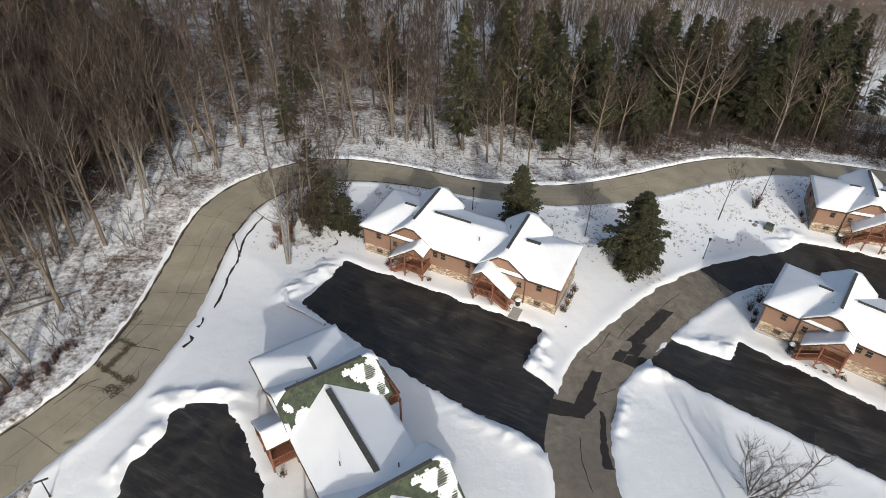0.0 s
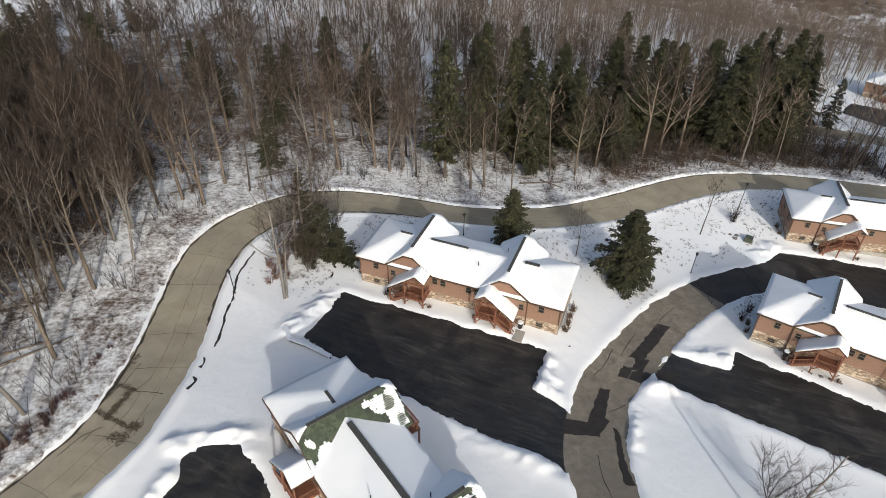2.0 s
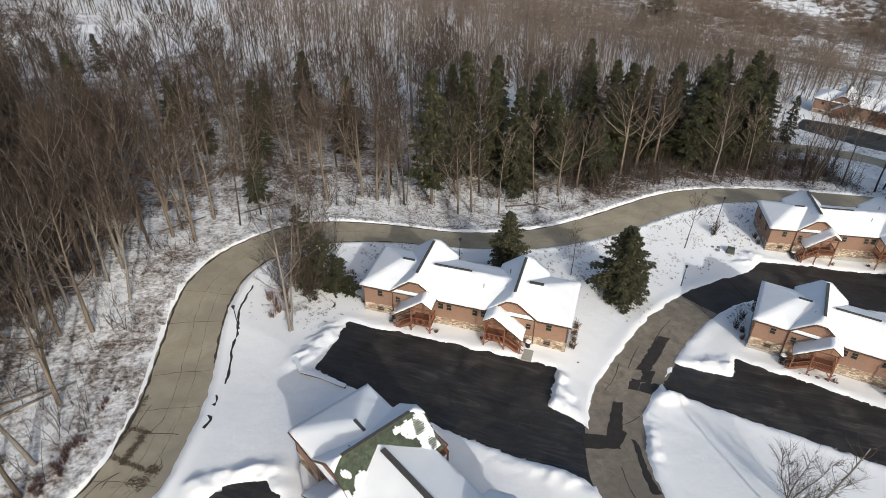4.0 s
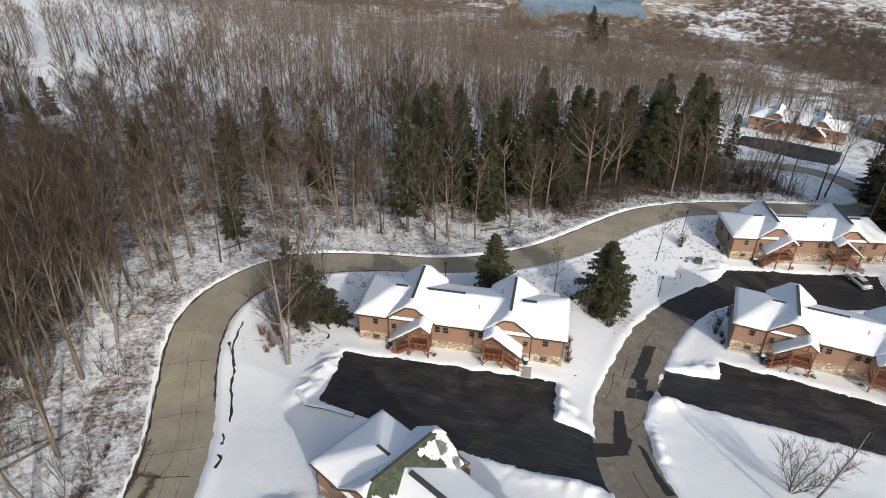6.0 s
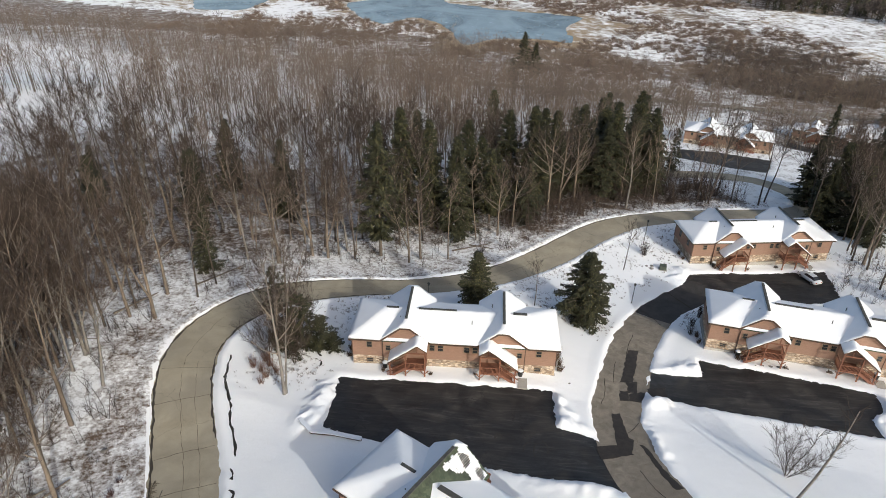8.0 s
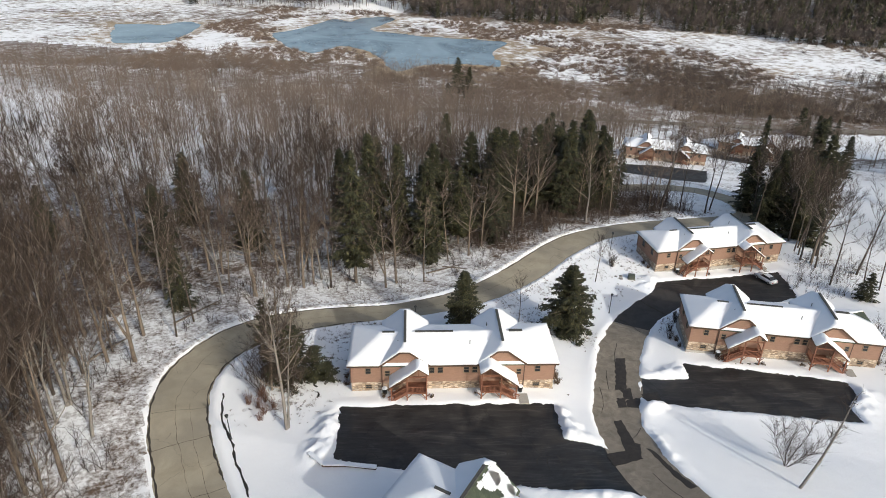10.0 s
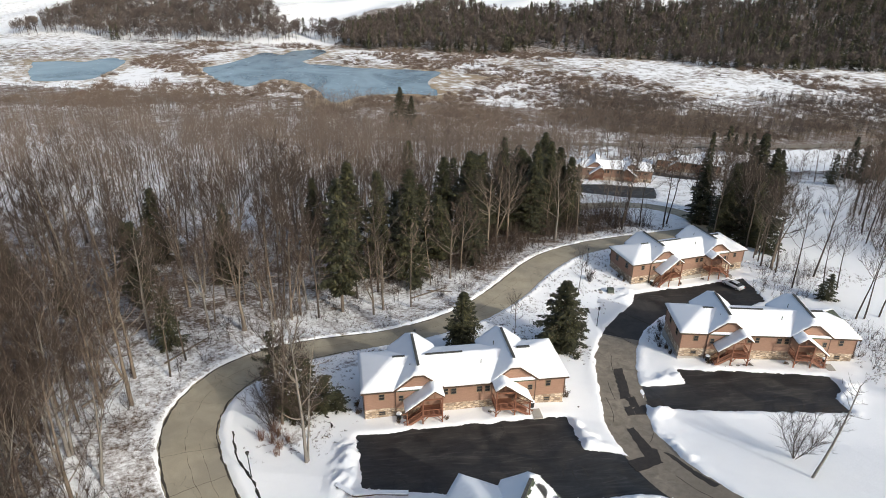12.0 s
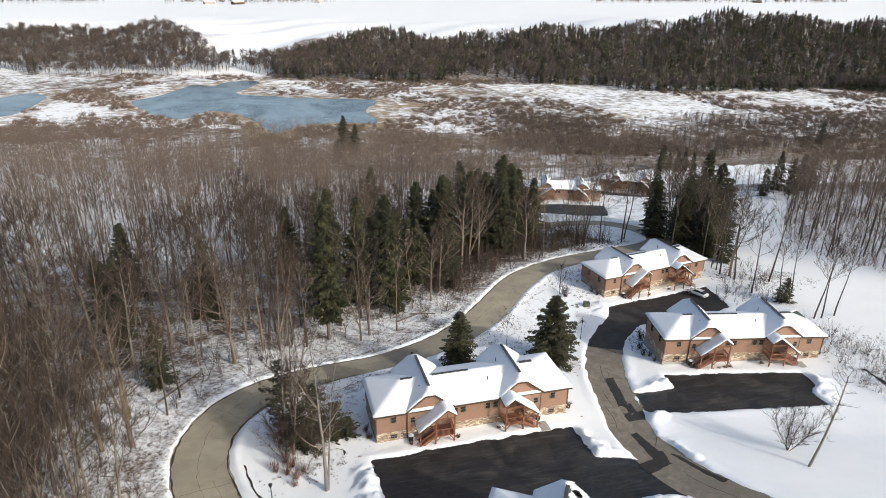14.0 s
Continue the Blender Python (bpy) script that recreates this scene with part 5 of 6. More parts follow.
def evergreen(x, y, h, w, label, k):
    wood, bough, green = models[k]
    if k in conifer_roots:
        r = copy_thing(conifer_roots[k], Matrix())
    else:
        r = conifer_roots[k] = tree_thing("conifer", wood, green, BARK, NEEDLE, bough)
    s = w / SHAPES[k][1] * 1.12
    r.matrix_world = Matrix.LocRotScale((x, y, zland(x, y)), Euler((0, 0, x * 1.7)), (s, s, h / SHAPES[k][0]))
    taken.append((x, y))
    return tagged(r, label, "tree", "evergreens")


for i, (x, y, h, w) in enumerate(SINGLE):
    if h < 17:
        evergreen(x, y, h, w, "dark green evergreen standing alone on snow" if y < 80 else "dark evergreen among bare trees", 5 if i < 2 else 0 if i < 7 else 1)
    else:
        evergreen(x, y, h, w * 1.12, "tall dark evergreen at the edge of bare woods", 2 + i % 3)


def grove(cx, cy, rx, ry, n, gap):
    out = []
    for _ in range(n * 12):
        if len(out) >= n:
            break
        a, q = rng.random() * 6.283, rng.random() ** 0.5
        x, y = cx + math.cos(a) * rx * q, cy + math.sin(a) * ry * q
        if free(x, y, gap):
            out.append((x, y))
            taken.append((x, y))
    return out


for cx, cy, rx, ry, n, lo, hi in ((22, 124, 12, 7, 3, 12, 18), (54, 127, 10, 7, 5, 14, 20), (72, 126, 8, 6, 5, 15, 21), (-68, 122, 12, 12, 8, 12, 20), (-57, 103, 7, 7, 5, 9, 15), (-86, 143, 12, 10, 6, 12, 18), (106, 92, 6, 5, 2, 16, 22), (119, 104, 6, 6, 3, 15, 22),
                                  (-75, 108, 16, 14, 5, 10, 18), (-88, 178, 18, 10, 9, 7, 12), (186, 132, 6, 8, 2, 12, 16), (-35, 140, 20, 14, 4, 10, 18), (270, 190, 16, 10, 4, 9, 14), (240, 120, 14, 10, 3, 12, 18)):
    for x, y in grove(cx, cy, rx, ry, n, 3.6):
        h = lo + (hi - lo) * rng.random()
        evergreen(x, y, h, h * (0.2 + 0.08 * rng.random()), "tall dark hemlock standing in the bare woods", int(rng.integers(2, 5)) if h > 11 else 1)

evergreen_count = len(taken)

# bare trees that can be told apart by the road: x, y, height, kind
near_models = [bare_tree(i, 18.0, (17, 11, 12, 11)[i % 4], 6, 4, 0.36 + 0.04 * (i % 4), 0.75 + 0.1 * (i % 3), 0.25 + 0.03 * (i % 3), (0, 0.3, 0.4, 0.5)[i % 4]) for i in range(8)]
near_models += [bare_tree(20 + i, 18.0, 15, 5, 3, 0.5 + 0.04 * i, 0.55, 0.18 + 0.012 * i, sprigs=11) for i in range(4)]
near_roots = []


def bare(x, y, h, label, k=None, mat_=None, turn=None):
    k = int(rng.integers(0, 12)) if k is None else k
    made = [r for r in near_roots if r["model"] == k]
    if made:
        r = copy_thing(made[0], Matrix())
    else:
        r = tree_thing("bare_tree", near_models[k][0], near_models[k][1], DARK_BARK if k > 7 else PALE if k % 3 == 0 else BARK, TWIG, near_models[k][2])
        r["model"] = k
        near_roots.append(r)
    s = h / 18.0
    r.matrix_world = Matrix.LocRotScale((x, y, zland(x, y)), Euler((0, 0, rng.random() * 6 if turn is None else turn)), (s, s, s))
    tagged(r, label, "tree", "bare trees")
    taken.append((x, y))
    return r


for x, y, h in ((-36.4, 89.7, 20), (-7, 105.7, 19), (-16, 103.8, 20), (-48.7, 95.4, 22), (-45.4, 55.2, 18), (-47.5, 99.4, 21), (-30.2, 95, 16), (-34.6, 97.4, 19), (-46.3, 84.2, 20),
                (-19.5, 79.5, 19), (-20.5, 76, 12), (-18.2, 80.5, 17), (86, 65, 20), (94.5, 65.2, 22), (81.4, 50.3, 17), (82.6, 49.4, 16), (85.8, 48.2, 16), (91.9, 59, 15), (92.3, 116.2, 22), (101.3, 109.2, 23), (96, 113, 21), (88.5, 112.8, 22), (105, 111, 20), (90, 71, 19), (96, 75, 21), (88, 60, 14),
                (44.8, 86, 10.5), (21.4, 77.8, 9), (97, 80, 18), (93, 77, 16), (99.5, 84, 19), (104, 88, 20), (108, 91, 21), (112, 93, 19), (115, 96, 22), (110, 99, 20), (121, 104, 21), (104, 97, 19), (126, 107, 18), (98, 92, 20), (131, 111, 20)):
    bare(x, y, h, "tall leafless tree with pale bark near the road" if x < 10 else "thin leafless tree rising from snow", int(rng.integers(8, 12)) if x > 60 or h < 12 else None)
evergreen_spots = np.array(list(taken[:evergreen_count]))


def beside_evergreen(x, y, gap=4.2):
    return bool((np.hypot(evergreen_spots[:, 0] - x, evergreen_spots[:, 1] - y) < gap).any())


count = 0
for _ in range(6000):
    if count >= 250:
        break
    x, y = rng.uniform(-95, 100), rng.uniform(30, 165)
    if not bool(inside(np.array([x]), np.array([y]), WOODS)[0]) or run_of(x, y) > 160:
        continue
    if near_line(np.array([x]), np.array([y]), MAIN_ROAD)[0] < 7.5 or not free(x, y, 2.6) or beside_evergreen(x, y) or (x > 70 and y > 108 and rng.random() < 0.6):
        continue
    bare(x, y, rng.uniform(17, 25) if x < -30 else rng.uniform(14, 22), "tall leafless tree in snowy woods")
    count += 1

stand = np.random.default_rng(73)
for ax, ay, bx, by, wide, n in ((88, 72, 102, 84, 3.0, 3), (102, 86, 132, 108, 4.0, 10)):
    for i in range(n):
        u, v = stand.random(), stand.normal() * wide * 0.5
        ln = math.hypot(bx - ax, by - ay)
        x, y = ax + (bx - ax) * u - (by - ay) / ln * v, ay + (by - ay) * u + (bx - ax) / ln * v
        bare(x, y, stand.uniform(11, 21), "thin leafless tree beside a snowy meadow", int(stand.choice([1, 2, 5, 8, 9, 10, 11])))
for x, y, h in ((-53.5, 72.4, 23), (-50.3, 81.9, 22), (-55.5, 64.5, 23), (-51.2, 66.8, 21), (-58.5, 69, 22), (-57.0, 59.5, 22), (-52.6, 58.2, 20), (-48, 83.6, 21), (-44.4, 81.4, 18), (-48.8, 94.2, 22), (-46, 78.1, 17), (-49.6, 72.8, 21)):
    bare(x, y, h, "tall pale leafless tree with heavy limbs", int(stand.choice([0, 3, 6, 2])))
count = 0
for _ in range(2000):
    if count >= 48:
        break
    x, y = rng.uniform(-84, -47), rng.uniform(66, 118)
    if bool(inside(np.array([x]), np.array([y]), WOODS)[0]) and free(x, y, 2.0):
        bare(x, y, rng.uniform(12, 22), "leafless tree in a dense stand of woods")
        count += 1

# the woods beyond, tree upon tree
mid_models = [bare_tree(60 + i, 17.0, 11, 3, 2, 0.42, 0.75, 0.16, 0, 0.02, 2, 1, 3, 9, 0.5, True) for i in range(5)]
far_models = [bare_tree(80 + i, 16.0, 9, 2, 1, 0.42, 0.75, 0.17, 0, 0.034, 1, 1, 3, 8, 0.5, True) for i in range(4)]


def scatter(n, box_, ok, seed, lo, hi):
    g = np.random.default_rng(seed)
    x, y = g.uniform(box_[0], box_[1], n), g.uniform(box_[2], box_[3], n)
    keep = ok(x, y)
    x, y = x[keep], y[keep]
    return np.stack([x, y, land(x, y), g.uniform(lo, hi, len(x)), g.uniform(0, 6.28, len(x))], 1)


def stuff_woods(name, models_, spots, label, crown=TWIG_FAR_LIT, wood=BARK):
    groups = np.arange(len(spots)) % len(models_)
    for part_, mm, idx in (("trunks", wood, 0), ("crowns", crown, 1)):
        got = [stamp(m[1] if idx else join(m[0], m[2]), spots[groups == i]) for i, m in enumerate(models_) if (groups == i).any()]
        v, f = join(*got)
        me = fast_mesh(name + "_" + part_, v, f, mm)
        if idx == 0:
            root = new(name, me)
            tagged(root, label, "woods", kind="stuff")
        else:
            ob = new("crowns", me)
            ob.parent = root


RIGHT_WOODS = [(123, 47), (132, 70), (143, 81), (181, 97), (213, 107), (262, 132), (330, 150), (360, 60), (250, -20), (128, 10)]


def in_woods(x, y):
    opening = inside(x, y, [(-116, 160), (-62, 168), (-54, 240), (-108, 218)]) & (np.random.default_rng(16).random(x.shape) < 0.8)
    return inside(x, y, WOODS) & (near_line(x, y, MAIN_ROAD) > 6) & ~opening & ~(near_line(x, y, [(-66, 224), (-80, 206), (-104, 196)]) < 25)


mid = scatter(3300, (-140, 190, 60, 290), lambda x, y: in_woods(x, y) & (((run_of(x, y) > 152) & (run_of(x, y) < 285)) | ((run_of(x, y) < 152) & (np.random.default_rng(5).random(len(x)) < 0.22))) & ((x < 70) | (y > 150) | (np.random.default_rng(6).random(len(x)) < 0.55)) & ~((np.abs(x - 143) < 32) & (np.abs(y - 156) < 28)), 21, 0.75, 1.2)
mid = mid[[not beside_evergreen(q[0], q[1], 4.0) for q in mid]]
# crowns take the paler twig colour that stands for brighter light
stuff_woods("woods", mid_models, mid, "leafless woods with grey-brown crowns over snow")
far_ok = lambda x, y: ((inside(x, y, WOODS) & (run_of(x, y) > 280)) | ((run_of(x, y) > 255) & (run_of(x, y) < 420) & (x > 100) & ~inside(x, y, FAR_FIELD) & ~inside(x, y, MEADOW))) & (near_line(x, y, FAR_ROAD) > np.where(x > 170, 13, 7)) & ~((np.abs(x - 150) < 26) & (np.abs(y - 158) < 26)) & (run_of(x, y) < 450)
far = scatter(11500, (-330, 420, 60, 590), far_ok, 22, 0.65, 1.1)
far = far[(far[:, 0] < 100) | (np.random.default_rng(14).random(len(far)) < 0.8)]
right = scatter(2900, (104, 330, 0, 152), lambda x, y: (inside(x, y, RIGHT_WOODS) & ~inside(x, y, FAR_FIELD)) | (inside(x, y, [(104, 90), (124, 98), (150, 112), (184, 131), (200, 152), (150, 134), (114, 112)]) & (np.random.default_rng(7).random(len(x)) < 0.6)), 23, 0.6, 1.2)
stuff_woods("right_woods", mid_models, right[np.argsort(np.hypot(right[:, 0] - 90, right[:, 1] - 40))][:1500:4] * np.array([1, 1, 1, 1.25, 1]), "leafless woods beside a snowy meadow", ALDER, DARK_BARK)
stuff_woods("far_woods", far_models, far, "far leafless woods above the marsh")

# the hill beyond the marsh
def far_crown(seed, height, wide, n, thick, low, drop):
    """A tree seen from far: a trunk and a head of stout points."""
    g = np.random.default_rng(seed)
    tw = []
    for _ in range(n):
        if drop < 0:
            u = low + (1 - low) * g.random() ** 1.1
            r = wide * (1.05 - u) ** 0.6 * (0.3 + 0.7 * g.random())
            w = g.random() * 6.283
            p = np.array([math.cos(w) * r * 0.2, math.sin(w) * r * 0.2, height * u + 0.4])
            q = np.array([math.cos(w) * r, math.sin(w) * r, height * u - 0.05 * height])
        else:
            d = g.normal(size=3)
            d /= np.linalg.norm(d)
            c = np.array([0, 0, height * (low + (1 - low) * 0.5)])
            e = d * np.array([wide, wide, height * (1 - low) * 0.5]) * g.random() ** 0.4
            p = c + e * 0.55
            q = p + (d * 0.9 + g.normal(size=3) * 0.5 + np.array([0, 0, 0.3])) * (0.8 + 0.8 * g.random())
        tw.append((p, q, thick * (0.6 + 0.6 * g.random())))
    stem = tubes([(np.array([0, 0, -0.5]), np.array([0, 0, height * 0.9]), 0.2, 0.05)], 4)
    return stem, blades(tw), stem


hill_bare = [far_crown(90 + i, 13.5 + i % 2, 4.9, 95, 0.3, 0.3, 1.2) for i in range(4)]
hill_fir = [far_crown(95 + i, 14.0, 4.0, 90, 0.6, 0.06, -0.6) for i in range(3)]


def scatter_run(n, r0, r1, s0, s1, seed, lo, hi):
    """Spots strewn over a belt given along and across the valley's axis."""
    g = np.random.default_rng(seed)
    r, q = g.uniform(r0, r1, n), g.uniform(s0, s1, n)
    x = START.x + AXIS.x * r + AXIS.y * q
    y = START.y + AXIS.y * r - AXIS.x * q
    return np.stack([x, y, land(x, y), g.uniform(lo, hi, n), g.uniform(0, 6.28, n)], 1)


def hill_ok(x, y):
    r = run_of(x, y)
    side = (x - START.x) * AXIS.y - (y - START.y) * AXIS.x
    base = 706 - 42 * np.clip((side - 40) / 160, 0, 1) + 14 * np.sin(side * 0.021) + 10 * np.sin(side * 0.05)
    gap = np.abs(side + 232) < (r - 750) * 0.8
    thin = (side < -190) & (np.random.default_rng(12).random(x.shape) < np.interp(r, [690, 730, 780], [0.5, 0.2, 0.0]))
    return (r > base) & (r < 905) & ~gap & ~thin

hill = scatter_run(11500, 650, 910, -560, 900, 31, 0.8, 1.4)
hill = hill[hill_ok(hill[:, 0], hill[:, 1])]
hill_side = (hill[:, 0] - START.x) * AXIS.y - (hill[:, 1] - START.y) * AXIS.x
# fir share rises to the right: added firs darken the slope like cloud shadow
is_fir = (np.random.default_rng(8).random(len(hill)) < np.where(hill_side > -190, 0.27 + 0.2 * np.clip((hill_side - 150) / 250, 0, 1), 0.03))
stuff_woods("hill_woods", hill_bare, hill[~is_fir], "distant leafless woods on a hill", HILL)
firs = hill[is_fir]
v, f = join(*[stamp(m[1], firs[i::3]) for i, m in enumerate(hill_fir)])
tagged(new("hill_evergreens", fast_mesh("hill_evergreens", v, f, NEEDLE)), "distant dark evergreens on the hill, extra ones rightward standing for cloud shade", "woods", kind="stuff")

# saplings and brush at the foot of the woods
def sapling(seed, height, stems=3, twigs=9):
    g = np.random.default_rng(seed)
    segs, tw = [], []
    for _ in range(stems):
        d = np.array([g.normal() * 0.22, g.normal() * 0.22, 1.0])
        b = bent(g, np.array([g.normal() * 0.15, g.normal() * 0.15, -0.1]), d / np.linalg.norm(d), height * (0.6 + 0.4 * g.random()), 0.03, 0.01, 3, 0.08, 0.02)
        segs += b
        for _ in range(twigs):
            s_ = b[g.integers(0, 3)]
            q = s_[0] + (s_[1] - s_[0]) * g.random()
            dd = unit(g, 0.5)
            tw.append((q, q + dd * height * (0.12 + 0.2 * g.random()), 0.014))
    return join(tubes(segs, 3), spikes(tw))


brush_models = [sapling(200 + i, 3.2 + 0.5 * i, 3, 10) for i in range(4)]


def edge_ok(x, y):
    d = near_line(x, y, MAIN_ROAD)
    w = to_poly(x, y, WOODS)
    return (w < 2.0) & (d > 5.0) & (run_of(x, y) < 190)


def brush(name, spots, label, material=TWIG):
    g = np.arange(len(spots)) % len(brush_models)
    v, f = join(*[stamp(m, spots[g == i]) for i, m in enumerate(brush_models)])
    tagged(new(name, fast_mesh(name, v, f, material)), label, "brush", kind="stuff")


brush("underbrush", scatter(3400, (-80, 105, 25, 150), edge_ok, 41, 0.35, 1.5), "leafless saplings and brush in the snowy woods")
brush("thicket", scatter(900, (-84, -44, 64, 118), lambda x, y: np.hypot((x + 66) / 20, (y - 92) / 27) < 1, 47, 0.7, 2.2), "dense leafless saplings between tall bare trees")
brush("bank_brush", scatter(700, (30, 104, 102, 134), lambda x, y: inside(x, y, SHADY_BANK) & (near_line(x, y, MAIN_ROAD) > 5), 45, 0.7, 2.2), "dense leafless saplings on a leaf-strewn bank")
brush("meadow_brush", scatter(2400, (104, 215, 44, 130), lambda x, y: inside(x, y, RIGHT_WOODS) | (near_line(x, y, [(100, 90), (122, 104), (150, 120)]) < 7), 48, 0.5, 1.5)[:1200], "leafless brush at the edge of a snowy meadow", ALDER)
creek = scatter(1500, (55, 110, 15, 75), lambda x, y: (near_line(x, y, [(58, 22), (62, 32), (68, 38), (72, 48)]) < 5) | (near_line(x, y, [(84, 66), (94, 70), (100, 78), (106, 86)]) < 6), 44, 0.4, 1.0)
brush("creek_brush", creek[:1100], "leafless brush along a snowy creek")
marsh_models = [(None, blades([(np.array([g.normal() * 0.7, g.normal() * 0.7, 0.0]), np.array([g.normal() * 1.5, g.normal() * 1.5, 1.0 + 1.8 * g.random()]), 0.11) for _ in range(24)]), None) for g in (np.random.default_rng(400 + i) for i in range(4))]
marsh = scatter_run(21000, 395, 712, -340, 640, 42, 0.6, 1.6)
thick = wave(marsh[:, 0], marsh[:, 1], 0.017, 8) + 0.5 * wave(marsh[:, 0], marsh[:, 1], 0.06, 3) > 0.0 - 0.3 * np.clip(((marsh[:, 0] - START.x) * AXIS.y - (marsh[:, 1] - START.y) * AXIS.x - 120) / 160, 0, 1) * (run_of(marsh[:, 0], marsh[:, 1]) < 570) + 0.1 * (run_of(marsh[:, 0], marsh[:, 1]) > 590)
wet = np.minimum(to_poly(marsh[:, 0], marsh[:, 1], POND), to_poly(marsh[:, 0], marsh[:, 1], POND_SMALL)) > 4
marsh = marsh[thick & wet]
v, f = join(*[stamp(m[1], marsh[i::4]) for i, m in enumerate(marsh_models)])
tagged(new("marsh_brush", fast_mesh("marsh_brush", v, f, ALDER)), "brown alder brush in the snowy marsh", "brush", kind="stuff")
belt = scatter_run(6800, 385, 520, 40, 640, 43, 0.35, 0.8)
belt = belt[(wave(belt[:, 0], belt[:, 1], 0.02, 4) > -0.25) & (to_poly(belt[:, 0], belt[:, 1], POND) > 8) & ~inside(belt[:, 0], belt[:, 1], FAR_FIELD) & (near_line(belt[:, 0], belt[:, 1], FAR_ROAD) > 14)]
stuff_woods("marsh_trees", [far_crown(110 + i, 15.0, 2.8, 40, 0.14, 0.3, 1.6) for i in range(3)], belt, "thin leafless trees at the marsh edge", HILL)

tuft_models = [(None, blades([(np.array([g.normal() * 0.16, g.normal() * 0.16, 0.0]), np.array([g.normal() * 0.4, g.normal() * 0.4, 0.15 + 0.5 * g.random()]), 0.028) for _ in range(11)]), None) for g in (np.random.default_rng(500 + i) for i in range(4))]


def tuft_ok(x, y):
    best = np.zeros(x.shape)
    for (ax, ay), (bx, by), rad, much in STUBBLE:
        best = np.maximum(best, np.clip(1.2 - near_line(x, y, [(ax, ay), (bx, by)]) / rad, 0, 1) * (rad < 8.5) + np.clip(1.1 - near_line(x, y, [(ax, ay), (bx, by)]) / rad, 0, 0.55) * (rad >= 8.5))
    bank = np.exp(-((near_line(x, y, MAIN_ROAD) - 6.5) / 2.2) ** 2) * 0.75 * (to_poly(x, y, WOODS) < 6)
    busy = (near_line(x, y, MAIN_ROAD) < ROAD_W + 0.5) | (near_line(x, y, ACCESS) < LANE_W + 0.6) | (lot_gap(x, y) < 0.7)
    for hx, hy, a in ((-10.87, 70.85, -25.3), (40.8, 59.35, -36.9), (59.5, 85.0, -16.8)):
        c_, s_ = math.cos(radians(a)), math.sin(radians(a))
        u, v_ = (x - hx) * c_ + (y - hy) * s_, (y - hy) * c_ - (x - hx) * s_
        busy |= (u > -0.5) & (u < LONG + 0.5) & (v_ > -3) & (v_ < DEEP + 1.5)
    return (np.maximum(best, bank) * (0.6 + 0.9 * clods(x, y, 3.0, 31)) > np.random.default_rng(9).random(x.shape)) & ~busy


tufts = scatter(60000, (-56, 106, 26, 116), tuft_ok, 46, 0.3, 0.75)[:4200]
tufts[:, 2] += snow_lift(tufts[:, 0], tufts[:, 1]) - 0.03
v, f = join(*[stamp(m[1], tufts[i::4]) for i, m in enumerate(tuft_models)])
tagged(new("grass_tufts", fast_mesh("grass_tufts", v, f, SHRUB)), "dry brown grass poking through thin snow", "grass", kind="stuff")

# ---- small things ----
def lamp_post(x, y, h, lean=0.0, head="globe"):
    root = new("lamp_post")
    bm = bmesh.new()
    bmesh.ops.create_cone(bm, cap_ends=True, segments=10, radius1=0.07, radius2=0.05, depth=h + 0.3, matrix=pose(0, 0, h / 2 - 0.15))
    part("pole", bm, METAL, root)
    bm = bmesh.new()
    bmesh.ops.create_cone(bm, cap_ends=True, segments=10, radius1=0.14, radius2=0.10, depth=0.3, matrix=pose(0, 0, 0.1))
    part("base", bm, METAL, root)
    bm = bmesh.new()
    if head == "globe":
        bmesh.ops.create_cone(bm, cap_ends=True, segments=10, radius1=0.13, radius2=0.2, depth=0.36, matrix=pose(0, 0, h + 0.12))
        bmesh.ops.create_cone(bm, cap_ends=True, segments=10, radius1=0.25, radius2=0.04, depth=0.2, matrix=pose(0, 0, h + 0.4))
        part("lantern", bm, METAL, root)
    else:
        box(bm, -0.55, 0.55, -0.03, 0.03, h - 0.1, h + 0.1)
        part("crossbar", bm, METAL, root)
    root.matrix_world = pose(x, y, zland(x, y) + 0.1, 0, lean, 30)
    return tagged(root, "thin dark lamp post standing in snow" if head == "globe" else "thin dark post with a crossbar in snow", "lamp post" if head == "globe" else "post", "lamp posts")


for x, y, h, lean in ((39.1, 75.4, 3.6, 2), (4.5, 82.6, 3.8, 0), (-27.6, 67.8, 3.6, -2), (54.6, 93.4, 5.0, 5)):
    lamp_post(x, y, h, lean)
lamp_post(-35, 30.7, 2.6, 3, "bar")


def cabinet(x, y, turn):
    root = new("utility_cabinet")
    bm = bmesh.new()
    box(bm, -0.6, 0.6, -0.5, 0.5, 0.1, 0.85)
    bmesh.ops.bevel(bm, geom=bm.edges[:], offset=0.04, segments=1, affect="EDGES")
    part("body", bm, GREEN, root, "grey-green metal cabinet")
    bm = bmesh.new()
    box(bm, -0.63, 0.63, -0.53, 0.53, 0.85, 0.93)
    part("lid", bm, GREEN, root)
    bm = bmesh.new()
    box(bm, -0.75, 0.75, -0.65, 0.65, -0.2, 0.1)
    part("pad", bm, CONCRETE, root)
    root.matrix_world = pose(x, y, zland(x, y) + 0.16, 0, 0, turn)
    return tagged(root, "grey-green utility cabinet on a concrete pad in snow", "utility cabinet")


cabinet(52.6, 84.4, -35)


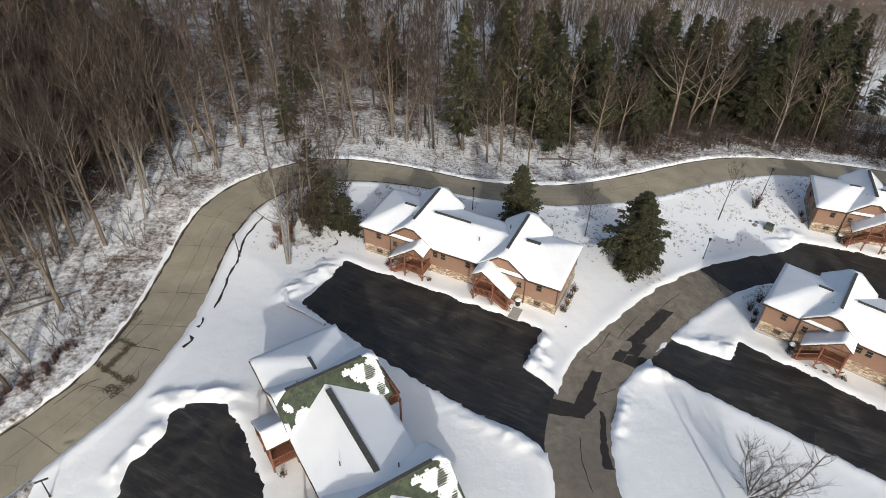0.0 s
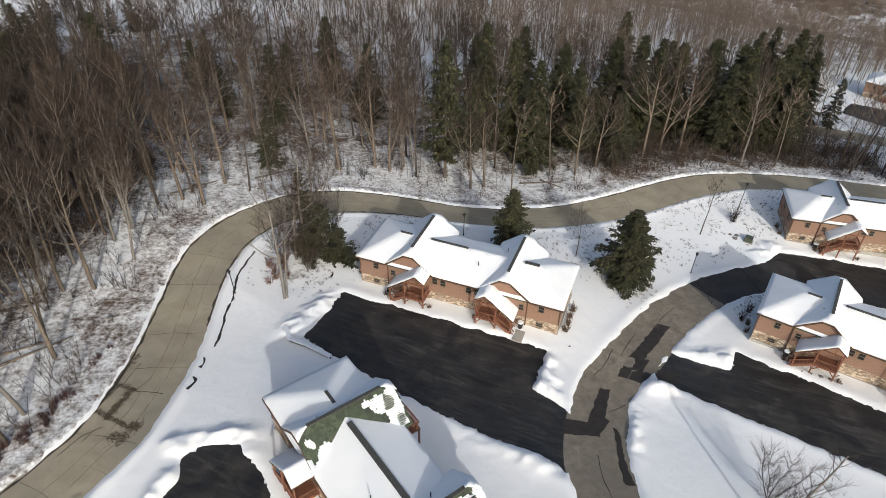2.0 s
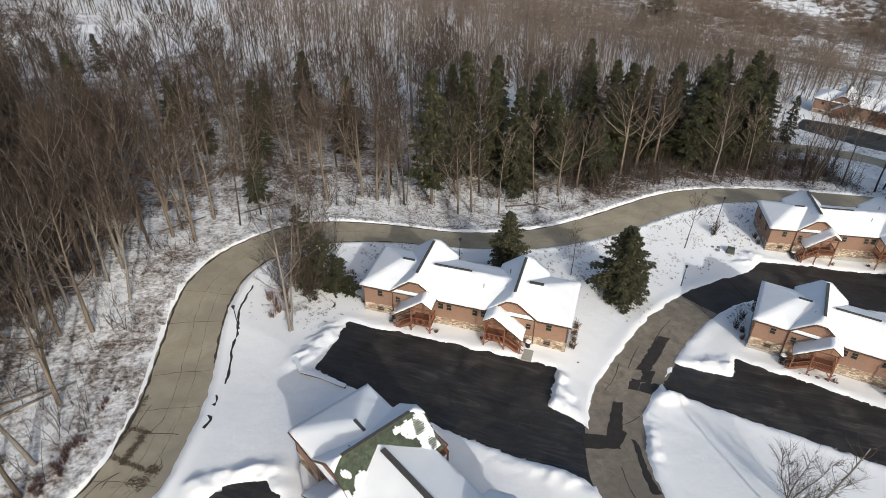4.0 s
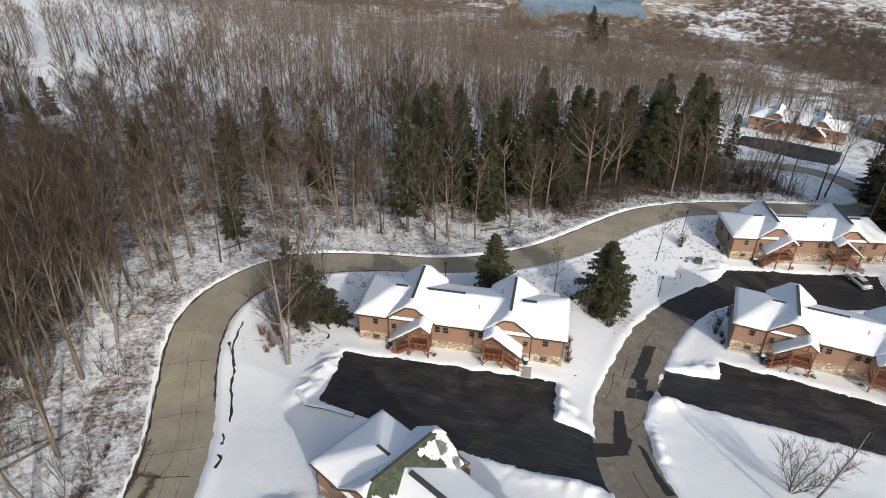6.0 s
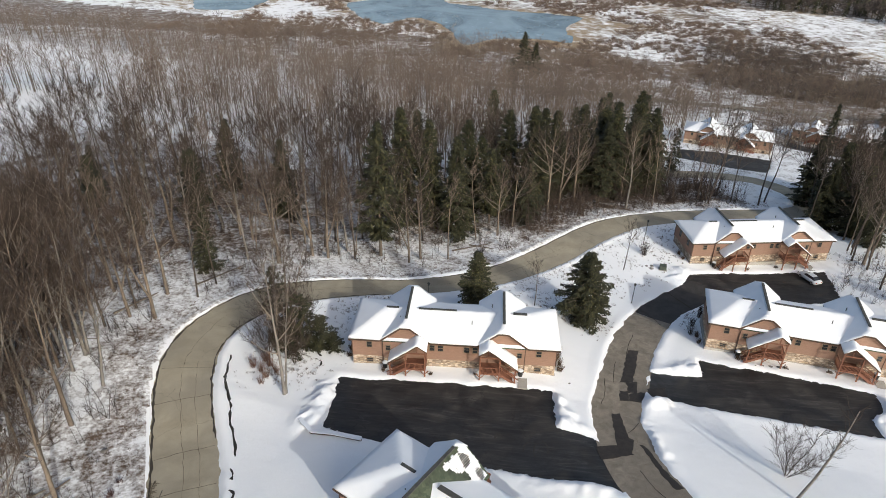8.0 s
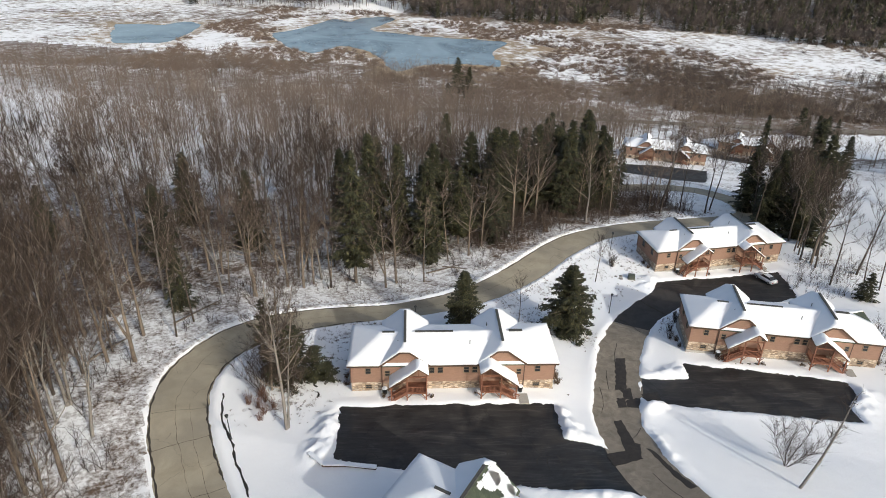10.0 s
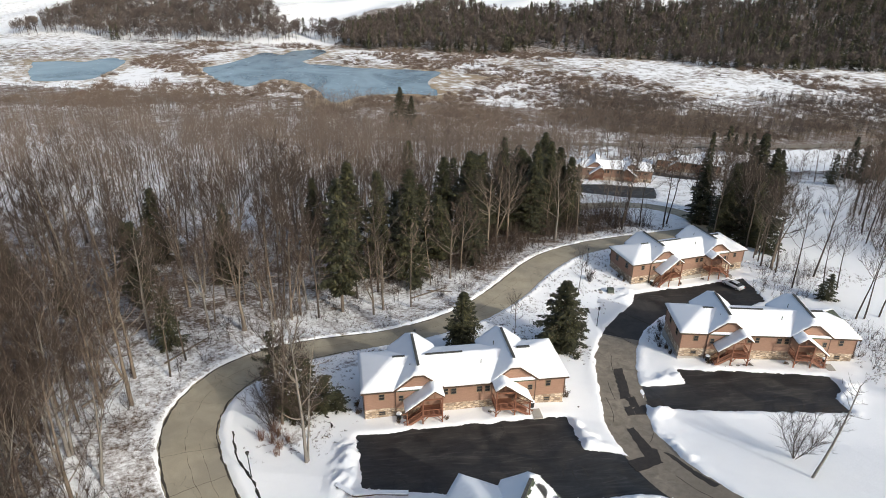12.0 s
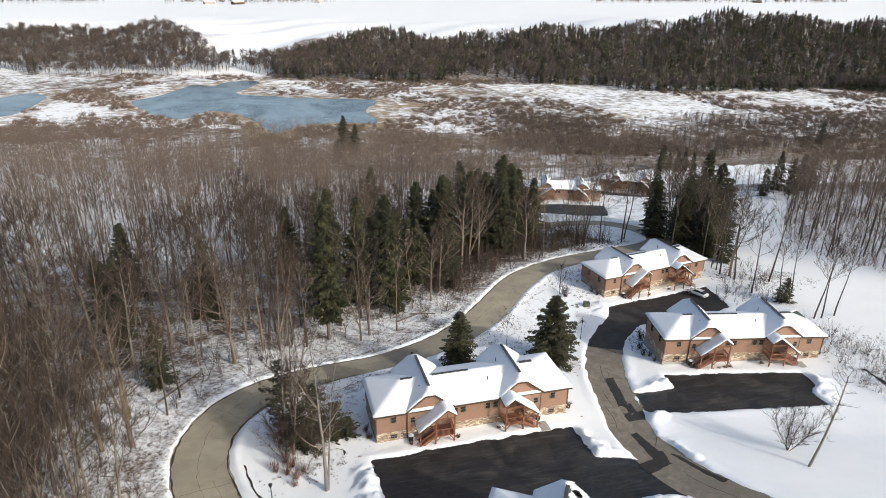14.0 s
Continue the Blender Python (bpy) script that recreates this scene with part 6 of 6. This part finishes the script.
def rock(x, y, r, seed, label="rough grey rock with snow round it", group="rocks", lift=0.1):
    bm = bmesh.new()
    bmesh.ops.create_icosphere(bm, subdivisions=2, radius=r)
    for w in bm.verts:
        w.co *= 1 + 0.3 * noise.noise(w.co * 2.2 / r + Vector((seed, 0, 0)))
        w.co.z *= 0.65
    ob = part("rock", bm, ROCK)
    ob.matrix_world = pose(x, y, zland(x, y) + lift, 0, 0, seed * 40)
    return tagged(ob, label, "rock", group)


for i, (x, y, r) in enumerate(((44.6, 53.1, 0.42), (45.6, 52.7, 0.36), (46.6, 52.1, 0.4), (47.6, 51.6, 0.38), (48.5, 50.9, 0.3), (50.6, 85.2, 0.45), (51.2, 85.9, 0.4), (50.2, 86.2, 0.3), (53.9, 48.1, 0.35), (-41.6, 62.3, 0.45), (15.5, 57.0, 0.2), (17.2, 63.9, 0.25))):
    rock(x, y, r, i)


def in_house(m, x, y, z):
    return m @ Vector((x, y, z))


def bin_thing(p):
    root = new("waste_bin")
    bm = bmesh.new()
    bmesh.ops.create_cone(bm, cap_ends=True, segments=14, radius1=0.3, radius2=0.37, depth=0.95, matrix=pose(0, 0, 0.47))
    part("body", bm, METAL, root, "black plastic bin")
    bm = bmesh.new()
    bmesh.ops.create_cone(bm, cap_ends=True, segments=14, radius1=0.4, radius2=0.3, depth=0.12, matrix=pose(0, 0, 1.0))
    part("lid", bm, SNOW, root, "snow-capped lid")
    root.matrix_world = Matrix.Translation((p.x, p.y, zland(p.x, p.y) + 0.12))
    return tagged(root, "black waste bin with snow on its lid by a porch", "waste bin", "waste bins")


def slab_walk(m, x0, x1, y0, y1):
    bm = bmesh.new()
    box(bm, x0, x1, y0, y1, -0.3, 0.2)
    ob = part("doorstep", bm, CONCRETE)
    p = in_house(m, (x0 + x1) / 2, (y0 + y1) / 2, 0)
    ob.matrix_world = m.copy()
    ob.matrix_world.translation.z = zland(p.x, p.y) + 0.06
    return tagged(ob, "bare concrete doorstep slab cleared of snow", "doorstep", "doorsteps", "structure")


def shrub(p, h, seed, material=TWIG, label="leafless brown shrub against the house wall", n=5, group="shrubs"):
    v, f = join(*[stamp(sapling(300 + seed + i, h, 3, 12), [(0, 0, 0, 1, i * 1.3)]) for i in range(n)])
    ob = new("shrub", fast_mesh("shrub", v, f, material))
    ob.matrix_world = Matrix.Translation((p[0], p[1], zland(p[0], p[1]) + 0.05))
    return tagged(ob, label, "shrub", group)


bpy.context.view_layer.update()
homes = [o for o in scene.objects if o.name.split(".")[0] == "house" and o.parent is None]
k = 0
for h in homes[:3] + homes[-1:]:
    m = h.matrix_world
    bin_thing(in_house(m, 4.55, -0.75, 0))
    bin_thing(in_house(m, 23.1, -0.75, 0))
    slab_walk(m, 22.7, 24.0, -3.3, -1.3)
    for x, y, s in ((28.6, 1.2, 1.3), (28.7, 2.6, 1.5), (28.6, 4.2, 1.2), (28.7, 5.8, 1.4), (-0.9, 3.2, 1.2), (-0.8, 1.4, 1.0), (4.4, -1.6, 0.8), (10.9, -1.9, 0.7), (17.0, -1.2, 0.6)):
        shrub(in_house(m, x, y, 0), s * 1.15, k, SHRUB, n=9)
        k += 1
for x, y, h, n in ((-23.2, 72.9, 2.6, 6), (-21.9, 73.9, 2.8, 6), (-22.7, 71.4, 2.0, 6), (-24.1, 74.2, 2.2, 6), (-22.2, 75.2, 2.6, 6), (-21.2, 72.2, 2.2, 6), (-23.4, 70.2, 1.6, 5)):
    shrub((x, y), h, k, RUST, "shrub with rust-brown dead leaves in the snow", n)
    k += 1
bank_rng = np.random.default_rng(71)
for a in np.linspace(0, 1, 22):
    x, y = -45.6 + 4.6 * a + bank_rng.normal() * 0.7, 40.6 + 8.6 * a + bank_rng.normal() * 0.5
    shrub((x, y), 0.7 + 0.7 * bank_rng.random(), k, MAROON, "low maroon brush on the snowy bank", 6)
    k += 1
for x, y, h in ((-40.4, 55.1, 1.2), (-40.6, 53.9, 1.0), (-39.9, 56.8, 0.9)):
    shrub((x, y), h, k, MAROON, "low maroon brush on the snowy bank", 5)
    k += 1
for x, y, h in ((41.6, 63.6, 2.0), (43.6, 65.6, 2.2), (48.2, 68.6, 2.2), (47.0, 67.6, 2.4), (52.1, 89.7, 3.4), (52.8, 90.6, 2.6)):
    shrub((x, y), h, k, TWIG, "leafless brown shrub standing in snow", 6)
    k += 1


def snag(x, y):
    """Leaning pale tree with few branches left."""
    g = np.random.default_rng(77)
    stem = bent(g, np.array([0, 0, -0.3]), np.array([0.30, -0.1, 1.0]) / 1.049, 13.5, 0.19, 0.05, 8, 0.03, 0.0)
    segs, tw = [], []
    for _ in range(22):
        s_ = stem[g.integers(3, 8)]
        q = s_[0] + (s_[1] - s_[0]) * g.random()
        b = bent(g, q, unit(g, 0.3), 1.2 + 1.6 * g.random(), 0.035, 0.012, 3, 0.15, 0.05)
        segs += b
        for _ in range(9):
            e = b[g.integers(0, 3)]
            tw.append((e[1], e[1] + unit(g, 0.3) * (0.4 + 0.6 * g.random()), 0.014))
    root = tree_thing("leaning_tree", chain(stem, 8), join(tubes(segs, 3), spikes(tw)), PALE, TWIG)
    root.matrix_world = Matrix.Translation((x, y, zland(x, y)))
    return tagged(root, "leaning pale tree with a broken thin crown", "tree")


snag(27.8, 30.7)


def old_birch(x, y):
    """Tall pale twin-stemmed tree with a bare crooked limb and a thin top."""
    g = np.random.default_rng(64)
    main = bent(g, np.array([0, 0, -0.3]), np.array([0.015, 0.02, 1.0]), 21.0, 0.25, 0.03, 12, 0.026, 0.035)
    twin = bent(g, np.array([0.28, 0.1, -0.3]), np.array([0.05, 0.03, 1.0]), 15.5, 0.17, 0.03, 10, 0.022, 0.04)
    limbs = [bent(g, main[4][0], np.array([-0.86, -0.2, 0.42]), 4.6, 0.1, 0.03, 5, 0.09, 0.06), bent(g, main[5][0], np.array([0.55, -0.2, 0.75]), 5.2, 0.11, 0.03, 5, 0.08, 0.07),
             bent(g, main[7][0], np.array([-0.5, 0.2, 0.8]), 6.0, 0.1, 0.02, 6, 0.08, 0.05)]
    for stem in (main[6:], twin[5:]):
        for _ in range(17):
            e = stem[g.integers(0, len(stem))]
            d = unit(g, 0.35)
            limbs.append(bent(g, e[0], d, 1.8 + 3.0 * g.random(), 0.05, 0.012, 4, 0.13, 0.12))
    br, tw = [], []
    for limb in limbs:
        for _ in range(5):
            e = limb[g.integers(1, len(limb))]
            d = (e[1] - e[0]) / np.linalg.norm(e[1] - e[0]) + unit(g, 0.2) * 0.8
            b = bent(g, e[0], d / np.linalg.norm(d), 0.7 + 1.2 * g.random(), 0.018, 0.007, 2, 0.12, 0.08)
            br += b
            for _ in range(8):
                q = b[g.integers(0, 2)][1]
                tw.append((q, q + unit(g, 0.25) * (0.4 + 0.6 * g.random()), 0.011))
    root = tree_thing("bare_tree", join(chain(main, 9), chain(twin, 8)), join(tubes(br, 3), spikes(tw)), PALE, TWIG, tubes([e for limb in limbs for e in limb], 5))
    root.matrix_world = Matrix.Translation((x, y, zland(x, y)))
    taken.append((x, y))
    return tagged(root, "tall pale twin-stemmed tree with a crooked bare limb", "tree", "bare trees")


old_birch(-21.0, 67.0)


def fan_tree(seed, stems, tall):
    """A low tree: several stems that fan out from one foot, thinly twigged."""
    g = np.random.default_rng(seed)
    wood, limbs, br, tw = [], [], [], []
    for k in range(stems):
        w = 6.283 * (k + 0.6 * g.random()) / stems
        tilt = 0.25 + 0.55 * g.random()
        d = np.array([math.cos(w) * tilt, math.sin(w) * tilt, 1.0])
        stem = bent(g, np.array([0, 0, -0.2]), d / np.linalg.norm(d), tall * (0.75 + 0.35 * g.random()), 0.06, 0.014, 7, 0.09, 0.03)
        wood.append(chain(stem, 6))
        for _ in range(21):
            s_ = stem[g.integers(1, 7)]
            q = s_[0] + (s_[1] - s_[0]) * g.random()
            dd = (s_[1] - s_[0]) / np.linalg.norm(s_[1] - s_[0]) * 0.8 + unit(g, 0.05) * 0.9
            b = bent(g, q, dd / np.linalg.norm(dd), 1.2 + 1.4 * g.random(), 0.018, 0.008, 3, 0.14, 0.06)
            limbs += b
            for _ in range(13):
                e = b[g.integers(0, 3)]
                p = e[0] + (e[1] - e[0]) * g.random()
                d2 = (e[1] - e[0]) / np.linalg.norm(e[1] - e[0]) + unit(g, 0.1) * 0.9
                tw.append((p, p + d2 * (0.4 + 0.6 * g.random()), 0.011))
    return join(*wood), spikes(tw), tubes(limbs, 3)


fan = fan_tree(88, 6, 6.8)
low_tree = tree_thing("bare_tree", fan[0], join(fan[1], fan[2]), DARK_BARK, TWIG)
low_tree.matrix_world = Matrix.Translation((30.4, 34.2, zland(30.4, 34.2)))
tagged(low_tree, "low spreading leafless tree alone on open snow", "tree", "bare trees")
for x, y, h in ((-20.6, 78.2, 9.5), (-18.6, 73.6, 8), (-21.8, 76, 8.5), (-16.2, 79.8, 10)):
    tagged(copy_thing(low_tree, Matrix.LocRotScale((x, y, zland(x, y)), Euler((0, 0, x * 3)), (h / 8.2 * 0.8,) * 2 + (h / 8.2,))), "bushy leafless tree beside an evergreen", "tree", "bare trees")


def log(a, b, r, seed):
    p, q = Vector((*a, zland(*a) + 0.2 + r)), Vector((*b, zland(*b) + 0.2 + r))
    g = np.random.default_rng(seed)
    d = np.array((q - p).normalized())
    v, f = tubes(bent(g, np.array(p), d, (q - p).length, r, r * 0.5, 1, 0.0, 0.0), 8)
    return tagged(new("fallen_log", fast_mesh("fallen_log", v, f, BARK)), "fallen tree trunk lying in the snowy woods", "log", "fallen logs")


for i, (a, b) in enumerate((((-53, 54.6), (-46.8, 57.8)), ((-51, 53.4), (-44.6, 58.6)), ((21, 104.4), (24.6, 100.6)), ((17, 103.6), (25, 103)), ((-30, 99), (-22, 104)), ((-42, 92), (-36, 98)))):
    log(a, b, 0.16, i)


def car(x, y, z, turn):
    """A small white saloon car."""
    root = new("car")
    bm = bmesh.new()
    side = [(-2.2, 0.38), (-2.25, 0.72), (-2.05, 0.92), (-1.2, 0.98), (1.0, 0.95), (2.0, 0.78), (2.25, 0.6), (2.25, 0.35)]
    rings = []
    for yy, w in ((-0.86, 0.0), (-0.8, 0.04), (0.8, 0.04), (0.86, 0.0)):
        rings.append([bm.verts.new((px, yy, pz + (w if pz > 0.7 else 0))) for px, pz in side])
    for a, b in zip(rings, rings[1:]):
        for i in range(len(side)):
            j = (i + 1) % len(side)
            bm.faces.new([a[i], b[i], b[j], a[j]])
    bm.faces.new(rings[0])
    bm.faces.new(rings[-1][::-1])
    part("body", bm, CARPAINT, root, "white car body", True)
    bm = bmesh.new()
    lo = [(-1.75, 0.95), (1.05, 0.95)]
    hi = [(-1.15, 1.42), (0.3, 1.42)]
    v = [bm.verts.new(p) for p in ((lo[0][0], -0.76, 0.96), (lo[1][0], -0.76, 0.96), (lo[1][0], 0.76, 0.96), (lo[0][0], 0.76, 0.96), (hi[0][0], -0.6, 1.4), (hi[1][0], -0.6, 1.4), (hi[1][0], 0.6, 1.4), (hi[0][0], 0.6, 1.4))]
    for f_ in ((4, 5, 6, 7), (0, 1, 5, 4), (1, 2, 6, 5), (2, 3, 7, 6), (3, 0, 4, 7)):
        bm.faces.new([v[i] for i in f_])
    part("window_glass", bm, GLASS, root, "dark car windows")
    bm = bmesh.new()
    box(bm, -1.12, 0.28, -0.59, 0.59, 1.39, 1.45)
    bmesh.ops.bevel(bm, geom=bm.edges[:], offset=0.03, segments=2, affect="EDGES")
    part("roof", bm, CARPAINT, root)
    for px in (-1.35, 1.4):
        for py in (-0.8, 0.8):
            bm = bmesh.new()
            bmesh.ops.create_cone(bm, cap_ends=True, segments=16, radius1=0.32, radius2=0.32, depth=0.2, matrix=pose(px, py, 0.32, 90))
            wheel = part("wheel", bm, TYRE, root)
            bm = bmesh.new()
            bmesh.ops.create_cone(bm, cap_ends=True, segments=12, radius1=0.19, radius2=0.19, depth=0.22, matrix=pose(px, py, 0.32, 90))
            part("rim", bm, CONCRETE, wheel)
    for py in (-0.62, 0.62):
        bm = bmesh.new()
        box(bm, -2.27, -2.18, py - 0.18, py + 0.18, 0.66, 0.82)
        part("tail_light", bm, LAMPRED, root)
        bm = bmesh.new()
        box(bm, 2.14, 2.27, py - 0.2, py + 0.2, 0.55, 0.7)
        part("headlight", bm, GLASS, root)
    root.matrix_world = pose(x, y, z, 0, 0, turn)
    return tagged(root, "white saloon car parked on black asphalt", "car")


car(77.8, 73.1, zland(77.8, 73.1) + 0.06, 87)


def edging(points):
    root = new("timber_edging")
    for a, b in zip(points, points[1:]):
        p, q = Vector((*a, zland(*a) + 0.3)), Vector((*b, zland(*b) + 0.3))
        bm = bmesh.new()
        beam(bm, p, q, 0.2, 0.55)
        part("timber", bm, TRIM, root)
        bm = bmesh.new()
        beam(bm, p + Vector((0, 0, 0.33)), q + Vector((0, 0, 0.33)), 0.5, 0.2)
        part("snow_cap", bm, SNOW, root, "snow lying on the timber")
    return tagged(root, "low timber edging capped with snow beside the lot", "edging")


edging([(-20, 60.6), (-19.2, 58.0), (-17.0, 56.8), (-14.0, 54.6)])

# far farm and tree lines on the open fields
for i, (x, y, w) in enumerate(((640, 1684, 26), (700, 1655, 34), (930, 1660, 24), (2300, 1120, 40))):
    z = zland(x, y)
    root = new("barn")
    bm = bmesh.new()
    box(bm, -w / 2, w / 2, -6, 6, -1, 6)
    part("wall", bm, TRIM if i % 2 else CONCRETE, root)
    bm = slab([(-w / 2 - 1, -7, 5.6), (w / 2 + 1, -7, 5.6), (w / 2 + 1, 0, 10), (-w / 2 - 1, 0, 10), (-w / 2 - 1, 7, 5.6), (w / 2 + 1, 7, 5.6)], [(0, 1, 2, 3), (3, 2, 5, 4)], 0.4)
    part("roof", bm, SNOW, root)
    root.matrix_world = pose(x, y, z, 0, 0, 20 * i)
    tagged(root, "distant farm building with a snowy roof", "barn", "farm buildings")


def hedge_ok(x, y):
    d = near_line(x, y, [(560, 1740), (800, 1640), (980, 1690)])
    e = near_line(x, y, [(1700, 1330), (2600, 960)])
    f_ = near_line(x, y, [(150, 1900), (420, 1840)])
    return (np.minimum(np.minimum(d, e), f_) < 22)


hedge = scatter(90000, (100, 2700, 900, 1950), hedge_ok, 51, 0.6, 1.0)[:900]
stuff_woods("hedge_trees", hill_bare, hedge[:500], "distant bare trees round snowy fields", HILL)
